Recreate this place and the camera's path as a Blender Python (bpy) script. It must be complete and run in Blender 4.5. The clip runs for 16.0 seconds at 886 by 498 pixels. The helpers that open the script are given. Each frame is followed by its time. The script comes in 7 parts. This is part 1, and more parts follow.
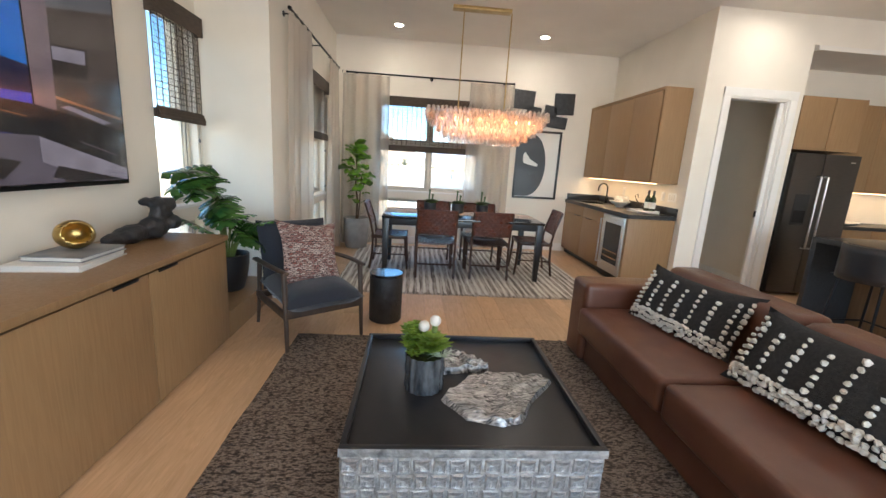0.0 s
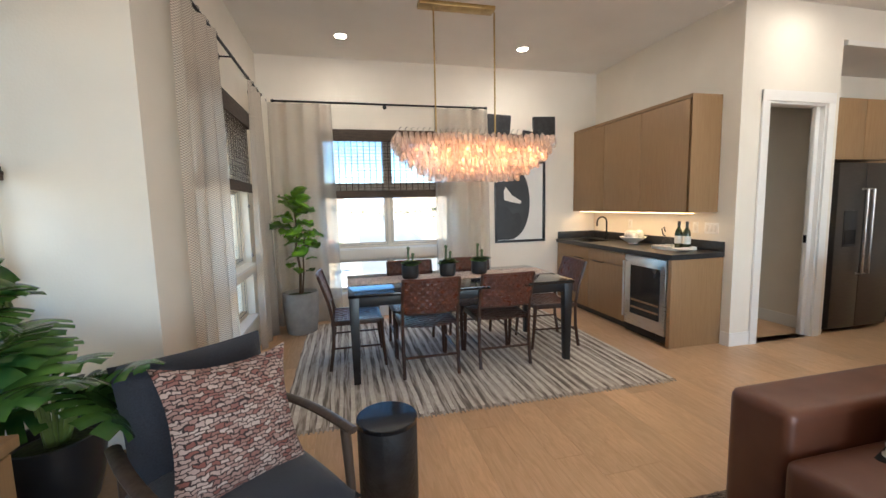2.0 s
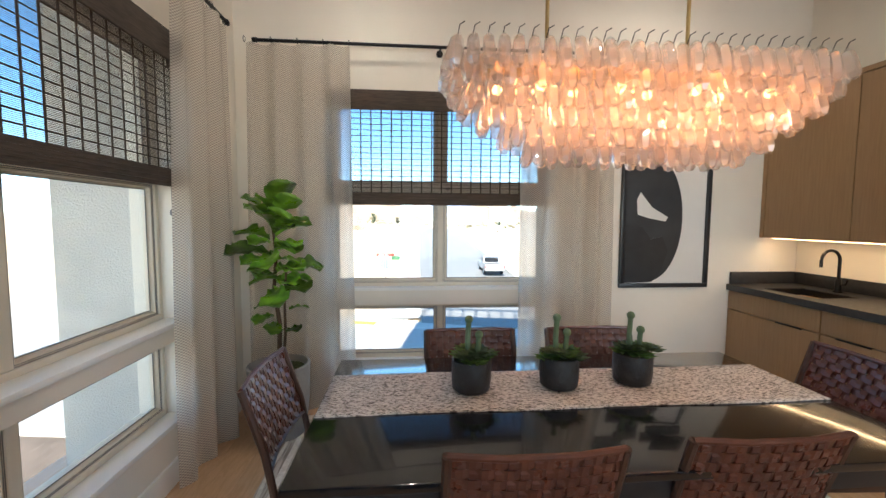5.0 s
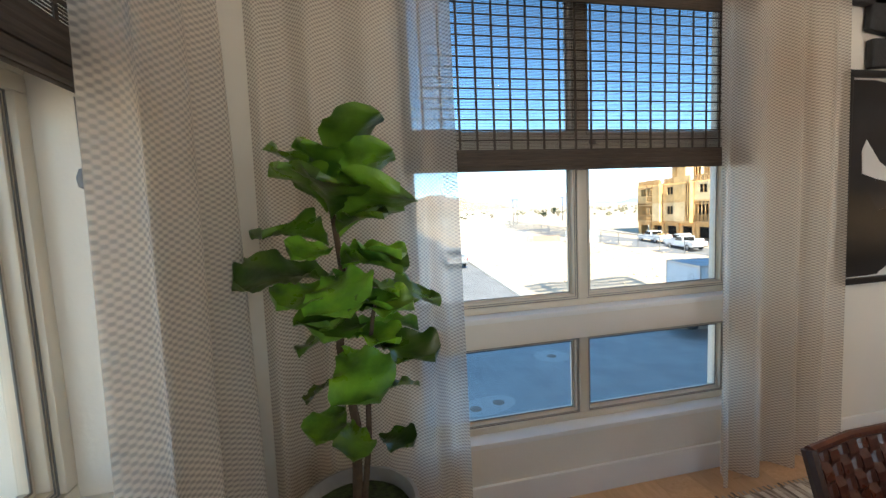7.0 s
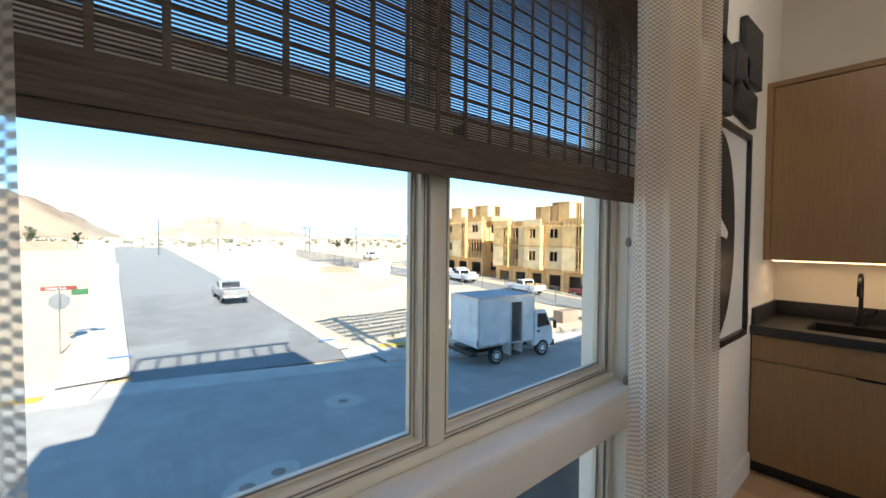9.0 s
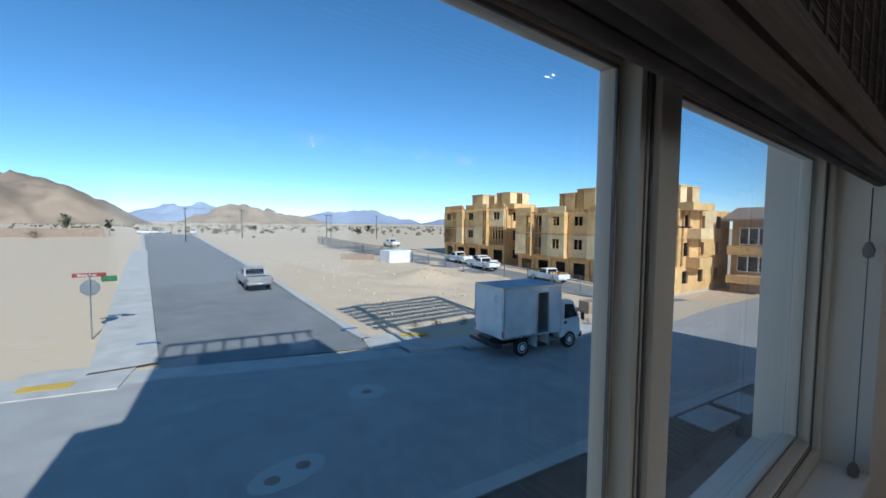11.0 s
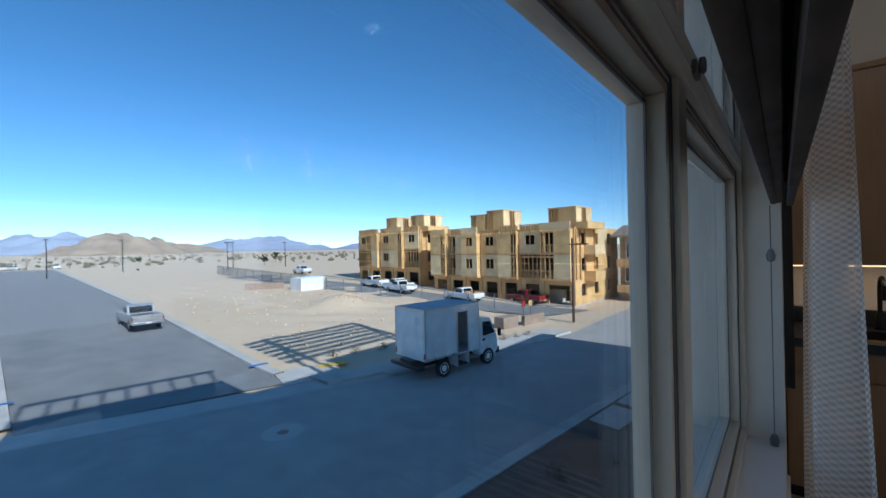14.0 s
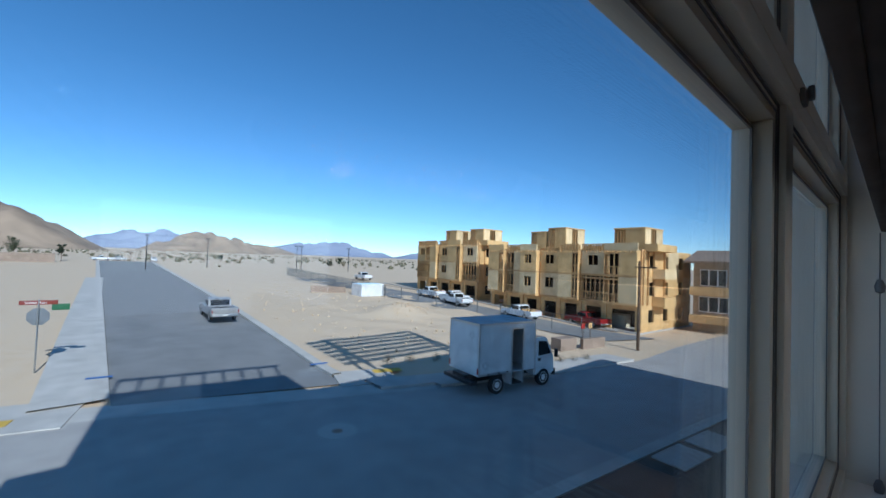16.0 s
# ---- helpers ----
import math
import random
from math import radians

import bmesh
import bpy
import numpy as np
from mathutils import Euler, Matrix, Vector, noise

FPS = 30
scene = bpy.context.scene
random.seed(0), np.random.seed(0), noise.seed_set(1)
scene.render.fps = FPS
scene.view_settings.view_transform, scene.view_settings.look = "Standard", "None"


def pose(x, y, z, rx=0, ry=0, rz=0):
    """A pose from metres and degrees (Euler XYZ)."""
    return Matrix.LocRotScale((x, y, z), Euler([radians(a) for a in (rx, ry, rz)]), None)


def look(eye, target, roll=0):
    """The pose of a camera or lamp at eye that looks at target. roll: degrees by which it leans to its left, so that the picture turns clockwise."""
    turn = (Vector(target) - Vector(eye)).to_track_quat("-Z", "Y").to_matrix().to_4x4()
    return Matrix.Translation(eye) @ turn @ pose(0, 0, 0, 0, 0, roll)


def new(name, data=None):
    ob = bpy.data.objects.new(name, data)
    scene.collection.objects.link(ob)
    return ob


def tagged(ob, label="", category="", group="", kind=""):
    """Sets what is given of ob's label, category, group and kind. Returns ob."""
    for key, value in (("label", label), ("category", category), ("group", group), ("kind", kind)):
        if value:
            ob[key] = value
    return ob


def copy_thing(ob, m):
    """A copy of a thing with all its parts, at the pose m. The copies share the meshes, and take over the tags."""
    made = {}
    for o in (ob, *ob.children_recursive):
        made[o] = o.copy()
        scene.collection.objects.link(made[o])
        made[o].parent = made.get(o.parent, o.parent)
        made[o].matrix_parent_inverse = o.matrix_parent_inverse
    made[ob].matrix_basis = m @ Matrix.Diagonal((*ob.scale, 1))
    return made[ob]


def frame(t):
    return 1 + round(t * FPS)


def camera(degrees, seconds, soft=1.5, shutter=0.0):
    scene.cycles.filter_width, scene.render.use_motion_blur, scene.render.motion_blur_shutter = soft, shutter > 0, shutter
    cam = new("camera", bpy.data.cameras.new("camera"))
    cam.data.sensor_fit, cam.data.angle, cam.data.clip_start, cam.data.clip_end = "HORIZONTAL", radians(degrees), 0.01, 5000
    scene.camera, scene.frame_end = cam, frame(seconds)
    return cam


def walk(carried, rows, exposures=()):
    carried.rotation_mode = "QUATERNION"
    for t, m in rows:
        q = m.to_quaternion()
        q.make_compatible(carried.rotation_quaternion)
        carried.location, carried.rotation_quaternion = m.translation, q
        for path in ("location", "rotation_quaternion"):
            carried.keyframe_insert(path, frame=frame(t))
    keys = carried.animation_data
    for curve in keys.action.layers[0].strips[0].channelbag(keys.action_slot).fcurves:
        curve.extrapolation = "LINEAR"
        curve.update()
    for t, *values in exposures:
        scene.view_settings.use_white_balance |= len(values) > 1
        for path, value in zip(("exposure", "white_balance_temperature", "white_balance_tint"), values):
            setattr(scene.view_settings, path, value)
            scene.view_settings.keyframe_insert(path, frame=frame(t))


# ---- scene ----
cam = camera(95.1, 16.0)
PATH = [
    (0, (0.75, 0.228, 1.402), (0.9, 2.18, 0.991), 3.5),
    (0.5, (0.745, 0.596, 1.431), (0.749, 2.565, 1.083), 3.1),
    (1, (0.569, 0.969, 1.442), (0.595, 2.95, 1.17), 1.8),
    (1.5, (0.476, 1.391, 1.423), (0.668, 3.37, 1.209), -0.1),
    (2, (0.377, 1.824, 1.447), (0.84, 3.758, 1.234), -1.3),
    (2.5, (0.424, 2.242, 1.445), (1.186, 4.079, 1.232), -2.0),
    (3, (0.541, 2.663, 1.445), (1.411, 4.453, 1.253), -2.7),
    (3.5, (0.633, 3.049, 1.441), (1.529, 4.827, 1.257), -2.1),
    (4, (0.835, 3.429, 1.449), (1.503, 5.307, 1.286), -0.6),
    (4.5, (0.895, 3.71, 1.462), (1.136, 5.691, 1.32), 0.8),
    (5.3, (0.46, 4.22, 1.445), (0.62, 6.2, 1.3), 0.3),
    (6.1, (-0.1, 4.85, 1.42), (0.1, 6.83, 1.25), -1.0),
    (7, (-0.117, 5.499, 1.399), (0.293, 7.448, 1.22), -2.6),
    (7.5, (-0.056, 5.761, 1.414), (0.78, 7.572, 1.275), -1.6),
    (8, (0.122, 6.105, 1.456), (1.311, 7.712, 1.39), -0.6),
    (8.5, (0.217, 6.352, 1.448), (1.527, 7.862, 1.41), -0.1),
    (9, (0.339, 6.552, 1.438), (1.641, 8.069, 1.388), 0.5),
    (9.5, (0.504, 6.75, 1.451), (1.694, 8.356, 1.364), 1.2),
    (11.8, (0.505, 7.172, 1.477), (1.779, 8.708, 1.348), 0.1),
    (12, (0.497, 7.185, 1.474), (1.804, 8.695, 1.360), 0.4),
    (12.5, (0.487, 7.194, 1.478), (1.878, 8.628, 1.391), 0),
    (13, (0.460, 7.196, 1.472), (1.930, 8.552, 1.413), -0.5),
    (13.5, (0.400, 7.196, 1.474), (1.920, 8.495, 1.442), -1),
    (14, (0.383, 7.196, 1.472), (1.915, 8.482, 1.468), -1.3),
    (14.5, (0.380, 7.196, 1.474), (1.870, 8.530, 1.495), -0.7),
    (15, (0.286, 7.196, 1.457), (1.691, 8.619, 1.497), 0.6),
    (15.5, (0.218, 7.196, 1.448), (1.555, 8.682, 1.504), 1.7),
    (16, (0.277, 7.196, 1.455), (1.610, 8.686, 1.516), 2.1),
]
EXPO = [(0, 2.25, 5900, 10), (4.5, 2.1, 5900, 10), (7, 1.7, 6050, 10), (7.6, 1.7, 6050, 10), (8.5, 1.8, 6200, 10), (9, 1.45, 6100, 10), (9.3, 1.3, 5900, 10),
        (9.7, 0.8, 5750, 10), (11.8, 0.09, 5050, 10), (14.5, 0.11, 5050, 10), (16, -0.05, 5000, 10)]
walk(cam, [(t, look(eye, target, roll)) for t, eye, target, roll in PATH], EXPO)

# ---- light ----
SUN_EL, SUN_AZ = radians(35), radians(190.7)      # azimuth: the way from the place to the sun, clockwise from +y
world = bpy.data.worlds.new("world")
scene.world = world
world.use_nodes = True
wn = world.node_tree
sky = wn.nodes.new("ShaderNodeTexSky")
sky.sky_type = "NISHITA"
sky.sun_disc = False
sky.sun_elevation, sky.sun_rotation = SUN_EL, SUN_AZ
sky.altitude = 1500
sky.air_density, sky.dust_density, sky.ozone_density = 0.85, 0.05, 1.6
deep = wn.nodes.new("ShaderNodeHueSaturation")
deep.inputs["Saturation"].default_value = 1.12
deep.inputs["Hue"].default_value = 0.489
wn.links.new(sky.outputs[0], deep.inputs["Color"])
wn.links.new(deep.outputs[0], wn.nodes["Background"].inputs[0])
wn.nodes["Background"].inputs[1].default_value = 0.135
sun_data = bpy.data.lights.new("sun", "SUN")
sun_data.energy, sun_data.angle, sun_data.color = 5.0, radians(0.53), (1, 0.89, 0.74)
sun = new("sun", sun_data)
SUN_DIR = Vector((math.sin(SUN_AZ) * math.cos(SUN_EL), math.cos(SUN_AZ) * math.cos(SUN_EL), math.sin(SUN_EL)))
sun.matrix_world = look(SUN_DIR * 60, (0, 0, 0))


def area(name, eye, target, w, h, power, col=(1, 1, 1), shape="RECTANGLE"):
    d = bpy.data.lights.new(name, "AREA")
    d.shape, d.size, d.size_y, d.energy, d.color = shape, w, h, power, col
    o = new(name, d)
    o.matrix_world = look(eye, target)
    return o

# ---- helpers for building ----
def ident(v):
    return Vector(v)


def add(bm, other):
    """Merge the bmesh other into bm."""
    me = bpy.data.meshes.new("tmp")
    other.to_mesh(me)
    other.free()
    bm.from_mesh(me)
    bpy.data.meshes.remove(me)
    return bm


def box(bm, x0, x1, y0, y1, z0, z1, r=0.0, seg=2, m=None):
    b = bmesh.new()
    mat = Matrix.Translation(((x0 + x1) / 2, (y0 + y1) / 2, (z0 + z1) / 2)) @ Matrix.Diagonal((abs(x1 - x0), abs(y1 - y0), abs(z1 - z0), 1))
    bmesh.ops.create_cube(b, size=1, matrix=mat)
    if r > 0:
        bmesh.ops.bevel(b, geom=b.edges[:], offset=r, segments=seg, profile=0.6, affect="EDGES")
    if m is not None:
        b.transform(m)
    return add(bm, b)


def cyl(bm, p, q, r0, r1=None, n=16, caps=True):
    """A round bar from p to q."""
    p, q = Vector(p), Vector(q)
    b = bmesh.new()
    d = q - p
    m = Matrix.Translation((p + q) / 2) @ d.to_track_quat("Z", "Y").to_matrix().to_4x4()
    bmesh.ops.create_cone(b, cap_ends=caps, segments=n, radius1=r0, radius2=r0 if r1 is None else r1, depth=d.length, matrix=m)
    return add(bm, b)


def lathe(bm, profile, n=32, at=(0, 0, 0)):
    """A turned shape; profile: (radius, height) from bottom to top."""
    rings = []
    for r, z in profile:
        if r < 1e-5:
            rings.append([bm.verts.new((at[0], at[1], at[2] + z))])
        else:
            rings.append([bm.verts.new((at[0] + r * math.cos(2 * math.pi * k / n), at[1] + r * math.sin(2 * math.pi * k / n), at[2] + z)) for k in range(n)])
    for a, b in zip(rings, rings[1:]):
        for k in range(n):
            j = (k + 1) % n
            f = [a[k % len(a)], a[j % len(a)], b[j % len(b)], b[k % len(b)]]
            f = [v for i, v in enumerate(f) if v not in f[:i]]
            if len(f) > 2:
                bm.faces.new(f)
    return bm


def tube(bm, pts, r, n=8, taper=None):
    """A bent bar through pts."""
    pts = [Vector(p) for p in pts]
    rings = []
    up = Vector((0.3, 0.2, 1)).normalized()
    for i, p in enumerate(pts):
        d = (pts[min(i + 1, len(pts) - 1)] - pts[max(i - 1, 0)]).normalized()
        a = d.cross(up)
        if a.length < 0.05:
            a = d.cross(Vector((1, 0, 0)))
        a.normalize()
        c = d.cross(a)
        rr = r if taper is None else r + (taper - r) * i / (len(pts) - 1)
        rings.append([bm.verts.new(p + rr * (a * math.cos(2 * math.pi * k / n) + c * math.sin(2 * math.pi * k / n))) for k in range(n)])
    for a, b in zip(rings, rings[1:]):
        for k in range(n):
            bm.faces.new((a[k], a[(k + 1) % n], b[(k + 1) % n], b[k]))
    bm.faces.new(rings[0][::-1])
    bm.faces.new(rings[-1])
    return bm


def prism(bm, poly, h0, h1, axis="z"):
    """Extrude a polygon. axis z: poly in (x, y); x: poly in (y, z); y: poly in (x, z)."""
    def at(p, h):
        return {"z": (p[0], p[1], h), "x": (h, p[0], p[1]), "y": (p[0], h, p[1])}[axis]
    a = [bm.verts.new(at(p, h0)) for p in poly]
    b = [bm.verts.new(at(p, h1)) for p in poly]
    n = len(poly)
    bm.faces.new(a[::-1])
    bm.faces.new(b)
    for k in range(n):
        bm.faces.new((a[k], a[(k + 1) % n], b[(k + 1) % n], b[k]))
    bmesh.ops.recalc_face_normals(bm, faces=bm.faces[:])
    return bm


def grid(bm, nu, nv, fn, close_u=False):
    """A sheet from fn(u, v), both 0 to 1."""
    vs = [[bm.verts.new(fn(i / nu, j / nv)) for j in range(nv + 1)] for i in range(nu if close_u else nu + 1)]
    for i in range(nu):
        for j in range(nv):
            a, b = vs[i], vs[(i + 1) % len(vs)]
            bm.faces.new((a[j], b[j], b[j + 1], a[j + 1]))
    return bm


def mesh(name, bm, material, smooth=False):
    me = bpy.data.meshes.new(name)
    bm.to_mesh(me)
    bm.free()
    if material is not None:
        me.materials.append(material)
    if smooth:
        me.polygons.foreach_set("use_smooth", [True] * len(me.polygons))
    return me


def soft(me, angle=40):
    """Smooth shading with sharp edges past the angle."""
    b = bmesh.new()
    b.from_mesh(me)
    for f in b.faces:
        f.smooth = True
    for e in b.edges:
        e.smooth = not (len(e.link_faces) == 2 and e.calc_face_angle(0) > radians(angle))
    b.to_mesh(me)
    b.free()
    return me


def thing(name, label, category, at=(0, 0, 0), rz=0, group="", kind=""):
    o = new(name)
    o.empty_display_size = 0.1
    o.matrix_basis = pose(*at, 0, 0, rz)
    return tagged(o, label, category, group, kind)


def part(name, bm, material, parent, label="", smooth=True, kind=""):
    o = new(name, soft(mesh(name, bm, material)) if smooth else mesh(name, bm, material))
    o.parent = parent
    if label or kind:
        tagged(o, label, kind=kind)
    return o


def solid(name, bm, material, label, category, group="", kind="", smooth=False):
    me = mesh(name, bm, material)
    if smooth:
        soft(me)
    return tagged(new(name, me), label, category, group, kind)


def piece(name, me, parent, m):
    """One of many alike pieces on a shared mesh."""
    o = new(name, me)
    o.parent = parent
    o.matrix_basis = m
    return o


B = bmesh.new


# ---- materials ----
def pm(name, col, rough=0.6, metal=0.0, col2=None, scale=8.0, detail=4, stretch=(1, 1, 1), big=0.12, bump=0.0, bscale=60.0,
       rand=0.0, spec=0.5, sheen=0.0, coat=0.0, rvar=0.1, distort=0.0):
    """A surface with grain between col and col2, large faint stains, rough variation and fine relief."""
    m = bpy.data.materials.new(name)
    m.use_nodes = True
    nt = m.node_tree
    N, L = nt.nodes, nt.links
    p = N["Principled BSDF"]
    tc = N.new("ShaderNodeTexCoord")
    mp = N.new("ShaderNodeMapping")
    mp.inputs["Scale"].default_value = stretch
    L.new(tc.outputs["Object"], mp.inputs[0])
    n1 = N.new("ShaderNodeTexNoise")
    n1.inputs["Scale"].default_value, n1.inputs["Detail"].default_value, n1.inputs["Distortion"].default_value = scale, detail, distort
    L.new(mp.outputs[0], n1.inputs[0])
    mix = N.new("ShaderNodeMix")
    mix.data_type = "RGBA"
    c2 = col2 or tuple(c * 0.82 for c in col)
    mix.inputs[6].default_value, mix.inputs[7].default_value = (*col, 1), (*c2, 1)
    rp = N.new("ShaderNodeMapRange")
    rp.inputs[1].default_value, rp.inputs[2].default_value = 0.32, 0.68
    L.new(n1.outputs[0], rp.inputs[0])
    L.new(rp.outputs[0], mix.inputs[0])
    n2 = N.new("ShaderNodeTexNoise")
    n2.inputs["Scale"].default_value, n2.inputs["Detail"].default_value = 1.3, 3
    L.new(tc.outputs["Object"], n2.inputs[0])
    mr = N.new("ShaderNodeMapRange")
    mr.inputs[1].default_value, mr.inputs[2].default_value = 0.3, 0.7
    mr.inputs[3].default_value, mr.inputs[4].default_value = 1 - big, 1 + big
    L.new(n2.outputs[0], mr.inputs[0])
    val = mr.outputs[0]
    if rand:
        oi = N.new("ShaderNodeObjectInfo")
        m3 = N.new("ShaderNodeMapRange")
        m3.inputs[3].default_value, m3.inputs[4].default_value = 1 - rand, 1 + rand
        L.new(oi.outputs["Random"], m3.inputs[0])
        mu = N.new("ShaderNodeMath")
        mu.operation = "MULTIPLY"
        L.new(val, mu.inputs[0])
        L.new(m3.outputs[0], mu.inputs[1])
        val = mu.outputs[0]
        ad = N.new("ShaderNodeVectorMath")
        ad.operation = "ADD"
        cx = N.new("ShaderNodeCombineXYZ")
        sc = N.new("ShaderNodeMath")
        sc.operation = "MULTIPLY"
        sc.inputs[1].default_value = 37.0
        L.new(oi.outputs["Random"], sc.inputs[0])
        L.new(sc.outputs[0], cx.inputs[0])
        L.new(sc.outputs[0], cx.inputs[2])
        L.new(mp.outputs[0], ad.inputs[0])
        L.new(cx.outputs[0], ad.inputs[1])
        L.new(ad.outputs[0], n1.inputs[0])
    hs = N.new("ShaderNodeHueSaturation")
    L.new(mix.outputs[2], hs.inputs["Color"])
    L.new(val, hs.inputs["Value"])
    L.new(hs.outputs[0], p.inputs["Base Color"])
    rr = N.new("ShaderNodeMapRange")
    rr.inputs[3].default_value, rr.inputs[4].default_value = max(0.02, rough - rvar), min(1, rough + rvar)
    L.new(n1.outputs[0], rr.inputs[0])
    L.new(rr.outputs[0], p.inputs["Roughness"])
    p.inputs["Metallic"].default_value = metal
    p.inputs["Specular IOR Level"].default_value = spec
    p.inputs["Sheen Weight"].default_value = sheen
    p.inputs["Coat Weight"].default_value = coat
    if bump:
        n3 = N.new("ShaderNodeTexNoise")
        n3.inputs["Scale"].default_value, n3.inputs["Detail"].default_value = bscale, 3
        L.new(mp.outputs[0], n3.inputs[0])
        bp = N.new("ShaderNodeBump")
        bp.inputs["Strength"].default_value, bp.inputs["Distance"].default_value = bump, 0.01
        L.new(n3.outputs[0], bp.inputs["Height"])
        L.new(bp.outputs[0], p.inputs["Normal"])
    return m


def glass_mat(name, tint=(1, 1, 1), rough=0.0, ior=1.45):
    m = bpy.data.materials.new(name)
    m.use_nodes = True
    N, L = m.node_tree.nodes, m.node_tree.links
    N.remove(N["Principled BSDF"])
    tr, gl, mx = N.new("ShaderNodeBsdfTransparent"), N.new("ShaderNodeBsdfGlossy"), N.new("ShaderNodeMixShader")
    lw, pw, mr = N.new("ShaderNodeLayerWeight"), N.new("ShaderNodeMath"), N.new("ShaderNodeMapRange")
    lw.inputs[0].default_value = 0.5
    pw.operation, pw.inputs[1].default_value = "POWER", 4.0
    mr.inputs[3].default_value, mr.inputs[4].default_value = 0.02, 0.6
    L.new(lw.outputs["Facing"], pw.inputs[0])
    L.new(pw.outputs[0], mr.inputs[0])
    tr.inputs[0].default_value = (*tint, 1)
    gl.inputs["Roughness"].default_value = rough
    L.new(mr.outputs[0], mx.inputs[0])
    L.new(tr.outputs[0], mx.inputs[1])
    L.new(gl.outputs[0], mx.inputs[2])
    L.new(mx.outputs[0], N["Material Output"].inputs[0])
    return m


def glow(name, col, strength):
    m = bpy.data.materials.new(name)
    m.use_nodes = True
    p = m.node_tree.nodes["Principled BSDF"]
    p.inputs["Base Color"].default_value = (*col, 1)
    p.inputs["Emission Color"].default_value = (*col, 1)
    p.inputs["Emission Strength"].default_value = strength
    return m


def sheer(name, col, clear, weave):
    """Open-weave cloth: a net of staggered holes in translucent yarn."""
    m = bpy.data.materials.new(name)
    m.use_nodes = True
    N, L = m.node_tree.nodes, m.node_tree.links
    N.remove(N["Principled BSDF"])
    df, tl, tr = N.new("ShaderNodeBsdfDiffuse"), N.new("ShaderNodeBsdfTranslucent"), N.new("ShaderNodeBsdfTransparent")
    df.inputs[0].default_value, tl.inputs[0].default_value = (*col, 1), (*col, 1)
    m1, m2 = N.new("ShaderNodeMixShader"), N.new("ShaderNodeMixShader")
    m1.inputs[0].default_value = 0.55
    L.new(df.outputs[0], m1.inputs[1])
    L.new(tl.outputs[0], m1.inputs[2])
    uv = N.new("ShaderNodeUVMap")
    sp = N.new("ShaderNodeSeparateXYZ")
    L.new(uv.outputs[0], sp.inputs[0])

    def wave(a, b):
        s1, s2, ad, sn = (N.new("ShaderNodeMath") for _ in range(4))
        for s, v, k in ((s1, sp.outputs[0], a), (s2, sp.outputs[1], b)):
            s.operation = "MULTIPLY"
            s.inputs[1].default_value = k
            L.new(v, s.inputs[0])
        ad.operation, sn.operation = "ADD", "SINE"
        L.new(s1.outputs[0], ad.inputs[0])
        L.new(s2.outputs[0], ad.inputs[1])
        L.new(ad.outputs[0], sn.inputs[0])
        return sn.outputs[0]
    mu = N.new("ShaderNodeMath")
    mu.operation = "MULTIPLY"
    L.new(wave(weave * 2.0, 0.0), mu.inputs[0])
    L.new(wave(0.0, weave * 4.4), mu.inputs[1])
    mr = N.new("ShaderNodeMapRange")
    mr.inputs[1].default_value, mr.inputs[2].default_value = -0.5, 0.6
    mr.inputs[3].default_value, mr.inputs[4].default_value = clear * 0.1, clear
    L.new(mu.outputs[0], mr.inputs[0])
    L.new(mr.outputs[0], m2.inputs[0])
    L.new(m1.outputs[0], m2.inputs[1])
    L.new(tr.outputs[0], m2.inputs[2])
    L.new(m2.outputs[0], N["Material Output"].inputs[0])
    return m


WALL = pm("wall_paint", (0.80, 0.745, 0.65), 0.85, col2=(0.77, 0.715, 0.62), scale=3, big=0.03, bump=0.08, bscale=90)
CEIL = pm("ceiling_paint", (0.80, 0.76, 0.70), 0.9, col2=(0.77, 0.73, 0.67), scale=2, big=0.03, bump=0.1, bscale=70)
TRIM = pm("trim_paint", (0.83, 0.81, 0.77), 0.45, col2=(0.8, 0.78, 0.74), scale=4, big=0.03)
OAKF = pm("oak_floor", (0.64, 0.425, 0.25), 0.33, col2=(0.54, 0.345, 0.19), scale=7, stretch=(6, 0.7, 1), big=0.06, rand=0.09, bump=0.05, bscale=30, distort=1.2)
OAKC = pm("oak_cabinet", (0.315, 0.19, 0.09), 0.42, col2=(0.275, 0.163, 0.075), scale=14, stretch=(5, 5, 0.3), big=0.06, bump=0.02, bscale=40, distort=0.8)
OAKD = pm("oak_dark", (0.20, 0.115, 0.055), 0.5, col2=(0.15, 0.085, 0.04), scale=9, stretch=(5, 5, 0.35), big=0.08)
STONE = pm("black_stone", (0.018, 0.018, 0.02), 0.4, col2=(0.03, 0.03, 0.032), scale=40, big=0.1)
VINYL = pm("window_vinyl", (0.70, 0.635, 0.52), 0.36, col2=(0.67, 0.60, 0.48), scale=5, big=0.03)
BLACK = pm("black_metal", (0.012, 0.012, 0.013), 0.4, metal=0.6, scale=20)
BLACKP = pm("black_paint", (0.012, 0.012, 0.014), 0.33, col2=(0.018, 0.018, 0.02), scale=12, bump=0.03, bscale=50)
STEEL = pm("brushed_steel", (0.62, 0.61, 0.59), 0.3, metal=1.0, col2=(0.55, 0.54, 0.52), scale=30, stretch=(0.3, 0.3, 8), big=0.04)
DSTEEL = pm("dark_steel", (0.11, 0.10, 0.095), 0.33, metal=0.9, col2=(0.09, 0.085, 0.08), scale=30, stretch=(0.3, 0.3, 8), big=0.05)
BRASS = pm("aged_brass", (0.55, 0.40, 0.18), 0.35, metal=1.0, col2=(0.42, 0.29, 0.12), scale=14)
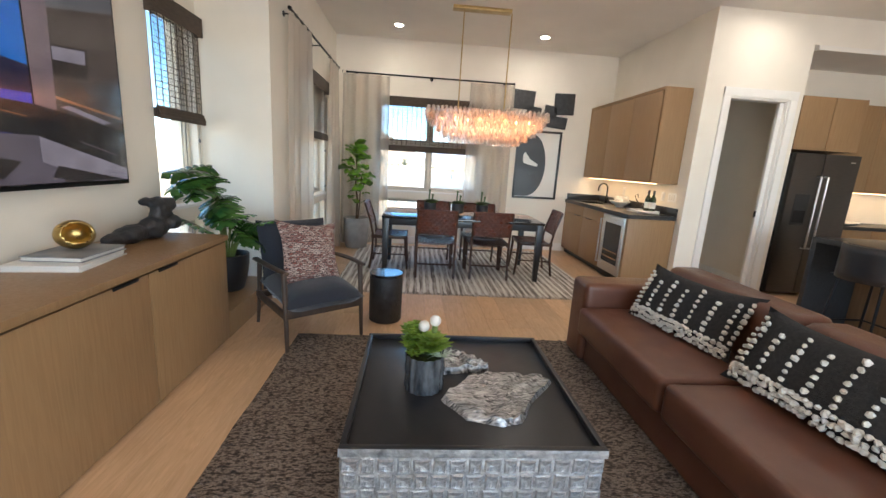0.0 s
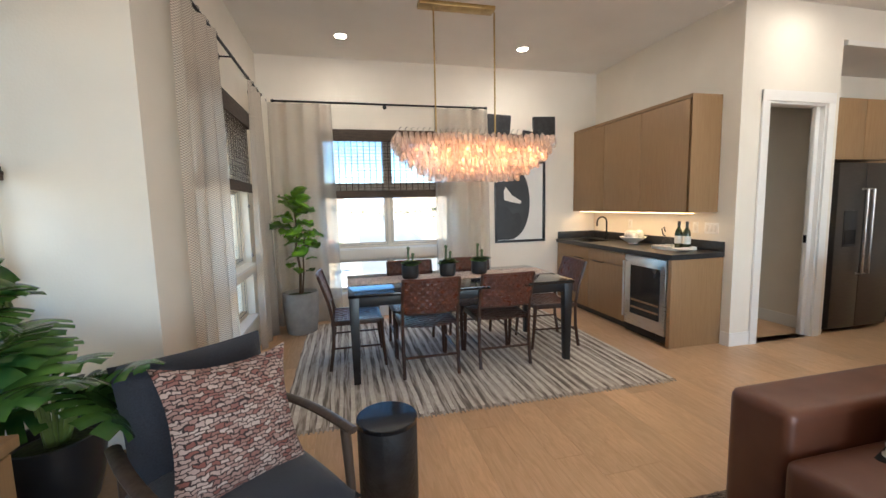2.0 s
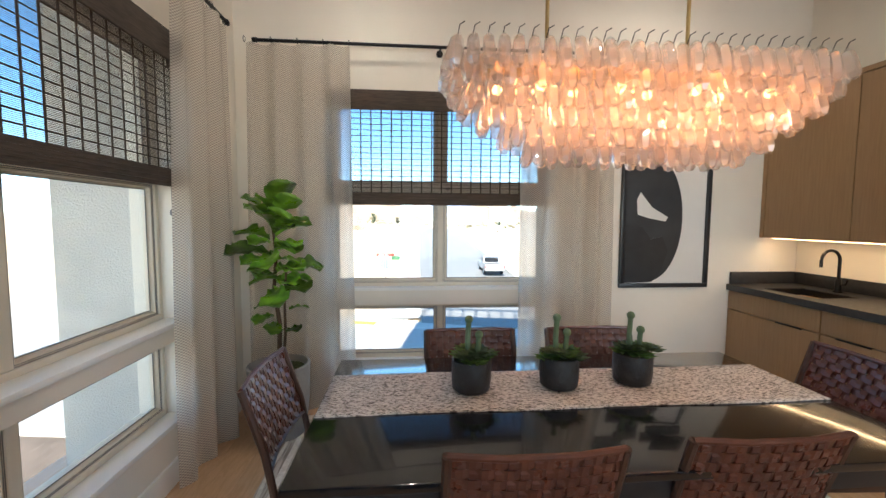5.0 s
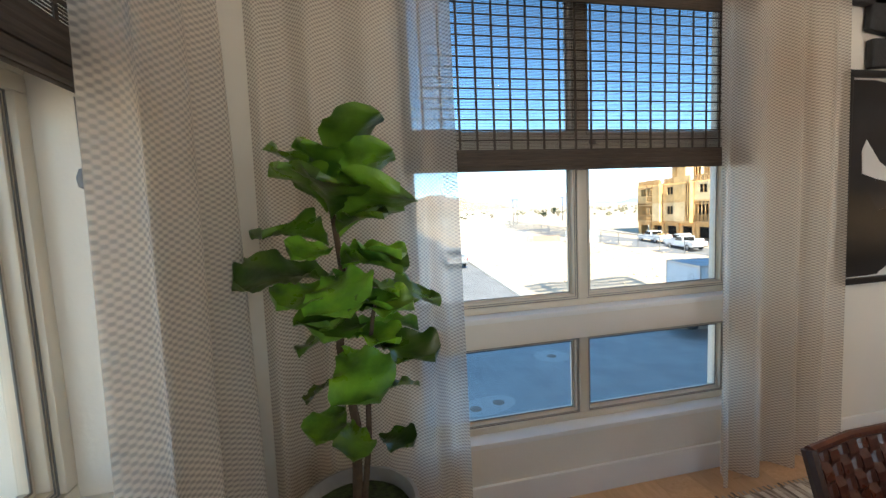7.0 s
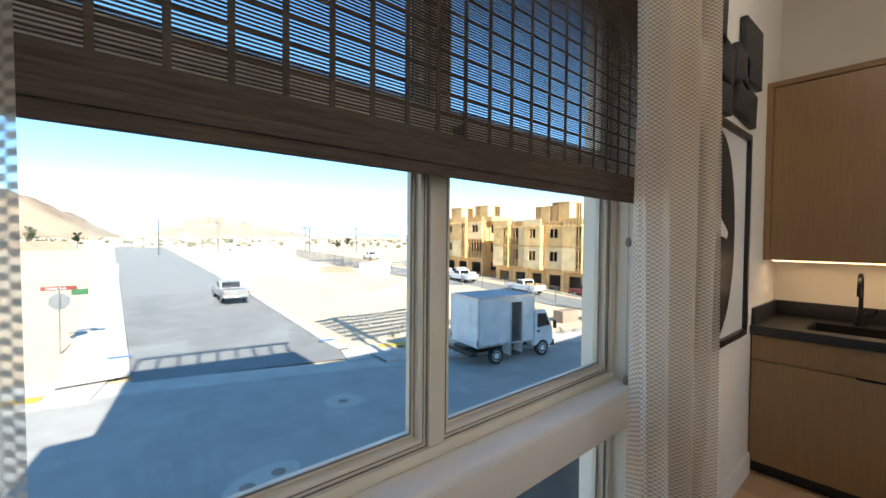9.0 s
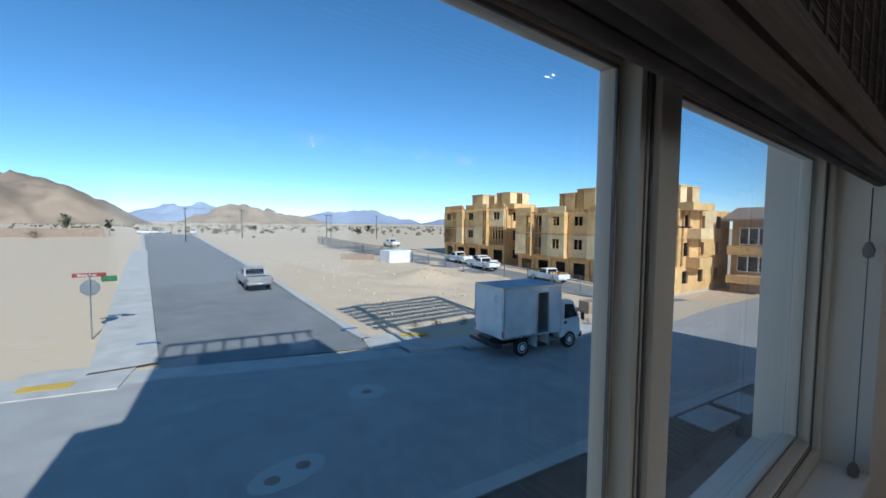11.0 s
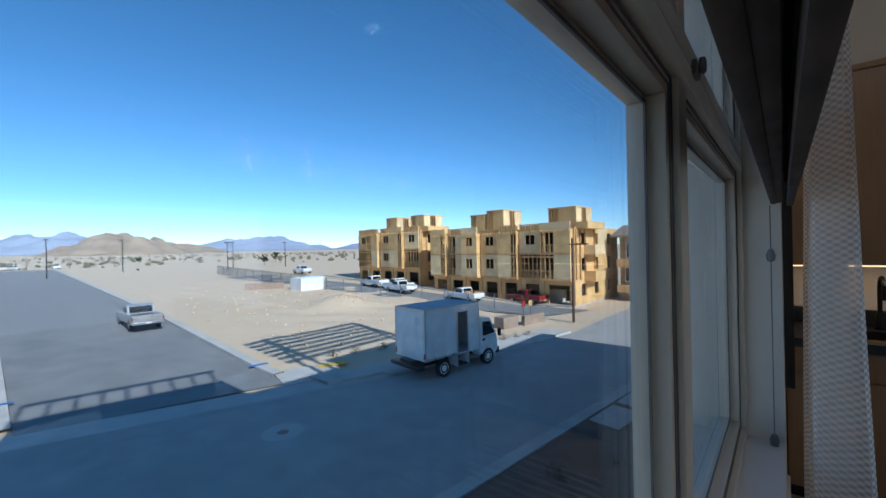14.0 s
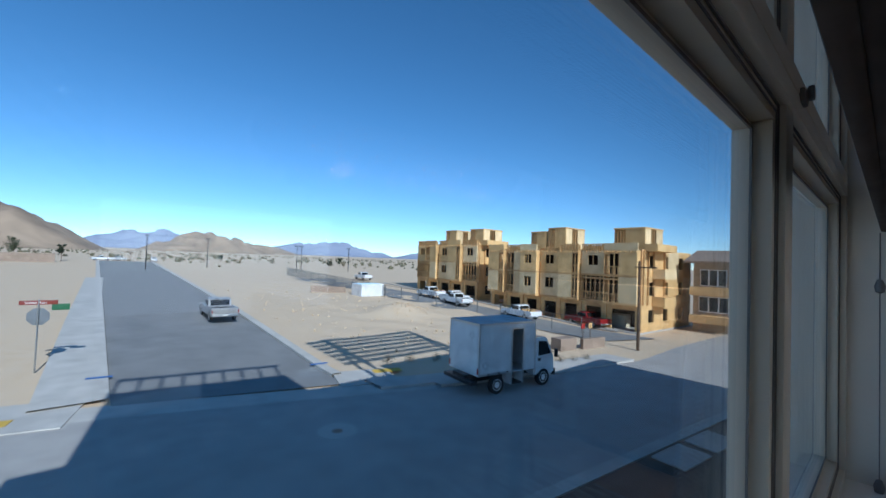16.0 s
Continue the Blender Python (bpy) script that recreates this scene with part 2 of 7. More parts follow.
GOLD = pm("gold_leaf", (0.62, 0.44, 0.16), 0.3, metal=1.0, col2=(0.45, 0.3, 0.1), scale=20, bump=0.15, bscale=40)
LEATHER = pm("brown_leather", (0.125, 0.048, 0.026), 0.36, col2=(0.10, 0.036, 0.02), scale=6, big=0.12, bump=0.12, bscale=220)
STRAP = pm("strap_leather", (0.13, 0.040, 0.022), 0.3, col2=(0.075, 0.022, 0.014), scale=16, big=0.12, bump=0.1, bscale=120)
WALNUT = pm("walnut", (0.075, 0.032, 0.018), 0.38, col2=(0.045, 0.02, 0.012), scale=10, stretch=(4, 4, 0.6), big=0.08)
GREYWOOD = pm("grey_walnut", (0.085, 0.055, 0.038), 0.42, col2=(0.05, 0.033, 0.024), scale=10, stretch=(4, 4, 0.6), big=0.08)
NAVY = pm("navy_cloth", (0.012, 0.016, 0.026), 0.9, col2=(0.026, 0.03, 0.044), scale=160, big=0.1, bump=0.25, bscale=300, sheen=0.3)
GLASS = glass_mat("window_glass", (0.94, 0.97, 0.97))
CLEAR = glass_mat("clear_glass", (0.97, 0.97, 0.96))
SHEER = sheer("sheer_linen", (0.70, 0.64, 0.56), 0.55, 95)
LINEN = pm("linen", (0.52, 0.47, 0.40), 0.9, col2=(0.46, 0.41, 0.35), scale=60, stretch=(6, 6, 0.6), big=0.06, bump=0.15, bscale=200)
CORD = pm("grey_cord", (0.20, 0.19, 0.18), 0.5, scale=30)
REED = pm("woven_reed", (0.085, 0.06, 0.042), 0.8, col2=(0.045, 0.032, 0.023), scale=30, stretch=(0.5, 0.5, 8), big=0.12)

# ---- structure ----
CZ = 3.283          # dining and living ceiling
KZ = 2.93           # kitchen ceiling
G = -4.4            # street level


def wall(name, along, c0, c1, a0, a1, z0, z1, holes, label):
    """A wall with openings. along x: a is x and c is y; along y the other way round. holes: (a0, a1, z0, z1)."""
    bm = B()
    cuts = sorted({a0, a1, *(h[0] for h in holes), *(h[1] for h in holes)})
    for s, e in zip(cuts, cuts[1:]):
        zs, z = [], z0
        for h in sorted((h for h in holes if h[0] <= s + 1e-6 and h[1] >= e - 1e-6), key=lambda h: h[2]):
            if h[2] > z:
                zs.append((z, h[2]))
            z = h[3]
        if z < z1:
            zs.append((z, z1))
        for b, t in zs:
            box(bm, s, e, c0, c1, b, t) if along == "x" else box(bm, c0, c1, s, e, b, t)
    bmesh.ops.remove_doubles(bm, verts=bm.verts[:], dist=1e-5)
    return solid(name, bm, WALL, label, "wall", kind="structure")


# back window opening and side openings
BW = (0.085, 1.825)
BACK = [(BW[0], BW[1], 0.33, 0.78), (BW[0], BW[1], 0.915, 2.43)]
SW = (4.86, 6.34)
SIDE = [(SW[0], SW[1], 0.36, 0.78), (SW[0], SW[1], 0.90, 2.33)]
LW = (3.50, 4.10)
LIV = [(LW[0], LW[1], 0.36, 0.78), (LW[0], LW[1], 0.93, 2.45), (LW[0], LW[1], 2.70, 3.12)]
wall("wall_back", "x", 7.2, 7.42, -0.8, 4.12, -0.3, CZ, BACK, "off-white painted wall round a tall dining window")
wall("wall_dining_side", "y", -0.8, -0.58, 4.4, 7.2, -0.3, CZ, SIDE, "off-white painted wall with a tall side window")
wall("wall_return", "x", 4.17, 4.4, -1.42, -0.58, -0.3, CZ, [], "off-white painted return wall beside the plant")
wall("wall_living_side", "y", -1.42, -1.2, -3.2, 4.17, -0.3, CZ, LIV, "off-white painted living room wall behind the television")
wall("wall_bar", "y", 4.0, 4.12, 5.06, 7.2, -0.3, CZ, [], "off-white painted wall behind the bar cabinets")
DOOR = (4.32, 5.05)
wall("wall_door", "x", 4.94, 5.06, 4.0, 5.21, -0.3, CZ, [(DOOR[0], DOOR[1], 0.0, 2.36)], "off-white painted wall with a pantry doorway")
wall("wall_header", "x", 4.94, 5.06, 5.21, 6.84, KZ + 0.05, CZ, [], "off-white bulkhead over the kitchen opening")
wall("wall_header_side", "y", 6.72, 6.84, -3.2, 4.94, KZ + 0.05, CZ, [], "off-white bulkhead along the kitchen ceiling")
wall("wall_pantry_side", "y", 5.21, 5.27, 5.06, 6.9, -0.3, KZ, [], "grey-white pantry side wall")
wall("wall_pantry_back", "x", 6.9, 7.0, 4.12, 5.27, -0.3, KZ, [], "grey-white pantry back wall")
wall("wall_kitchen_back", "x", 5.72, 5.84, 5.27, 9.3, -0.3, KZ, [], "off-white kitchen back wall")
wall("wall_kitchen_side", "y", 9.2, 9.32, -3.2, 5.72, -0.3, KZ, [], "off-white kitchen end wall")
# the opening is assumed and unseen; it lets sky light in
wall("wall_rear", "x", -3.42, -3.2, -1.42, 9.32, -0.3, CZ, [(0.2, 5.6, 0.0, 2.6)], "off-white rear wall with an assumed wide opening, out of view")


def slab(name, x0, x1, y0, y1, z0, z1, mat, label, cat):
    return solid(name, box(B(), x0, x1, y0, y1, z0, z1), mat, label, cat, kind="structure")


slab("ceiling", -1.42, 6.72, -3.42, 7.42, CZ, CZ + 0.25, CEIL, "smooth off-white ceiling with recessed lights", "ceiling")
solid("ceiling_kitchen", box(box(B(), 5.27, 9.32, 4.94, 5.84, KZ, KZ + 0.05), 6.72, 9.32, -3.42, 4.94, KZ, KZ + 0.05), CEIL, "lower off-white kitchen ceiling", "ceiling", kind="structure")
slab("ceiling_pantry", 4.12, 5.27, 5.06, 7.0, KZ, KZ + 0.05, CEIL, "off-white pantry ceiling", "ceiling")
# unseen slab, added to keep the sun off the rear floor
slab("sun_block_slab", -1.6, 9.5, -6.9, -3.6, CZ - 0.45, CZ - 0.2, WALL, "added slab out of view, keeps sun out of the rear opening", "roof")
slab("roof", -1.6, 9.5, -3.6, 7.42, CZ + 0.25, CZ + 0.5, WALL, "flat roof slab over the rooms", "roof")
floor = slab("floor", -1.42, 9.32, -3.42, 7.2, -0.3, -0.012, OAKF, "wide light oak plank floor, satin finish", "floor")


def baseboard(name, x0, x1, y0, y1):
    bm = box(B(), x0, x1, y0, y1, 0.0, 0.135, 0.004)
    solid(name, bm, TRIM, "tall white painted baseboard", "baseboard", kind="structure")


baseboard("baseboard_back", -0.58, 3.4, 7.185, 7.2)
baseboard("baseboard_side", -0.58, -0.565, 4.4, 7.185)
baseboard("baseboard_return", -0.6, -0.565, 4.155, 4.4)
baseboard("baseboard_bar", 3.985, 4.0, 4.925, 5.03)
baseboard("baseboard_door_left", 4.0, 4.23, 4.925, 4.94)
baseboard("baseboard_pantry", 4.2, 5.21, 6.885, 6.9)
baseboard("baseboard_pantry_side", 5.195, 5.21, 5.06, 6.885)

# pantry doorway: casing, jamb lining and the pocket door's edge
door1 = thing("door_1", "white painted doorway casing with a pocket door slid open", "doorway", (4.68, 4.94, 0), kind="structure")
for nm, a in (("casing_left", (-0.45, -0.36, -0.022, -0.002, 0, 2.45)), ("casing_right", (0.37, 0.46, -0.022, -0.002, 0, 2.45)),
              ("casing_head", (-0.45, 0.46, -0.024, -0.002, 2.36, 2.46)), ("jamb_left", (-0.362, -0.345, -0.002, 0.125, 0, 2.36)),
              ("jamb_right", (0.352, 0.371, -0.002, 0.125, 0, 2.36)), ("jamb_head", (-0.345, 0.352, -0.002, 0.125, 2.34, 2.362)),
              ("pocket_door", (0.30, 0.352, 0.04, 0.08, 0.01, 2.34))):
    part(nm, box(B(), *a, 0.003), TRIM, door1)
part("latch", box(B(), 0.292, 0.3, 0.045, 0.075, 0.98, 1.06, 0.003), BLACK, door1, "black flush pull on the door edge")


# ---- windows ----
def window(name, axis, glass, inner, a0, a1, rows, mulls, label):
    """A vinyl window. axis x: the window runs along x and glass is a y; axis y: along y and glass an x. inner: the room-side direction."""
    th = thing(name, label, "window", kind="structure")

    def bx(s, e, d0, d1, z0, z1, r=0.004):
        lo, hi = sorted((glass + inner * d0, glass + inner * d1))
        return box(B(), s, e, lo, hi, z0, z1, r) if axis == "x" else box(B(), lo, hi, s, e, z0, z1, r)
    for z0, z1, kinds in rows:
        fr = B()
        for s, e, b, t in ((a0, a1, z0, z0 + 0.03), (a0, a1, z1 - 0.03, z1), (a0, a0 + 0.03, z0 + 0.03, z1 - 0.03), (a1 - 0.03, a1, z0 + 0.03, z1 - 0.03)):
            add(fr, bx(s, e, -0.012, 0.05, b, t))
        f = part("window_frame", fr, VINYL, th)
        ed = [a0 + 0.03, *mulls, a1 - 0.03]
        for k, mm in enumerate(mulls):
            part("mullion", bx(mm - 0.024, mm + 0.024, -0.01, 0.046, z0 + 0.03, z1 - 0.03), VINYL, th)
        for k in range(len(ed) - 1):
            s, e = ed[k] + (0.024 if k else 0), ed[k + 1] - (0.024 if k < len(ed) - 2 else 0)
            w = kinds
            sa = B()
            b, t = z0 + 0.03, z1 - 0.03
            for q in ((s, e, b, b + w), (s, e, t - w, t), (s, s + w, b + w, t - w), (e - w, e, b + w, t - w)):
                add(sa, bx(q[0], q[1], -0.008, 0.036, q[2], q[3]))
            for q in ((s + w, e - w, b + w, b + w + 0.009), (s + w, e - w, t - w - 0.009, t - w), (s + w, s + w + 0.009, b + w + 0.009, t - w - 0.009), (e - w - 0.009, e - w, b + w + 0.009, t - w - 0.009)):
                add(sa, bx(q[0], q[1], -0.006, 0.014, q[2], q[3], 0.002))
            sp = part("sash", sa, VINYL, th)
            # dark strips: glass gasket, and sash groove shade put in as colour
            gk = B()
            for o, d0, d1, g in ((w + 0.009, 0.0145, 0.017, 0.004), (-0.001, 0.0365, 0.0385, 0.004), (w * 0.45, 0.0362, 0.0375, 0.0025)):
                for q in ((s + o, e - o, b + o, b + o + g), (s + o, e - o, t - o - g, t - o), (s + o, s + o + g, b + o + g, t - o - g), (e - o - g, e - o, b + o + g, t - o - g)):
                    add(gk, bx(q[0], q[1], d0, d1, q[2], q[3], 0))
            part("gasket", gk, CORD, sp, "dark strips for the gasket and the shaded sash grooves", smooth=False)
            pn = part("pane", bx(s + w + 0.004, e - w - 0.004, -0.003, 0.003, b + w + 0.004, t - w - 0.004, 0), GLASS, sp, "clear window glass", smooth=False)
            pn.visible_shadow = False
    for mm in mulls:
        zt = rows[-1][0]
        part("catch", add(bx(mm + 0.04, mm + 0.075, 0.046, 0.056, zt - 0.01, zt + 0.01), bx(mm + 0.05, mm + 0.065, 0.056, 0.064, zt - 0.006, zt + 0.014)), CORD, th, "small dark sash catch")
    return th


window("window_1", "x", 7.333, -1, BW[0], BW[1], [(0.33, 0.78, 0.014), (0.915, 1.70, 0.022), (1.70, 2.43, 0.022)], [0.955],
       "tan vinyl dining window in three tiers, clear panes")
window("window_2", "y", -0.70, 1, SW[0], SW[1], [(0.36, 0.78, 0.014), (0.90, 1.66, 0.016), (1.66, 2.33, 0.016)], [5.47],
       "tan vinyl side window in three tiers, clear panes")
window("window_3", "y", -1.32, 1, LW[0], LW[1], [(0.36, 0.78, 0.014), (0.93, 2.45, 0.016), (2.70, 3.12, 0.016)], [],
       "narrow tan vinyl living room window with a small high light above")
for nm, a in (("sill_back", (BW[0] - 0.02, BW[1] + 0.02, 7.199, 7.285, 0.89, 0.917)), ("sill_back_low", (BW[0] - 0.02, BW[1] + 0.02, 7.199, 7.285, 0.305, 0.332)),
              ("sill_side", (-0.652, -0.535, SW[0] - 0.02, SW[1] + 0.02, 0.875, 0.902)), ("sill_side_low", (-0.652, -0.545, SW[0] - 0.02, SW[1] + 0.02, 0.335, 0.362)),
              ("sill_living", (-1.272, -1.17, LW[0] - 0.02, LW[1] + 0.02, 0.905, 0.932))):
    solid(nm, box(B(), *a, 0.006), TRIM, "white painted window sill", "sill", kind="structure", smooth=True)


# ---- woven shades ----
def shade(name, axis, c, inner, a0, a1, ztop, zbot, label):
    """A raised woven reed shade: valance, reed panel with cords, stacked folds at the bottom, pull cords."""
    th = thing(name, label, "window shade")

    def bx(bm, s, e, d0, d1, z0, z1, r=0.0):
        lo, hi = sorted((c + inner * d0, c + inner * d1))
        box(bm, s, e, lo, hi, z0, z1, r) if axis == "x" else box(bm, lo, hi, s, e, z0, z1, r)
    va = B()
    bx(va, a0 - 0.01, a1 + 0.01, 0.03, 0.042, ztop - 0.15, ztop, 0.003)
    bx(va, a0 - 0.01, a0, -0.03, 0.03, ztop - 0.15, ztop)
    bx(va, a1, a1 + 0.01, -0.03, 0.03, ztop - 0.15, ztop)
    bx(va, a0, a1, -0.03, 0.03, ztop - 0.02, ztop - 0.002)
    part("valance", va, REED, th)
    re_ = B()
    z = zbot + 0.085
    k = 0
    while z < ztop - 0.02:
        h = 0.0052 if k % 7 == 0 else 0.0018
        bx(re_, a0, a1, -0.002, 0.002, z, z + h)
        z += 0.0062
        k += 1
    part("reeds", re_, REED, th, "fine horizontal reeds", smooth=False, kind="stuff")
    n = round((a1 - a0) / 0.078)
    for i in range(n + 1):
        cd = B()
        x = a0 + 0.004 + (a1 - a0 - 0.008) * i / n
        bx(cd, x - 0.005, x + 0.005, 0.002, 0.0045, zbot + 0.08, ztop - 0.02)
        part("tape", cd, REED, th, smooth=False)
    fo = B()
    for i, (d, zz, hh) in enumerate(((0.0, 0.006, 0.085), (0.014, 0.062, 0.022), (0.020, 0.040, 0.024), (0.026, 0.018, 0.024), (0.022, -0.004, 0.024), (-0.012, 0.004, 0.07))):
        bx(fo, a0 - 0.002 * i, a1 + 0.002 * i, d - 0.008, d + 0.008, zbot + zz, zbot + zz + hh, 0.006)
    part("folds", fo, REED, th, "stacked reed folds")
    for dz in (0.12, 0.62):
        co = B()
        x = a1 - 0.02
        lo = c + inner * -0.02
        p, q = ((x, lo, zbot), (x, lo, zbot - dz)) if axis == "x" else ((lo, x, zbot), (lo, x, zbot - dz))
        cyl(co, p, q, 0.0012, n=6)
        lathe(co, [(0, -0.035), (0.009, -0.03), (0.011, -0.015), (0.006, 0.0), (0, 0.003)], 10, q)
        part("pull_cord", co, CORD, th, "thin cord with a small turned toggle")
    return th


shade("roman_shade", "x", 7.202, -1, BW[0] + 0.014, BW[1] - 0.014, 2.425, 1.568, "dark woven reed shade, half raised over the dining window")
shade("roman_shade", "y", -0.545, 1, SW[0] - 0.03, SW[1] - 0.01, 2.40, 1.62, "dark woven reed shade, half raised over the side window")
shade("roman_shade", "y", -1.165, 1, LW[0] - 0.02, LW[1] + 0.02, 2.48, 1.61, "dark woven reed shade, half raised over the narrow window")


# ---- curtains ----
def curtain(axis, c, inner, a0, a1, ztop, label, seed, spread=0.05, dens=0.185):
    rng = random.Random(seed)
    th = thing("curtain", label, "curtain", group="curtains")
    n = max(3, round((a1 - a0) / dens))
    ph = [rng.uniform(-0.5, 0.5) for _ in range(n + 2)]
    bm = B()
    nu, nv = n * 14, 26
    uvs = {}

    def fn(u, v):
        z = 0.012 + v * (ztop - 0.012)
        k = u * n
        amp = 0.026 + 0.018 * (1 - v) + 0.009 * math.sin(k * 1.7 + seed)
        w = (ph[int(k)] * (1 - k % 1) + ph[int(k) + 1] * (k % 1)) * (1.0 - 0.7 * v)
        d = amp * (math.sin(2 * math.pi * k + w * 1.8) + 0.3 * math.sin(4.7 * k + 2.0 * v + seed)) + 0.012 * math.sin(k * 0.9 + 3 * v + seed)
        a = a0 + (a1 - a0) * u + (u - 0.5) * spread * (1 - v) + 0.006 * math.cos(2 * math.pi * k + w * 2)
        q = c + inner * d
        p = (a, q, z) if axis == "x" else (q, a, z)
        return p
    vs = [[bm.verts.new(fn(i / nu, j / nv)) for j in range(nv + 1)] for i in range(nu + 1)]
    uvl = bm.loops.layers.uv.new("UVMap")
    for i in range(nu):
        for j in range(nv):
            f = bm.faces.new((vs[i][j], vs[i + 1][j], vs[i + 1][j + 1], vs[i][j + 1]))
            for lp, (uu, vv) in zip(f.loops, ((i, j), (i + 1, j), (i + 1, j + 1), (i, j + 1))):
                lp[uvl].uv = (uu / nu * (a1 - a0) * 1.9, vv / nv * ztop)
    me = mesh("cloth", bm, SHEER, True)
    o = new("cloth", me)
    o.parent = th
    for k in range(n + 1):
        rings = B()
        a = a0 + (a1 - a0) * k / n
        p = (a, c, ztop + 0.022) if axis == "x" else (c, a, ztop + 0.022)
        for s in range(12):
            t0, t1 = 2 * math.pi * s / 12, 2 * math.pi * (s + 1) / 12
            def at(tt):
                return (p[0], p[1] + 0.02 * math.cos(tt), p[2] + 0.02 * math.sin(tt)) if axis == "x" else (p[0] + 0.02 * math.cos(tt), p[1], p[2] + 0.02 * math.sin(tt))
            cyl(rings, at(t0), at(t1), 0.002, n=5)
        part("ring", rings, BLACK, th)
    return th


def rod(axis, c, wallc, a0, a1, z, label):
    th = thing("curtain_rod", label, "curtain rod")

    def P(a, q, zz):
        return (a, q, zz) if axis == "x" else (q, a, zz)
    part("pole", cyl(B(), P(a0, c, z), P(a1, c, z), 0.012, n=12), BLACK, th)
    for a, s in ((a0, -1), (a1, 1)):
        part("finial", cyl(B(), P(a, c, z), P(a + s * 0.03, c, z), 0.018, 0.016, n=12), BLACK, th)
    for a in (a0 + 0.12, (a0 + a1) / 2, a1 - 0.12):
        bm = cyl(B(), P(a, c, z - 0.012), P(a, wallc, z - 0.012), 0.007, n=8)
        cyl(bm, P(a, wallc, z - 0.012), P(a, wallc + (c - wallc) * 0.08, z - 0.012), 0.026, n=14)
        part("bracket", bm, BLACK, th)
    return th


rod("x", 7.10, 7.2, -0.38, 2.25, 2.725, "slim black iron curtain rod over the dining window")
rod("y", -0.48, -0.58, 4.45, 6.84, 2.725, "slim black iron curtain rod over the side window")
curtain("x", 7.085, -1, -0.46, 0.27, 2.70, "sheer oatmeal linen curtain gathered beside the dining window", 1)
curtain("x", 7.10, -1, 1.56, 2.28, 2.70, "sheer oatmeal linen curtain gathered beside the dining window", 2)
curtain("y", -0.48, 1, 4.44, 5.2, 2.70, "sheer oatmeal linen curtain gathered beside the side window", 3)
curtain("y", -0.48, 1, 6.20, 6.84, 2.70, "sheer oatmeal linen curtain gathered beside the side window", 4)

# added fill lamp in the unseen rear opening, standing in for skylight
area("rear_fill_lamp", (2.9, -3.1, 1.3), (2.9, 3, 1.2), 5.2, 2.4, 36, (0.86, 0.93, 1.0))

# ---- recessed lights ----
SPOTS = [(0.42, 6.51), (2.53, 6.51), (2.57, 4.93), (2.10, 3.17), (4.54, 4.44), (4.54, 2.98), (6.28, 3.04), (0.07, 1.06)]
LAMP = glow("lamp_glow", (1.0, 0.88, 0.72), 45.0)
for k, (x, y) in enumerate(SPOTS):
    th = thing("downlight", "small round recessed ceiling light, lit", "ceiling light", (x, y, CZ), group="recessed ceiling lights")
    part("trim_ring", lathe(B(), [(0.075, 0.0), (0.075, -0.006), (0.06, -0.008), (0.055, 0.0)], 28), TRIM, th)
    part("lens", lathe(B(), [(0.0, -0.004), (0.056, -0.003)], 24), LAMP, th, "glowing lens")
    a = area("downlight_lamp", (x, y, CZ - 0.02), (x, y, 0), 0.1, 0.1, {(2.57, 4.93): 1.3, (4.54, 4.44): 1.1, (0.42, 6.51): 1.0, (2.53, 6.51): 2.4}.get((x, y), 3.0) * 0.2, (1, 0.90, 0.76), "DISK")

# ---- more materials ----
def mk(name, build):
    """A node material whose colour comes from build(nodes, links, coords) -> colour socket, roughness."""
    m = bpy.data.materials.new(name)
    m.use_nodes = True
    N, L = m.node_tree.nodes, m.node_tree.links
    tc = N.new("ShaderNodeTexCoord")
    col, rough = build(N, L, tc.outputs["Object"])
    p = N["Principled BSDF"]
    L.new(col, p.inputs["Base Color"])
    p.inputs["Roughness"].default_value = rough
    return m


def ramp(N, L, src, stops):
    r = N.new("ShaderNodeValToRGB")
    while len(r.color_ramp.elements) < len(stops):
        r.color_ramp.elements.new(0.5)
    for e, (pos, c) in zip(r.color_ramp.elements, stops):
        e.position, e.color = pos, (*c, 1)
    L.new(src, r.inputs[0])
    return r.outputs[0]


def weave_mat(name, stops, sx, sy, rough=0.95):
    def b(N, L, co):
        mp = N.new("ShaderNodeMapping")
        mp.inputs["Scale"].default_value = (sx, sy, 40)
        L.new(co, mp.inputs[0])
        n = N.new("ShaderNodeTexNoise")
        n.inputs["Scale"].default_value, n.inputs["Detail"].default_value = 1.0, 3
        L.new(mp.outputs[0], n.inputs[0])
        return ramp(N, L, n.outputs[0], stops), rough
    return mk(name, b)


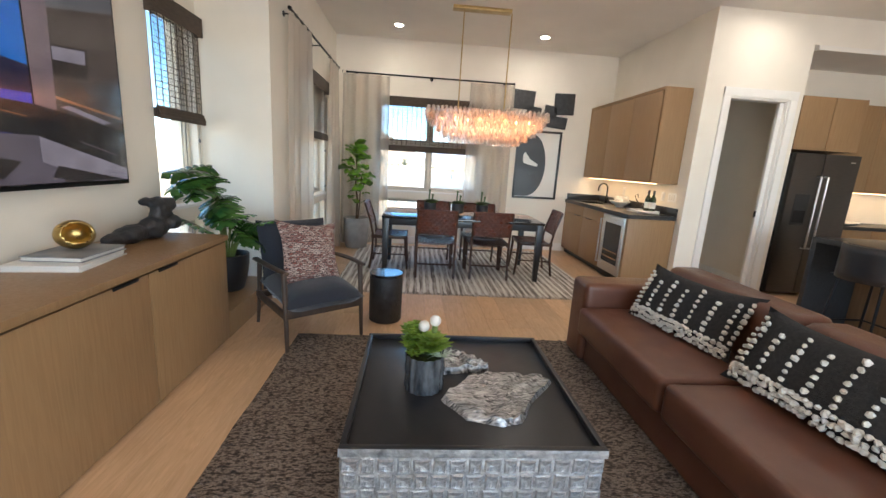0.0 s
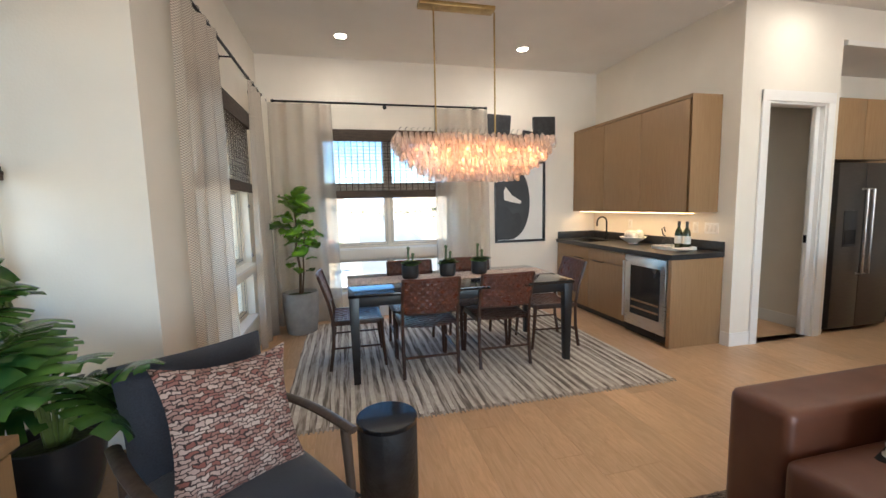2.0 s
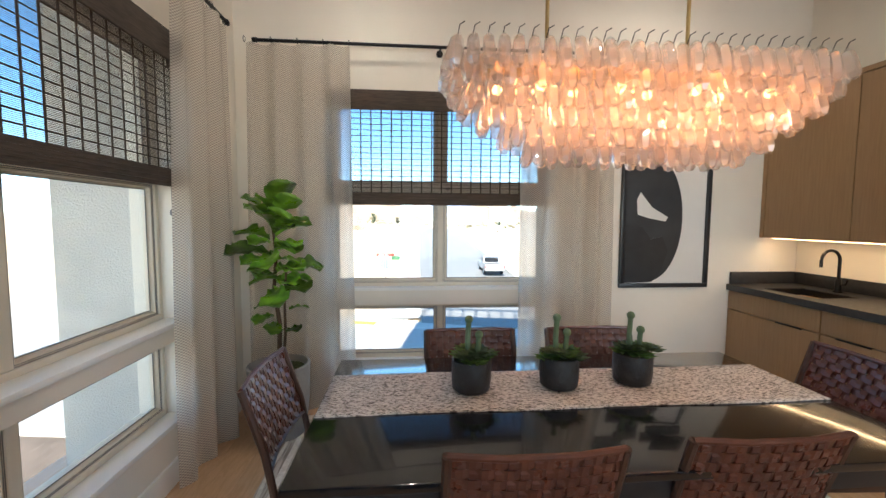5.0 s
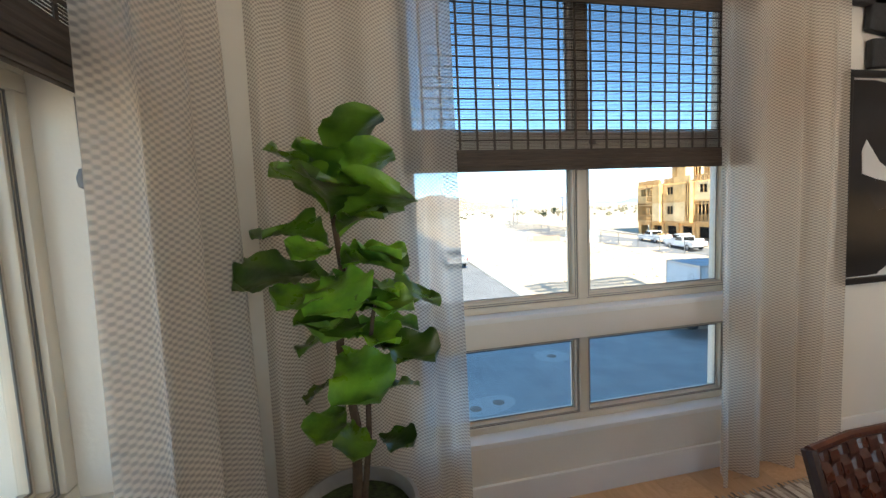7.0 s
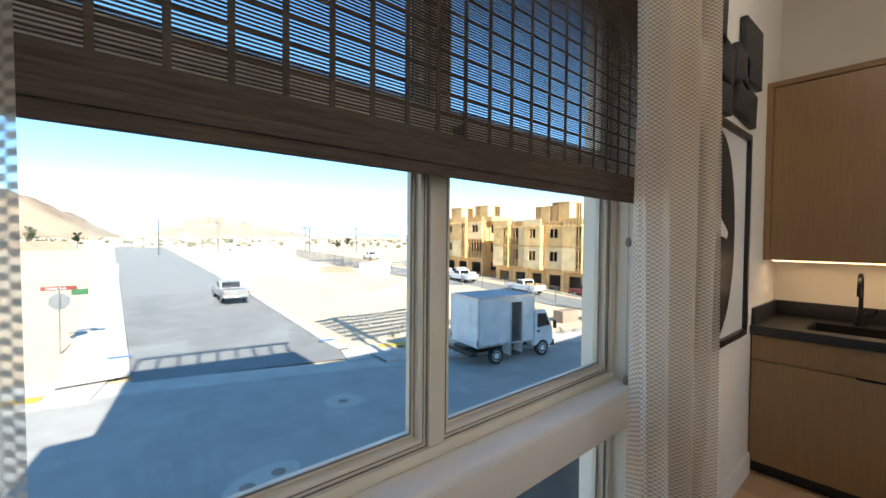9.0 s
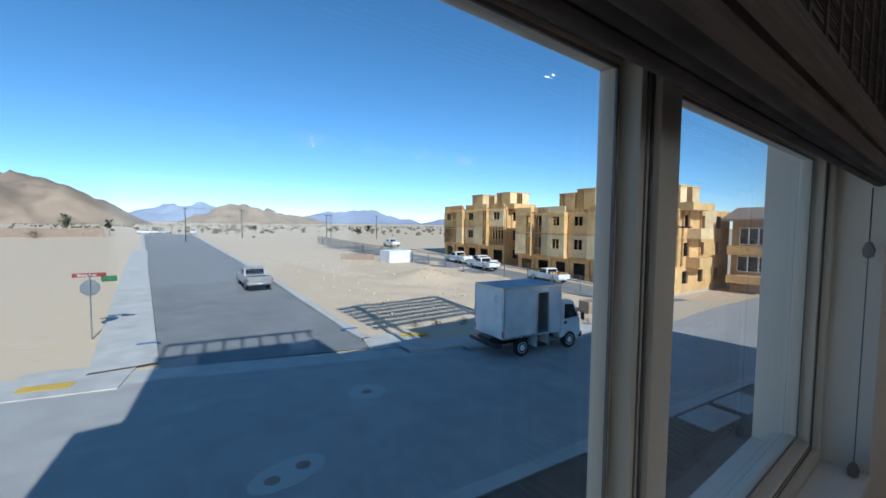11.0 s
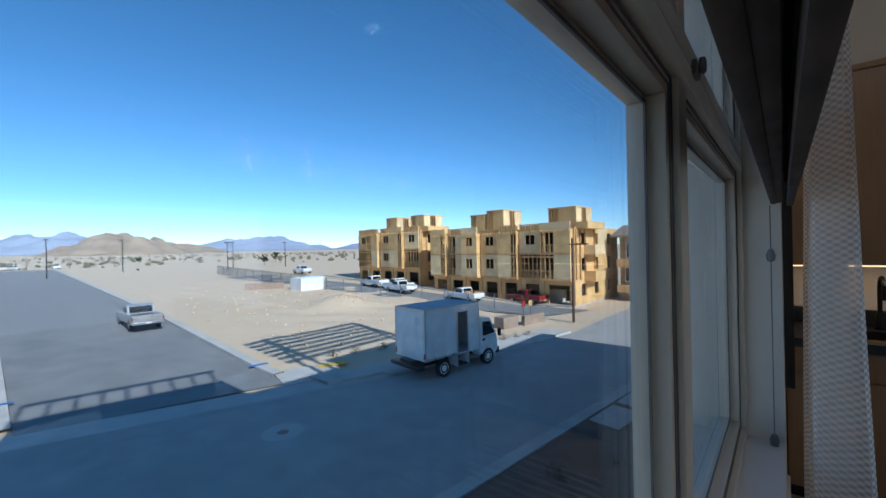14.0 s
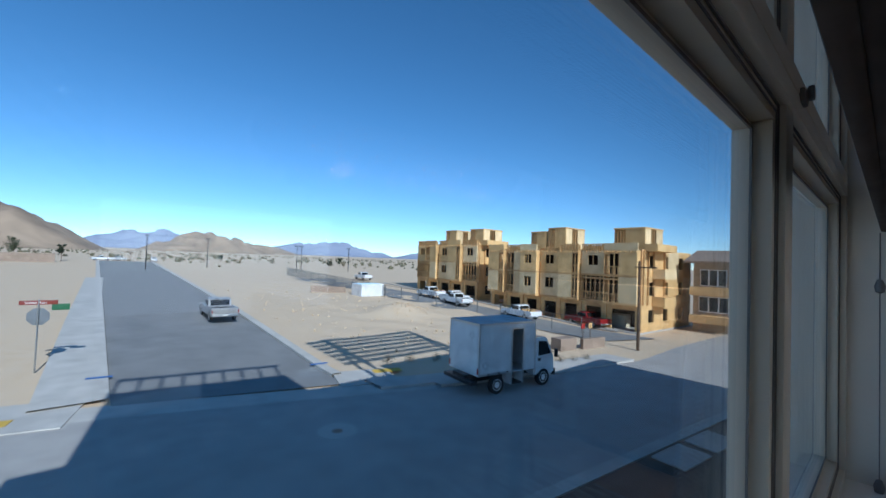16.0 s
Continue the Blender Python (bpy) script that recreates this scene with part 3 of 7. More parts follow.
RUGD = weave_mat("jute_rug", ((0.34, (0.022, 0.016, 0.012)), (0.47, (0.095, 0.068, 0.05)), (0.58, (0.27, 0.215, 0.17)), (0.7, (0.06, 0.043, 0.035))), 42, 105)
RUGS = weave_mat("striped_rug", ((0.36, (0.16, 0.135, 0.115)), (0.47, (0.34, 0.295, 0.25)), (0.56, (0.56, 0.51, 0.45)), (0.7, (0.24, 0.205, 0.175))), 42, 3.0)
def block_weave(N, L, co):
    """Short plum and cream yarn blocks laid like bricks between dark threads, broken by noise."""
    n = N.new("ShaderNodeTexNoise")
    n.inputs["Scale"].default_value, n.inputs["Detail"].default_value = 34, 5
    L.new(co, n.inputs[0])
    ad, sc = N.new("ShaderNodeVectorMath"), N.new("ShaderNodeVectorMath")
    sc.operation, sc.inputs["Scale"].default_value = "SCALE", 0.034
    L.new(n.outputs["Color"], sc.inputs[0])
    L.new(co, ad.inputs[0])
    L.new(sc.outputs[0], ad.inputs[1])
    bk = N.new("ShaderNodeTexBrick")
    for k, v in (("Scale", 1.0), ("Mortar Size", 0.0026), ("Mortar Smooth", 0.5), ("Bias", 0.0), ("Brick Width", 0.030), ("Row Height", 0.014)):
        bk.inputs[k].default_value = v
    for k, c in (("Color1", (0.50, 0.41, 0.36)), ("Color2", (0.21, 0.075, 0.06)), ("Mortar", (0.035, 0.024, 0.024))):
        bk.inputs[k].default_value = (*c, 1)
    L.new(ad.outputs[0], bk.inputs[0])
    return bk.outputs[0], 0.95


PILLOW = mk("plum_weave", block_weave)
RUNNER = weave_mat("runner_linen", ((0.38, (0.10, 0.085, 0.075)), (0.47, (0.46, 0.41, 0.36)), (0.6, (0.66, 0.6, 0.54))), 70, 190)
EMBOSS = pm("embossed_pewter", (0.50, 0.50, 0.50), 0.5, metal=0.7, col2=(0.22, 0.222, 0.225), scale=28, detail=6, big=0.25, bump=0.7, bscale=45)
SILVER = pm("silvered_wood", (0.62, 0.61, 0.59), 0.34, metal=0.6, col2=(0.02, 0.02, 0.02), scale=16, stretch=(1, 4, 1), big=0.2, bump=0.8, bscale=25, distort=2)
IRON = pm("black_cast", (0.014, 0.014, 0.015), 0.5, col2=(0.03, 0.03, 0.032), scale=18, bump=0.5, bscale=40)
CONCR = pm("grey_concrete", (0.36, 0.345, 0.32), 0.85, col2=(0.28, 0.27, 0.25), scale=9, big=0.12, bump=0.25, bscale=60)
CERAM = pm("white_ceramic", (0.75, 0.72, 0.67), 0.35, col2=(0.66, 0.63, 0.58), scale=20)
SOIL = pm("moss", (0.06, 0.09, 0.02), 0.95, col2=(0.03, 0.035, 0.015), scale=50, bump=0.8, bscale=90)
PAPER = pm("paper", (0.72, 0.71, 0.68), 0.7, col2=(0.62, 0.61, 0.58), scale=90, stretch=(0.1, 0.1, 8))
COVER = pm("book_cover", (0.10, 0.115, 0.13), 0.4, col2=(0.3, 0.3, 0.3), scale=6)
LEAF = pm("fig_leaf", (0.19, 0.36, 0.025), 0.3, col2=(0.05, 0.13, 0.014), scale=9, big=0.3, rand=0.75, bump=0.25, bscale=25)
LEAFD = pm("monstera_leaf", (0.085, 0.17, 0.03), 0.2, col2=(0.02, 0.075, 0.02), scale=7, big=0.2, rand=0.3, bump=0.15, bscale=25)
STEM = pm("green_stem", (0.17, 0.24, 0.05), 0.5, col2=(0.11, 0.15, 0.04), scale=12)
BARK = pm("bark", (0.13, 0.085, 0.05), 0.9, col2=(0.07, 0.045, 0.03), scale=25, bump=0.6, bscale=50)
SUCC = pm("succulent", (0.45, 0.60, 0.10), 0.45, col2=(0.22, 0.38, 0.06), scale=14, big=0.2)
SUCG = pm("succulent_mid", (0.20, 0.33, 0.07), 0.5, col2=(0.10, 0.18, 0.04), scale=14, big=0.2)
SUCD = pm("succulent_dark", (0.15, 0.20, 0.10), 0.6, col2=(0.07, 0.11, 0.045), scale=14, big=0.2)
POMP = pm("white_wool", (0.75, 0.72, 0.66), 0.95, col2=(0.6, 0.57, 0.52), scale=30, bump=0.6, bscale=120)
BLKC = pm("black_wool", (0.012, 0.011, 0.011), 0.95, col2=(0.03, 0.028, 0.027), scale=60, bump=0.6, bscale=150)
TVS = pm("tv_glass", (0.008, 0.008, 0.01), 0.04, col2=(0.009, 0.009, 0.011), scale=2, rvar=0.01)
ARTG = pm("art_charcoal", (0.03, 0.032, 0.036), 0.4, col2=(0.016, 0.016, 0.018), scale=3, big=0.3)
ARTW = pm("art_paper", (0.72, 0.7, 0.66), 0.5, col2=(0.68, 0.66, 0.62), scale=5)
BOTTLE = pm("green_bottle", (0.012, 0.03, 0.008), 0.06, scale=4, coat=0.5)
SMOKE = glass_mat("smoked_glass", (0.12, 0.12, 0.125))
LED = glow("led_strip", (1.0, 0.62, 0.27), 1.8)
BULB = glow("warm_bulb", (1.0, 0.34, 0.09), 6.0)


def drop_mat():
    m = bpy.data.materials.new("blown_glass")
    m.use_nodes = True
    N, L = m.node_tree.nodes, m.node_tree.links
    N.remove(N["Principled BSDF"])
    tr, tl, gl = N.new("ShaderNodeBsdfTransparent"), N.new("ShaderNodeBsdfTranslucent"), N.new("ShaderNodeBsdfGlossy")
    tr.inputs[0].default_value, tl.inputs[0].default_value = (0.985, 0.97, 0.96, 1), (0.95, 0.90, 0.87, 1)
    gl.inputs["Roughness"].default_value = 0.05
    a, b, lw = N.new("ShaderNodeMixShader"), N.new("ShaderNodeMixShader"), N.new("ShaderNodeLayerWeight")
    a.inputs[0].default_value = 0.30
    lw.inputs[0].default_value = 0.36
    L.new(tr.outputs[0], a.inputs[1])
    L.new(tl.outputs[0], a.inputs[2])
    L.new(lw.outputs["Facing"], b.inputs[0])
    L.new(a.outputs[0], b.inputs[1])
    L.new(gl.outputs[0], b.inputs[2])
    L.new(b.outputs[0], N["Material Output"].inputs[0])
    return m


DROP = drop_mat()
TABLE = pm("table_lacquer", (0.010, 0.010, 0.012), 0.12, col2=(0.013, 0.013, 0.015), scale=10, rvar=0.05, bump=0.02, bscale=40, coat=0.5, spec=0.5)


# ---- makers ----
def cushion(w, d, h, n=14, corner=0.0, sag=0.0):
    """A stuffed cushion lying flat, centred; thinner towards its seams."""
    bm = B()
    for s in (1, -1):
        def fn(u, v):
            a, b = 2 * u - 1, 2 * v - 1
            t = ((1 - abs(a) ** 3.2) * (1 - abs(b) ** 3.2)) ** 0.55
            px = a * w / 2 * (1 - 0.05 * (1 - abs(b) ** 2) * abs(a)) + corner * a * abs(a * b) ** 3
            py = b * d / 2 * (1 - 0.05 * (1 - abs(a) ** 2) * abs(b)) + corner * b * abs(a * b) ** 3
            wob = 0.012 * noise.noise(Vector((px * 5, py * 5, s * 3.0)))
            return (px, py, s * (h / 2 * t + wob * t) - sag * (1 - a * a) * (1 - b * b))
        grid(bm, n, n, fn)
    bmesh.ops.remove_doubles(bm, verts=bm.verts[:], dist=1e-4)
    bmesh.ops.recalc_face_normals(bm, faces=bm.faces[:])
    return bm


def slabs(th, specs, mat, r=0.004):
    for nm, a in specs:
        part(nm, box(B(), *a, r), mat, th)


# ---- living room ----
cr = thing("credenza", "long low built-in oak credenza with push-edge doors", "cabinet", (-0.9, 0.6, 0))
slabs(cr, [("body", (-0.297, 0.278, -2.6, 2.62, 0.0, 0.765)), ("top", (-0.299, 0.31, -2.6, 2.625, 0.768, 0.805))], OAKC)
for k in range(6):
    y1 = 2.605 - k * 0.87
    d = part("door", box(B(), 0.28, 0.298, y1 - 0.862, y1, 0.02, 0.755, 0.003), OAKC, cr)
    h0 = y1 - 0.25 if k % 2 else y1 - 0.862 + 0.08
    part("handle", box(B(), 0.292, 0.304, h0, h0 + 0.17, 0.742, 0.757, 0.002), BLACK, d, "slim black edge pull")
be = thing("bench", "low oak plinth continuing the credenza to the return wall", "bench", (-0.9, 3.7, 0))
slabs(be, [("front_panel", (-0.298, 0.285, -0.47, 0.468, 0, 0.185)), ("top", (-0.298, 0.3, -0.47, 0.468, 0.188, 0.215))], OAKC)

tv = thing("television", "large flat television showing a dim stone room with a blue view", "television", (-1.2, 2.06, 1.15))
part("housing", box(B(), 0.002, 0.045, -1.0, 1.04, 0, 1.135, 0.006), BLACK, tv)
part("screen", box(B(), 0.0455, 0.048, -0.985, 1.025, 0.022, 1.12), TVS, tv, "dark glossy screen surface", smooth=False)

def picture_mat(name, col, k=0.12):
    """A patch of the lit screen: its own colour with soft mottling."""
    m = pm(name, (0.01, 0.01, 0.011), 0.12, scale=3)
    N, L = m.node_tree.nodes, m.node_tree.links
    p, tc, n, mx = N["Principled BSDF"], N.new("ShaderNodeTexCoord"), N.new("ShaderNodeTexNoise"), N.new("ShaderNodeMix")
    mx.data_type = "RGBA"
    n.inputs["Scale"].default_value, n.inputs["Detail"].default_value = 7, 6
    mx.inputs[6].default_value, mx.inputs[7].default_value = (*(c * 1.4 for c in col), 1), (*(c * 0.55 for c in col), 1)
    L.new(tc.outputs["Object"], n.inputs[0])
    L.new(n.outputs[0], mx.inputs[0])
    L.new(mx.outputs[2], p.inputs["Emission Color"])
    p.inputs["Emission Strength"].default_value = k
    return m


# the still on the screen: a stone room with a black counter and a dusk view
SCR = {k: picture_mat("screen_" + k, c) for k, c in (("wall", (0.085, 0.062, 0.052)), ("ceiling", (0.16, 0.15, 0.15)), ("sky", (0.0, 0.17, 0.62)), ("mountain", (0.006, 0.010, 0.05)),
       ("water", (0.005, 0.04, 0.55)), ("pillar", (0.23, 0.16, 0.17)), ("counter", (0.010, 0.008, 0.010)), ("pale", (0.33, 0.28, 0.31)), ("floor", (0.15, 0.12, 0.14)), ("shadow", (0.03, 0.022, 0.022)), ("amber", (0.42, 0.19, 0.08)))}
for depth, nm, poly in ((1, "wall", ((0.53, 0.03), (1.02, 0.03), (1.02, 1.115), (0.53, 1.115))), (1, "sky", ((-0.98, 0.6), (0.40, 0.6), (0.40, 1.115), (-0.98, 1.115))),
                        (1, "floor", ((-0.98, 0.03), (0.53, 0.03), (0.53, 0.27), (-0.98, 0.27))), (1, "water", ((-0.98, 0.272), (0.40, 0.272), (0.40, 0.598), (-0.98, 0.598))),
                        (2, "mountain", ((-0.98, 0.50), (-0.3, 0.46), (0.40, 0.47), (0.40, 0.60), (0.1, 0.63), (-0.2, 0.595), (-0.6, 0.66), (-0.98, 0.6))),
                        (2, "ceiling", ((0.55, 0.905), (1.02, 1.02), (1.02, 1.115), (0.55, 1.115))), (3, "pillar", ((0.41, 0.40), (0.535, 0.40), (0.555, 1.115), (0.41, 1.115))),
                        (2, "shadow", ((0.545, 0.585), (0.775, 0.60), (0.79, 0.765), (0.545, 0.735))), (3, "pale", ((0.55, 0.66), (0.765, 0.675), (0.77, 0.75), (0.55, 0.725))),
                        (2, "amber", ((0.536, 0.465), (1.02, 0.40), (1.02, 0.412), (0.536, 0.480))), (3, "pale", ((0.56, 0.425), (0.86, 0.36), (0.92, 0.375), (0.62, 0.44))),
                        (4, "counter", ((-0.98, 0.30), (0.40, 0.27), (1.02, 0.10), (1.02, 0.33), (0.42, 0.42), (-0.98, 0.47))), (5, "amber", ((0.10, 0.385), (0.36, 0.355), (0.36, 0.36), (0.10, 0.392))),
                        (5, "pillar", ((0.66, 0.25), (0.95, 0.175), (0.95, 0.182), (0.66, 0.256))), (4, "pale", ((0.41, 0.14), (0.72, 0.03), (1.02, 0.03), (1.02, 0.099), (0.41, 0.266))),
                        (5, "shadow", ((0.5, 0.12), (0.98, 0.032), (0.62, 0.032), (0.46, 0.06))), (2, "shadow", ((0.0, 0.08), (0.2, 0.06), (0.3, 0.14), (0.12, 0.17)))):
    part("picture_patch", prism(B(), poly, 0.0478 + depth * 0.0006, 0.0482 + depth * 0.0006, "x"), SCR[nm], tv, smooth=False)

bk = thing("book", "large white art book lying under a smaller one", "book", (-0.97, 2.33, 0.805), 8, group="books on the credenza")
part("pages", box(B(), -0.155, 0.15, -0.19, 0.19, 0.004, 0.026, 0.002), PAPER, bk)
part("cover", add(box(B(), -0.16, 0.16, -0.195, 0.195, 0, 0.004), add(box(B(), -0.16, 0.16, -0.195, 0.195, 0.026, 0.03), box(B(), -0.16, -0.155, -0.195, 0.195, 0.004, 0.026))), CERAM, bk)
bk2 = thing("book", "grey-covered book lying on the white one", "book", (-0.96, 2.37, 0.836), 3, group="books on the credenza")
part("pages", box(B(), -0.13, 0.125, -0.16, 0.16, 0.003, 0.02, 0.002), PAPER, bk2)
part("cover", add(box(B(), -0.135, 0.135, -0.165, 0.165, 0, 0.003), box(B(), -0.135, 0.135, -0.165, 0.165, 0.02, 0.023)), COVER, bk2)
# hollow golden ball, open on one side
bm = B()
bmesh.ops.create_uvsphere(bm, u_segments=32, v_segments=20, radius=0.085)
bmesh.ops.scale(bm, vec=(1, 1, 0.88), verts=bm.verts[:])
bmesh.ops.delete(bm, geom=[v for v in bm.verts if (v.co - Vector((0.07, -0.06, 0.03))).length < 0.062], context="VERTS")
bm.transform(Matrix.Translation((-0.985, 2.40, 0.934)))
gb = solid("gold_ball", bm, GOLD, "hollow hammered gold ball with a scooped opening, resting on books", "ornament", smooth=True)
md = gb.modifiers.new("thick", "SOLIDIFY")
md.thickness = 0.006
# lying black torso sculpture
bm = B()
for c, s in (((-1.0, 2.72, 0.848), (0.05, 0.12, 0.043)), ((-0.99, 2.83, 0.862), (0.07, 0.14, 0.058)), ((-0.96, 2.99, 0.878), (0.08, 0.12, 0.075)), ((-0.95, 3.06, 0.96), (0.06, 0.075, 0.09)),
             ((-0.96, 3.07, 1.03), (0.05, 0.10, 0.045)), ((-0.93, 3.13, 1.02), (0.04, 0.05, 0.05)), ((-0.90, 3.10, 0.90), (0.05, 0.07, 0.05)), ((-1.0, 3.0, 1.045), (0.03, 0.06, 0.028))):
    t = B()
    bmesh.ops.create_icosphere(t, subdivisions=3, radius=1)
    for v in t.verts:
        v.co *= 1 + 0.2 * noise.noise(v.co * 2.6 + Vector(c) * 9)
    t.transform(Matrix.Translation(c) @ Matrix.Diagonal((*s, 1)))
    add(bm, t)
sc = solid("sculpture", bm, IRON, "rough black cast sculpture of a lying twisted form", "sculpture", smooth=True)
sc.modifiers.new("join", "REMESH").voxel_size = 0.009
sc.modifiers["join"].use_smooth_shade = True


def leaf_fig(L_, W_):
    """A broad wavy fiddle-shaped leaf growing along +x from the origin, widest past its middle."""
    bm = B()

    def fn(u, v):
        s = 2 * v - 1
        w = (0.10 + 0.90 * (u / 0.66) ** 1.15) if u < 0.66 else math.sqrt(max(0.0, 1 - ((u - 0.66) / 0.34) ** 2.3))
        w *= W_ / 2 * (1 + 0.05 * math.sin(u * 19)) * min(1, u * 14 + 0.08)
        z = 0.14 * L_ * math.sin(u * 2.4) - 0.16 * L_ * u * u + 0.13 * W_ * abs(s) ** 1.5
        z += 0.055 * W_ * math.sin(u * 17 + s * 1.5) * s * s + 0.014 * W_ * math.cos((u - 0.35 * abs(s)) * 40) * min(1, abs(s) * 3)
        return (u * L_, s * w, z)
    grid(bm, 24, 12, fn)
    return mesh("leaf", bm, LEAF, True)


def leaf_mon(L_, W_, seed):
    """A split leaf along +x: a heart-shaped blade slit into tapering fingers."""
    rng = random.Random(seed)
    bm = B()
    n = 7
    for s in (1, -1):
        for k in range(n):
            ed = rng.uniform(0.86, 1.0)

            def pt(u, v):
                w = W_ / 2 * math.sin(math.pi * min(1, (u + 0.2) / 1.2) ** 1.1) ** 0.55
                a = u * L_ - 0.16 * L_ * v * (1 - 1.9 * u)
                return (a, s * w * v, -0.16 * L_ * u * u - 0.15 * W_ * v * v + 0.02 * W_ * math.cos((u * n % 1 - 0.5) * 5) * v)
            cols = []
            for j in range(7):
                v = j / 6 * ed
                g = 0.0 if j < 3 else 0.17 * (j - 2) / 4
                u0, u1 = (k + g) / n, (k + 1 - g) / n
                cols.append([bm.verts.new(pt(u0 + (u1 - u0) * i / 3, v * (1.0 if i in (1, 2) else 0.985))) for i in range(4)])
            for a, b in zip(cols, cols[1:]):
                for i in range(3):
                    bm.faces.new((a[i], a[i + 1], b[i + 1], b[i]))
    bmesh.ops.remove_doubles(bm, verts=bm.verts[:], dist=1e-4)
    bmesh.ops.recalc_face_normals(bm, faces=bm.faces[:])
    return mesh("leaf", bm, LEAFD, True)


def aim(p, d, roll=0.0):
    """A matrix at p whose x points along d, z up."""
    d = Vector(d).normalized()
    y = Vector((0, 0, 1)).cross(d)
    if y.length < 0.01:
        y = Vector((0, 1, 0))
    y.normalize()
    z = d.cross(y)
    return Matrix.Translation(p) @ Matrix((d, y, z)).transposed().to_4x4() @ Matrix.Rotation(roll, 4, "X")


# monstera
mo = thing("monstera_plant", "glossy split-leaf monstera in a tapered black pot", "potted plant", (-0.84, 3.76, 0.215))
part("pot", lathe(B(), [(0, 0), (0.105, 0), (0.122, 0.015), (0.15, 0.12), (0.168, 0.24), (0.17, 0.32), (0.155, 0.32), (0.145, 0.27), (0, 0.265)], 36), BLACKP, mo, "tapered satin black pot")
part("soil", lathe(B(), [(0.144, 0.268), (0.08, 0.285), (0, 0.29)], 24), SOIL, mo)
rng = random.Random(5)
mons = [leaf_mon(0.33, 0.32, s) for s in (1, 2, 3)]
for k in range(24):
    az = -1.35 + 3.5 * ((k * 0.618) % 1.0 - 0.5) + rng.uniform(-0.2, 0.2)
    hh, rr = 0.14 + 0.62 * ((k * 0.382 + 0.1) % 1.0), rng.uniform(0.10, 0.27)
    c, q = math.cos(az), math.sin(az)
    if c < -0.35:
        c *= 0.6
    if c > 0.4:
        hh *= 0.75
    base = Vector((0.035 * c, 0.035 * q, 0.27))
    tip = Vector((rr * c, rr * q, 0.30 + hh))
    mid = base.lerp(tip, 0.5) + Vector((-0.02 * c, -0.02 * q, 0.06))
    part("stem", tube(B(), [base, base.lerp(mid, 0.5) + Vector((0, 0, 0.03)), mid, mid.lerp(tip, 0.6) + Vector((0, 0, 0.02)), tip], 0.0085, 6, 0.0045), STEM, mo)
    sc_ = rng.uniform(0.78, 1.05)
    piece("leaf", mons[k % 3], mo, aim(tip - Vector((0.03 * c, 0.03 * q, 0)), (c, q, rng.uniform(-0.25, 0.45)), rng.uniform(-0.6, 0.6)) @ Matrix.Diagonal((sc_, sc_, sc_, 1)))

# armchair
ac = thing("armchair", "mid-century armchair with navy cushions and a dark wood frame", "armchair", (-0.075, 3.44, 0), 37)
for x in (-0.3, 0.3):
    part("front_leg", tube(B(), [(x, -0.33, 0.0), (x * 1.0, -0.315, 0.3), (x, -0.29, 0.585)], 0.014, 10, 0.021), GREYWOOD, ac)
    part("back_leg", tube(B(), [(x * 0.97, 0.36, 0.0), (x * 0.97, 0.30, 0.28), (x * 0.97, 0.27, 0.55)], 0.013, 10, 0.02), GREYWOOD, ac)
    grid_pts = [(x * (1.0 + 0.05 * math.sin(math.pi * t)), -0.34 + 0.68 * t, 0.595 - 0.045 * t + 0.012 * math.sin(math.pi * t)) for t in [i / 10 for i in range(11)]]
    a = tube(B(), grid_pts, 0.017, 10, 0.02)
    bmesh.ops.scale(a, vec=(1.35, 1, 0.8), verts=a.verts[:], space=Matrix.Translation((-x, 0, -0.58)))
    part("armrest", a, GREYWOOD, ac)
    part("side_rail", box(B(), x - 0.012, x + 0.012, -0.32, 0.32, 0.245, 0.3, 0.006), GREYWOOD, ac)
part("front_rail", box(B(), -0.3, 0.3, -0.33, -0.305, 0.25, 0.31, 0.006), GREYWOOD, ac)
part("back_rail", box(B(), -0.29, 0.29, 0.28, 0.305, 0.24, 0.29, 0.006), GREYWOOD, ac)
seat = cushion(0.60, 0.70, 0.23, 18)
seat.transform(Matrix.Translation((0, -0.03, 0.365)) @ Matrix.Rotation(radians(4), 4, "X"))
part("seat_cushion", seat, NAVY, ac, "navy seat cushion")
bc = cushion(0.58, 0.56, 0.17, 16)
bc.transform(Matrix.Translation((0, 0.275, 0.60)) @ Matrix.Rotation(radians(73), 4, "X"))
part("back_cushion", bc, NAVY, ac, "navy back cushion")
for x in (-0.2, 0, 0.2):
    part("back_slat", tube(B(), [(x, 0.32, 0.27), (x, 0.37, 0.55), (x, 0.40, 0.78)], 0.011, 8), GREYWOOD, ac)
part("crest_rail", tube(B(), [(-0.26, 0.385, 0.79), (-0.1, 0.405, 0.80), (0.1, 0.405, 0.80), (0.26, 0.385, 0.79)], 0.018, 8), GREYWOOD, ac)
bm = cushion(0.46, 0.46, 0.15, 18, 0.03)
tp = solid("throw_pillow", bm, PILLOW, "square plum and cream woven throw pillow on the armchair", "pillow", smooth=True)
tp.matrix_world = pose(-0.055, 3.42, 0.655, 66, 6, 41)

# drum side table
st = thing("side_table", "small black drum side table with a polished top", "side table", (0.53, 3.72, 0))
part("drum", lathe(B(), [(0, 0), (0.138, 0), (0.143, 0.01), (0.145, 0.40), (0.142, 0.41)], 40), IRON, st, "textured black drum body")
part("top", lathe(B(), [(0.142, 0.41), (0.148, 0.414), (0.148, 0.432), (0.144, 0.436), (0, 0.436)], 40), TABLE, st, "smooth dark top")

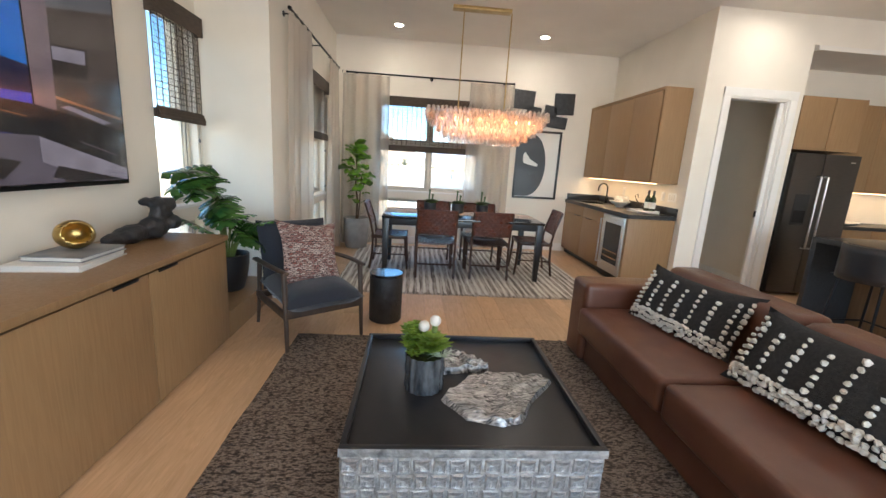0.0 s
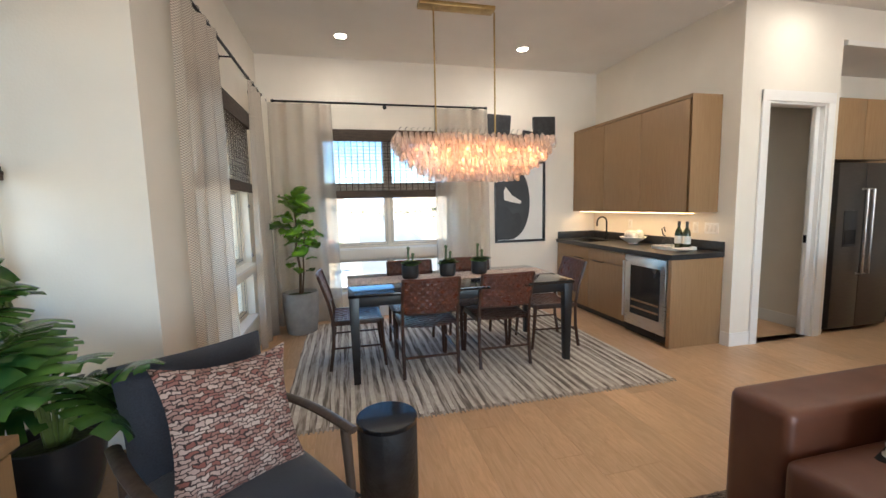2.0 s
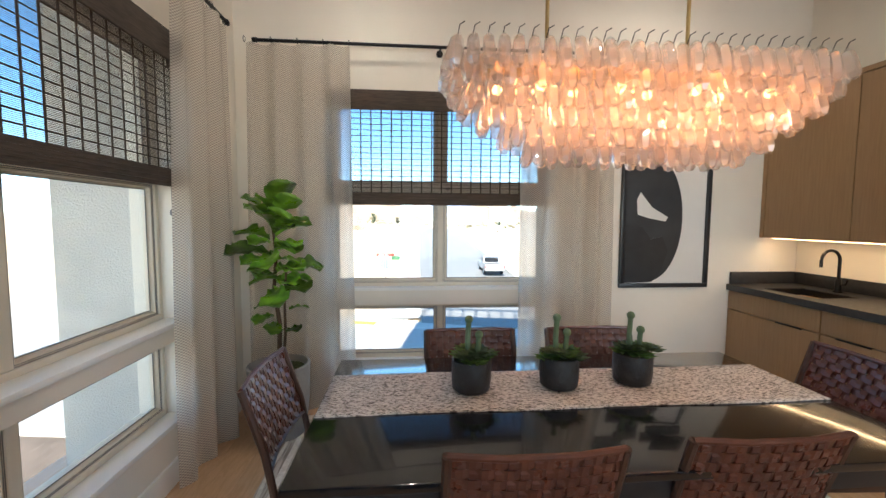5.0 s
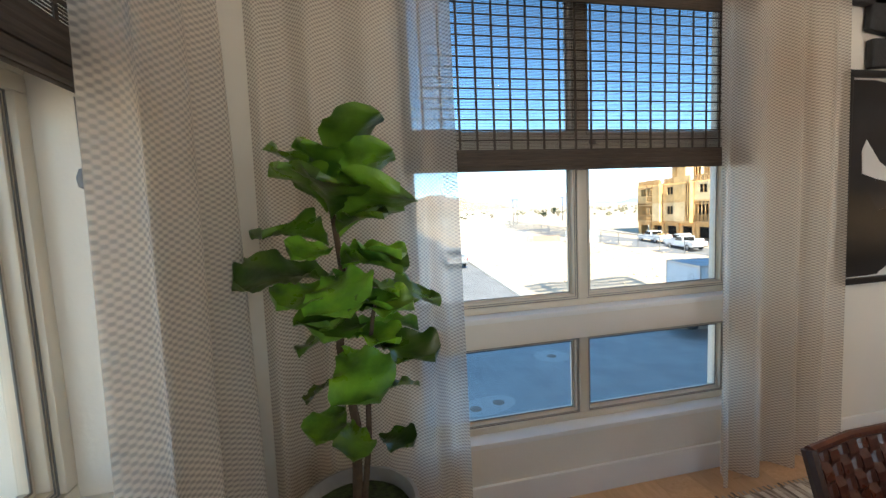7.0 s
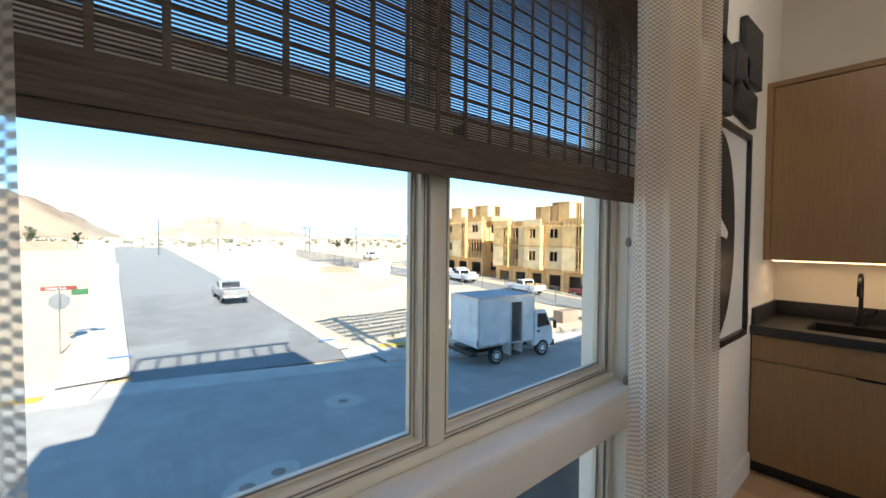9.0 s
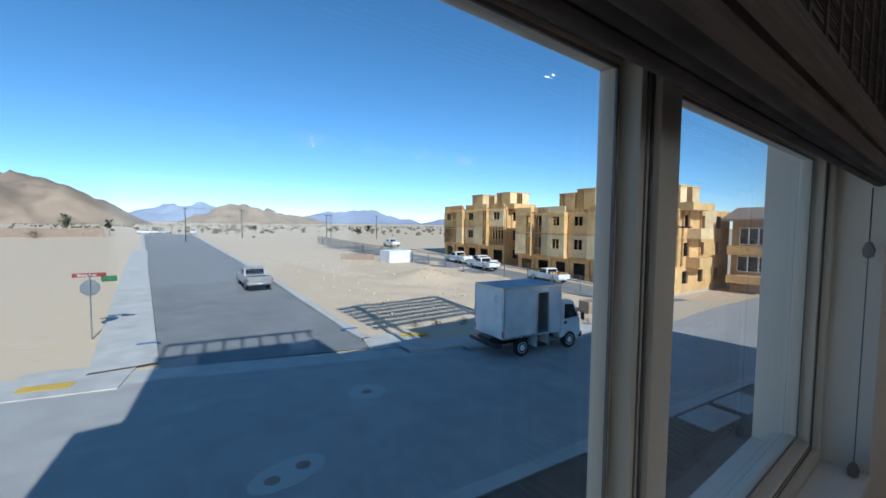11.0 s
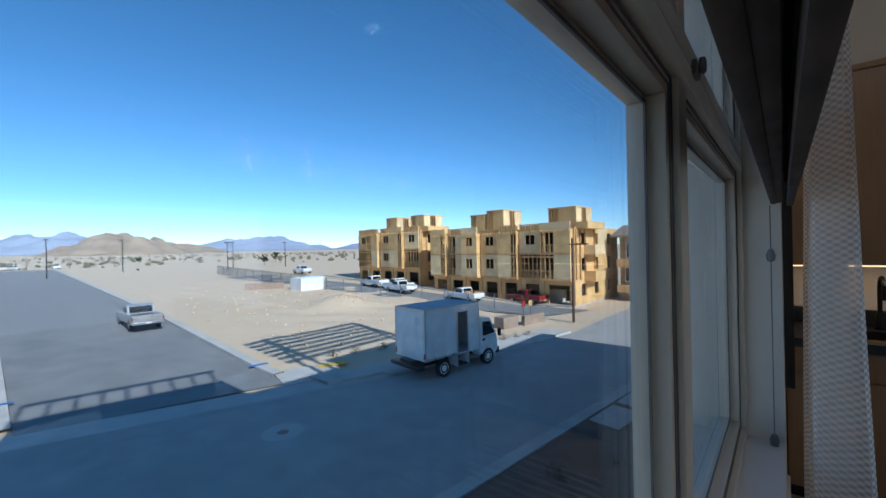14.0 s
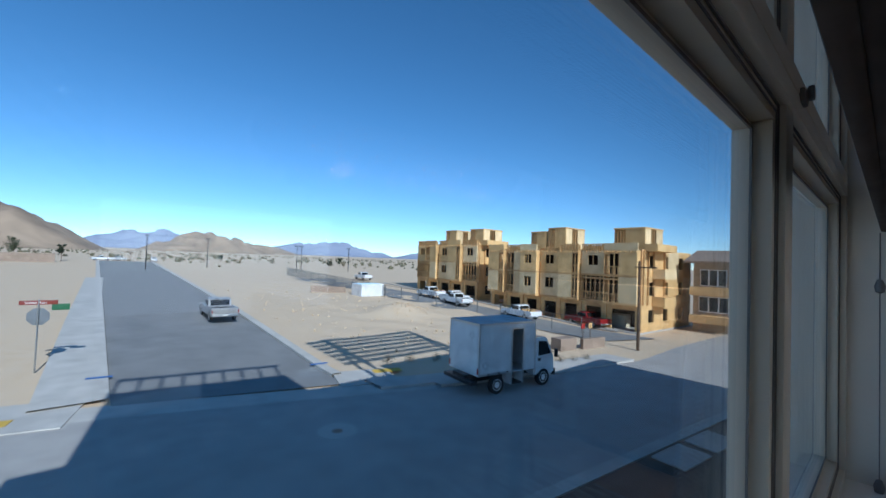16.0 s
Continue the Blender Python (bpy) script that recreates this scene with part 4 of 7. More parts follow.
# rugs
def rug(name, mat, label, x0, x1, y0, y1, h, fringe):
    th = thing(name, label, "rug", ((x0 + x1) / 2, (y0 + y1) / 2, 0))
    w, d = (x1 - x0) / 2, (y1 - y0) / 2
    rng = random.Random(3)
    bm = B()

    def fn(u, v):
        e = min(u, 1 - u, v, 1 - v)
        zz = h * min(1, 0.35 + e * 60) + 0.0016 * noise.noise(Vector((u * 60, v * 60, 0)))
        return (w * (2 * u - 1) + 0.006 * math.sin(v * 40), d * (2 * v - 1) + 0.006 * math.sin(u * 40), zz)
    grid(bm, 60, 60, fn)
    box(bm, -w, w, -d, d, 0.0005, h * 0.3)
    part("ground_weave", bm, mat, th)
    if fringe:
        fb = B()
        for k in range(round(2 * w / 0.03)):
            x = -w + 0.03 * k + 0.01
            box(fb, x, x + 0.011, d, d + rng.uniform(0.015, 0.03), 0.001, 0.004)
            box(fb, x, x + 0.011, -d - rng.uniform(0.015, 0.03), -d, 0.001, 0.004)
        part("fringe", fb, mat, th, smooth=False, kind="stuff")
    return th


rg = rug("living_rug", RUGD, "thick dark brown woven jute rug under the coffee table", -0.13, 2.9, -1.2, 3.33, 0.014, False)
knots = B()
for k in range(2600):
    x, y = random.uniform(-1.5, 1.5), random.uniform(0.2, 2.25)
    box(knots, x - 0.012, x + 0.012, y - 0.005, y + 0.005, 0.012, 0.012 + random.uniform(0.003, 0.008))
part("knots", knots, RUGD, rg, "raised chunky yarn loops", smooth=False, kind="stuff")
dr = rug("dining_rug", RUGS, "cream and taupe striped flat-weave rug under the dining table", -0.11, 2.92, 4.45, 6.98, 0.011, True)
strs = B()
for k in range(40):
    x = -1.49 + k * 0.0765
    n0 = random.uniform(-0.006, 0.006)
    pts = [(x + n0 + 0.012 * noise.noise(Vector((k * 1.7, j * 0.35, 0))), -1.25 + j * 0.1, 0.0) for j in range(26)]
    wid = random.uniform(0.012, 0.022)
    vs = [(strs.verts.new((p[0] - wid, p[1], 0.0135)), strs.verts.new((p[0] + wid * 0.7, p[1], 0.0142))) for p in pts]
    for a, b in zip(vs, vs[1:]):
        strs.faces.new((a[0], a[1], b[1], b[0]))
part("stripes", strs, pm("cream_wool", (0.80, 0.77, 0.70), 0.95, col2=(0.62, 0.58, 0.52), scale=40, bump=0.5, bscale=90), dr, "raised cream wool stripes", smooth=False, kind="stuff")

# coffee table
ct = thing("coffee_table", "square coffee table with a black tray top and embossed pewter sides", "coffee table", (1.01, 1.96, 0))
S = 0.485
part("plinth", box(B(), -S + 0.03, S - 0.03, -S + 0.03, S - 0.03, 0.014, 0.05), BLACKP, ct)
part("body", box(B(), -S + 0.006, S - 0.006, -S + 0.006, S - 0.006, 0.05, 0.384, 0.004), EMBOSS, ct)
for a in ((-S - 0.002, S + 0.002, -S - 0.002, -S + 0.004, 0.385, 0.416), (-S - 0.002, S + 0.002, S - 0.004, S + 0.002, 0.385, 0.416)):
    part("band", box(B(), *a, 0.001), EMBOSS, ct)
part("tray_floor", box(B(), -S + 0.02, S - 0.02, -S + 0.02, S - 0.02, 0.386, 0.396, 0.002), BLACKP, ct, "matte black tray floor")
for nm, a in (("tray_rim", (-S, S, -S, -S + 0.022, 0.385, 0.42)), ("tray_rim", (-S, S, S - 0.022, S, 0.385, 0.42)), ("tray_rim", (-S, -S + 0.022, -S + 0.022, S - 0.022, 0.385, 0.42)), ("tray_rim", (S - 0.022, S, -S + 0.022, S - 0.022, 0.385, 0.42))):
    part(nm, box(B(), *a, 0.003), BLACKP, ct)
tb = B()
v = [tb.verts.new(p) for p in ((-0.042, 0, -0.042), (0.042, 0, -0.042), (0.042, 0, 0.042), (-0.042, 0, 0.042), (-0.034, -0.0035, -0.034), (0.034, -0.0035, -0.034), (0.034, -0.0035, 0.034), (-0.034, -0.0035, 0.034), (0, -0.0005, 0))]
for k in range(4):
    tb.faces.new((v[k], v[(k + 1) % 4], v[4 + (k + 1) % 4], v[4 + k]))
    tb.faces.new((v[4 + k], v[4 + (k + 1) % 4], v[8]))
tile = mesh("emboss", tb, EMBOSS)
for side in range(4):
    for i in range(15):
        for j in range(5):
            sg, turn = 0.70 + 0.07 * random.random(), (i + j) % 2
            m = Matrix.Rotation(side * math.pi / 2, 4, "Z") @ Matrix.Translation((-S + 0.037 + i * 0.0641, -S + 0.006, 0.088 + j * 0.0645)) @ Matrix.Rotation(random.uniform(-0.06, 0.06), 4, "Y") @ Matrix.Diagonal((sg * (0.78 if turn else 1.0), random.uniform(0.5, 2.2), sg * (1.0 if turn else 0.8), 1))
            piece("emboss", tile, ct, m)


def rosette(bm, c, r, n, tilt, up=0.02):
    for k in range(n):
        a = 2 * math.pi * k / n + tilt
        for ring, (rr, zz) in enumerate(((1.0, 0.25), (0.62, 0.6), (0.32, 0.9))):
            aa = a + ring * 0.5
            d = Vector((math.cos(aa), math.sin(aa), zz))
            p = Vector(c)
            tip = p + d * r * rr
            s = Vector((-math.sin(aa), math.cos(aa), 0)) * r * 0.17
            m_ = p.lerp(tip, 0.6)
            q = [bm.verts.new(x) for x in (p, m_ - s + Vector((0, 0, 0.004)), tip, m_ + s + Vector((0, 0, 0.004)), m_ - Vector((0, 0, r * 0.1)))]
            bm.faces.new((q[0], q[1], q[2], q[3]))
            bm.faces.new((q[0], q[4], q[2], q[1]))
            bm.faces.new((q[0], q[3], q[2], q[4]))
    return bm


# planter on the coffee table
pl = thing("succulent_planter", "fluted dark glass planter full of bright succulents", "potted plant", (0.83, 1.93, 0.396))
bm = B()


def flute(u, v):
    a = 2 * math.pi * u
    r = 0.088 + 0.004 * math.cos(a * 16) * (0.6 + 0.4 * math.sin(v * 14))
    return (r * math.cos(a), r * math.sin(a), v * 0.165)


grid(bm, 96, 12, flute, True)
lathe(bm, [(0, 0.002), (0.086, 0.002)], 32)
part("pot", bm, pm("smoked_ceramic", (0.02, 0.022, 0.026), 0.16, col2=(0.10, 0.11, 0.12), scale=9, stretch=(3, 3, 1), big=0.2), pl, "fluted smoky pot")
part("soil", lathe(B(), [(0.085, 0.135), (0, 0.15)], 24), SOIL, pl)
rr = random.Random(11)
for k in range(11):
    a = k * 2.4
    q = 0.025 + 0.05 * rr.random()
    part("rosette", rosette(B(), (q * math.cos(a), q * math.sin(a), 0.16 + rr.uniform(0, 0.07)), rr.uniform(0.06, 0.085), 11, k), SUCC, pl)
for c in ((-0.045, 0.03), (-0.06, 0.0), (-0.02, 0.05), (-0.05, -0.02)):
    bm = B()
    for j in range(6):
        rosette(bm, (c[0] - 0.006 * j, c[1], 0.16 + j * 0.024), 0.036, 6, j)
    part("spray", bm, SUCC, pl)
for c, h in (((0.035, 0.03), 0.295), ((-0.015, 0.035), 0.265)):
    bm = tube(B(), [(c[0], c[1], 0.14), (c[0] + 0.004, c[1], h)], 0.014, 10)
    part("bud_stem", bm, STEM, pl)
    t = B()
    bmesh.ops.create_uvsphere(t, u_segments=14, v_segments=10, radius=0.026, matrix=Matrix.Translation((c[0] + 0.004, c[1], h + 0.012)))
    part("bud", t, CERAM, pl, "round creamy bud")
bm = B()
for k in range(26):
    a = k * 0.7
    d = Vector((math.cos(a), math.sin(a), rr.uniform(0.1, 1.0)))
    tube(bm, [(0.07, -0.03, 0.16), Vector((0.07, -0.03, 0.165)) + d * 0.035, Vector((0.07, -0.03, 0.15)) + d * 0.07], 0.0022, 4, 0.0006)
part("air_plant", bm, pm("air_plant", (0.42, 0.5, 0.36), 0.7, scale=20), pl, "pale spiky air plant")


def slabwood(name, at, rz, outline, t, label, mat):
    """A flat broken slab with a ridged top."""
    bm = B()
    n = len(outline)
    cx = sum(p[0] for p in outline) / n
    cy = sum(p[1] for p in outline) / n
    rings = []
    for f in (1.0, 0.94, 0.8, 0.6, 0.4, 0.2):
        ring = []
        for k in range(n * 6):
            a, b = outline[k // 6], outline[(k // 6 + 1) % n]
            s = (k % 6) / 6
            x, y = a[0] + (b[0] - a[0]) * s, a[1] + (b[1] - a[1]) * s
            j = 1 + 0.03 * noise.noise(Vector((x * 40, y * 40, 0)))
            x, y = cx + (x - cx) * f * j, cy + (y - cy) * f * j
            zz = 0 if f == 1.0 else t * (0.75 + 0.6 * noise.noise(Vector((x * 22, y * 70 + x * 20, 1))) + 0.25 * noise.noise(Vector((x * 60, y * 160, 5))))
            ring.append(bm.verts.new((x, y, max(0, zz))))
        rings.append(ring)
    m_ = len(rings[0])
    for a, b in zip(rings, rings[1:]):
        for k in range(m_):
            bm.faces.new((a[k], a[(k + 1) % m_], b[(k + 1) % m_], b[k]))
    bm.faces.new(rings[-1])
    bm.faces.new(rings[0][::-1])
    bm.transform(pose(*at, 0, 0, rz))
    return solid(name, bm, mat, label, "ornament", smooth=True)


slabwood("driftwood_slab", (1.12, 1.84, 0.397), 0, [(-0.22, -0.03), (-0.12, -0.17), (0.02, -0.21), (0.11, -0.18), (0.17, -0.06), (0.33, 0.13), (0.29, 0.17), (0.06, 0.2), (-0.08, 0.15)], 0.035,
         "flat slab of silvered driftwood lying on the tray", SILVER)
slabwood("driftwood_branch", (1.0, 2.10, 0.397), 0, [(-0.12, -0.08), (0.06, -0.05), (0.16, -0.03), (0.13, 0.03), (0.04, 0.12), (-0.04, 0.10), (-0.08, 0.02)], 0.05,
         "broken ribbed piece of silvered wood lying behind the slab", SILVER)

# sofa
so = thing("sofa", "long brown leather sofa with a square arm and low back", "sofa", (2.52, 1.7, 0))
part("base", box(B(), -0.46, 0.46, -2.3, 1.25, 0.02, 0.25, 0.02, 3), LEATHER, so)
part("arm", box(B(), -0.5, 0.5, 1.26, 1.53, 0.015, 0.615, 0.05, 4), LEATHER, so, "thick padded arm")
part("back", box(B(), 0.2, 0.5, -2.3, 1.255, 0.25, 0.70, 0.05, 4), LEATHER, so)
for k in range(3):
    y1 = 1.25 - k * 1.03
    bm = box(B(), -0.55, 0.12, y1 - 1.02, y1 - 0.005, 0.255, 0.45, 0.045, 4)
    for vv in bm.verts:
        if vv.co.z > 0.4:
            vv.co.z += 0.02 * math.cos((vv.co.x + 0.2) * 4) * math.cos((vv.co.y - y1 + 0.5) * 2.6)
    part("seat_cushion", bm, LEATHER, so)
    bm = box(B(), 0.06, 0.3, y1 - 1.02, y1 - 0.005, 0.43, 0.79, 0.07, 5, None)
    part("back_cushion", bm, LEATHER, so)


def pomp_pillow(at, rx, ry, rz, label):
    th = thing("lumbar_pillow", label, "pillow", group="lumbar pillows on the sofa")
    th.matrix_basis = pose(*at, rx, ry, rz)
    part("cover", cushion(0.72, 0.36, 0.15, 18, 0.03), BLKC, th, "black wool cover")
    pb = B()
    rr = random.Random(int(at[1] * 100))

    def put(x, y, r):
        t = B()
        bmesh.ops.create_icosphere(t, subdivisions=1, radius=r)
        for q in t.verts:
            q.co *= rr.uniform(0.75, 1.2)
        a, b = 2 * x / 0.72, 2 * y / 0.36
        z = 0.075 * ((1 - min(1, abs(a)) ** 3.2) * (1 - min(1, abs(b)) ** 3.2)) ** 0.55
        t.transform(Matrix.Translation((x, y, z + r * 0.4)))
        add(pb, t)
    for i in range(7):
        x = -0.31 + i * 0.103
        for j in range(9):
            y = -0.155 + j * 0.034
            if y < 0.13 - 0.02 * (i % 2):
                put(x + rr.uniform(-0.004, 0.004), y, rr.uniform(0.011, 0.016))
    for j in range(3):
        for i in range(26):
            put(-0.335 + i * 0.0268 + rr.uniform(-0.005, 0.005), -0.175 + j * 0.026 + rr.uniform(-0.006, 0.006), rr.uniform(0.013, 0.018))
    for j in range(10):
        put(0.35, -0.16 + j * 0.034, rr.uniform(0.012, 0.018))
        put(-0.35, -0.16 + j * 0.034, rr.uniform(0.010, 0.014))
    part("pompoms", pb, POMP, th, "rows of white wool pompoms", kind="stuff")
    return th


pomp_pillow((2.46, 2.50, 0.62), 62, 0, -78, "black lumbar pillow with rows of white wool pompoms")
pomp_pillow((2.46, 1.62, 0.63), 60, 0, -84, "black lumbar pillow thick with white wool pompoms")

# ---- dining ----
dt = thing("dining_table", "long black-painted wooden dining table with tapered legs", "dining table", (1.36, 5.515, 0.011))
part("tabletop", box(B(), -0.99, 0.99, -0.485, 0.485, 0.722, 0.75, 0.005), TABLE, dt)
for nm, a in (("apron", (-0.92, 0.92, -0.44, -0.42, 0.64, 0.722)), ("apron", (-0.92, 0.92, 0.42, 0.44, 0.64, 0.722)), ("apron", (-0.94, -0.92, -0.44, 0.44, 0.64, 0.722)), ("apron", (0.92, 0.94, -0.44, 0.44, 0.64, 0.722))):
    part(nm, box(B(), *a, 0.002), BLACKP, dt)
for sx in (-1, 1):
    for sy in (-1, 1):
        bm = box(B(), -0.04, 0.04, -0.04, 0.04, 0, 0.722, 0.004)
        for vv in bm.verts:
            if vv.co.z < 0.3:
                vv.co.x *= 0.68
                vv.co.y *= 0.68
        bm.transform(Matrix.Translation((sx * 0.945, sy * 0.425, 0)))
        part("leg", bm, BLACKP, dt)

rn = B()


def run_fn(u, v):
    x, y = -0.985 + 1.97 * u, -0.19 + 0.38 * v
    return (1.36 + x, 5.60 + y + 0.004 * math.sin(x * 8), 0.7665 + 0.0012 * noise.noise(Vector((x * 9, y * 9, 0))) + (0 if 0.02 < u < 0.98 else -0.0005))


grid(rn, 60, 12, run_fn)
rnr = solid("table_runner", rn, RUNNER, "natural slubby linen runner along the black table", "table runner", smooth=True)
rnr.modifiers.new("thick", "SOLIDIFY").thickness = 0.004

# dining chair of woven leather straps, facing +y
dc = thing("dining_chair", "walnut dining chair with woven brown leather strap seat and back", "chair", (1.035, 5.30, 0.011), 0, group="chairs round the dining table")
CW, CD = 0.235, 0.245
for sx in (-1, 1):
    part("front_leg", tube(B(), [(sx * CW, CD, 0), (sx * CW, CD - 0.02, 0.2), (sx * CW, CD - 0.035, 0.45)], 0.014, 8, 0.02), WALNUT, dc)
    part("back_leg", tube(B(), [(sx * CW, -CD, 0), (sx * CW, -CD + 0.035, 0.22), (sx * CW, -CD + 0.04, 0.44), (sx * CW, -CD + 0.005, 0.62), (sx * CW, -CD - 0.07, 0.85)], 0.016, 8, 0.014), WALNUT, dc)
    part("side_rail", box(B(), sx * CW - 0.013, sx * CW + 0.013, -CD + 0.02, CD - 0.01, 0.405, 0.45, 0.006), WALNUT, dc)
    part("stretcher", tube(B(), [(sx * CW, -CD + 0.02, 0.2), (sx * CW, CD - 0.02, 0.2)], 0.009, 8), WALNUT, dc)
part("front_rail", box(B(), -CW, CW, CD - 0.045, CD - 0.02, 0.405, 0.44, 0.006), WALNUT, dc)
part("back_stretcher", tube(B(), [(-CW, -CD + 0.03, 0.17), (CW, -CD + 0.03, 0.17)], 0.011, 8), WALNUT, dc)


def straps(name, P, nu, nv, wd):
    """Over-and-under straps on the surface P(u, v), each a part of its own."""
    for n, m_, flip in ((nu, nv, 1), (nv, nu, -1)):
        for i in range(n):
            c, a = (i + 0.5) / n, wd / n / 2
            bm = B()
            rows = []
            for j in range(m_ * 2 + 1):
                t = j / (m_ * 2)
                off = 0.0035 * flip * (1 if ((j // 2 + i) % 2) else -1)
                p, q = (P(c - a, t, off), P(c + a, t, off)) if flip > 0 else (P(t, c - a, off), P(t, c + a, off))
                rows.append((bm.verts.new(p), bm.verts.new(q)))
            for x, y in zip(rows, rows[1:]):
                bm.faces.new((x[0], x[1], y[1], y[0]))
            o = part(name, bm, STRAP, dc, smooth=False)
            o.modifiers.new("thick", "SOLIDIFY").thickness = 0.003


def seat_p(u, v, o):
    x, y = (2 * u - 1) * (CW + 0.008), -CD + 0.045 + v * (2 * CD - 0.075)
    return (x, y, 0.442 - 0.022 * (1 - (2 * u - 1) ** 2) + o)


def back_p(u, v, o):
    x = (2 * u - 1) * (CW + 0.01)
    z = 0.545 + 0.305 * v
    y = -CD - 0.068 + (0.85 - z) * 0.3 - 0.026 * (1 - (2 * u - 1) ** 2)
    return (x, y - o, z)


straps("seat_strap", seat_p, 13, 11, 0.88)
straps("back_strap", back_p, 15, 9, 0.90)
part("top_rail", tube(B(), [(-CW, -CD - 0.068, 0.848), (-CW * 0.4, -CD - 0.09, 0.848), (CW * 0.4, -CD - 0.09, 0.848), (CW, -CD - 0.068, 0.848)], 0.010, 8), STRAP, dc)
part("low_rail", tube(B(), [(-CW, -CD + 0.02, 0.55), (-CW * 0.4, -CD - 0.002, 0.55), (CW * 0.4, -CD - 0.002, 0.55), (CW, -CD + 0.02, 0.55)], 0.009, 8), WALNUT, dc)
for x, y, r in ((1.71, 5.325, 0), (0.44, 5.655, -90), (2.375, 5.61, 86), (1.03, 5.83, 180), (1.69, 5.83, 180)):
    copy_thing(dc, pose(x, y, 0.011, 0, 0, r))


def table_plant(x, y, seed):
    rr = random.Random(seed)
    th = thing("table_planter", "matte black cylinder pot with dark succulents on the runner", "potted plant", (x, y, 0.7685), group="three planters on the table")
    part("pot", lathe(B(), [(0, 0), (0.066, 0), (0.076, 0.01), (0.08, 0.05), (0.08, 0.125), (0.074, 0.128), (0.072, 0.11), (0, 0.108)], 30), IRON, th, "matte black pot")
    part("soil", lathe(B(), [(0.072, 0.112), (0, 0.118)], 20), SOIL, th)
    for k in range(9):
        a, q = k * 2.4, 0.02 + 0.045 * rr.random()
        part("rosette", rosette(B(), (q * math.cos(a), q * math.sin(a), 0.115 + rr.uniform(0, 0.03)), rr.uniform(0.05, 0.075), 9, k), SUCD if k % 2 else SUCG, th)
    for cx, cy, h in ((-0.01, 0.01, 0.28), (0.03, 0.0, 0.22)):
        bm = tube(B(), [(cx, cy, 0.11), (cx - 0.004, cy, h * 0.7), (cx, cy, h)], 0.011, 8)
        part("cactus_stem", bm, SUCD, th)
        t = B()
        bmesh.ops.create_uvsphere(t, u_segments=12, v_segments=8, radius=0.017, matrix=Matrix.Translation((cx, cy, h + 0.004)))
        part("cactus_head", t, SUCD, th)


for k, (x, y) in enumerate(((0.955, 5.60), (1.325, 5.61), (1.655, 5.63))):
    table_plant(x, y, k)

# chandelier
ch = thing("chandelier", "long boat-shaped chandelier of clear blown glass drops on brass rods, lit", "chandelier", (1.62, 5.64, -0.09))
part("canopy", box(B(), -0.51, 0.21, -0.065, 0.065, CZ + 0.055, CZ + 0.09, 0.004), BRASS, ch, "flat brass ceiling canopy")
for x in (-0.37, 0.22):
    part("rod", cyl(B(), (x, 0, 2.12), (x, 0, CZ + 0.06), 0.008, n=10), BRASS, ch)
part("frame", box(B(), -0.70, 0.70, -0.10, 0.10, 2.13, 2.145, 0.003), BRASS, ch, "brass frame plate")
for k in range(8):
    t = B()
    bmesh.ops.create_uvsphere(t, u_segments=10, v_segments=8, radius=0.02, matrix=Matrix.Translation((-0.56 + k * 0.16, 0.04 * (-1) ** k, 2.07)))
    part("bulb", t, BULB, ch, "warm glowing bulb")
    if k % 2:
        pl_ = bpy.data.lights.new("bulb_light", "POINT")
        pl_.energy, pl_.color, pl_.shadow_soft_size = 0.55, (1, 0.42, 0.17), 0.05
        new("bulb_light", pl_).location = (1.62 - 0.56 + k * 0.16, 5.64, 1.895)
db = B()
for (r0, z0), (r1, z1) in zip(((0.009, 0.0), (0.021, -0.016), (0.026, -0.055), (0.025, -0.1), (0.016, -0.122)), ((0.021, -0.016), (0.026, -0.055), (0.025, -0.1), (0.016, -0.122), (0.0, -0.128))):
    a = [db.verts.new((r0 * math.cos(k * math.pi / 3), r0 * math.sin(k * math.pi / 3), z0)) for k in range(6)]
    b = [db.verts.new((r1 * math.cos(k * math.pi / 3), r1 * math.sin(k * math.pi / 3), z1)) for k in range(6)]
    for k in range(6):
        db.faces.new((a[k], a[(k + 1) % 6], b[(k + 1) % 6], b[k]))
bmesh.ops.remove_doubles(db, verts=db.verts[:], dist=1e-4)
drop = mesh("glass_drop", db, DROP)
rr = random.Random(2)
for tier, (hx, hy, z) in enumerate(((0.745, 0.165, 2.20), (0.715, 0.15, 2.14), (0.67, 0.13, 2.075), (0.60, 0.105, 2.01), (0.51, 0.075, 1.945), (0.42, 0.04, 1.885))):
    nx = round(hx * 2 / 0.056)
    spots = [(-hx + 2 * hx * i / nx, s * hy, s) for i in range(nx + 1) for s in (-1, 1)]
    ny = max(1, round(hy * 2 / 0.065))
    spots += [(s * hx, -hy + 2 * hy * (i + 0.5) / ny, 0) for i in range(ny) for s in (-1, 1)]
    for x, y, s in spots:
        tilt = Matrix.Rotation(radians(14) * s + rr.uniform(-0.06, 0.06), 4, "X") @ Matrix.Rotation((-0.25 if s == 0 and x > 0 else 0.25 if s == 0 else 0) + rr.uniform(-0.07, 0.07), 4, "Y")
        piece("glass_drop", drop, ch, Matrix.Translation((x, y, z + rr.uniform(-0.006, 0.006))) @ tilt @ Matrix.Rotation(rr.uniform(0, 1), 4, "Z"))
hk = B()
for i in range(29):
    for s in (-1, 1):
        x = -0.745 + i * 0.0532
        tube(hk, [(x, s * 0.16, 2.19), (x + 0.006, s * 0.17, 2.225), (x + 0.024, s * 0.175, 2.235)], 0.002, 5)
part("hooks", hk, BLACK, ch, "thin dark wire hooks", kind="stuff")

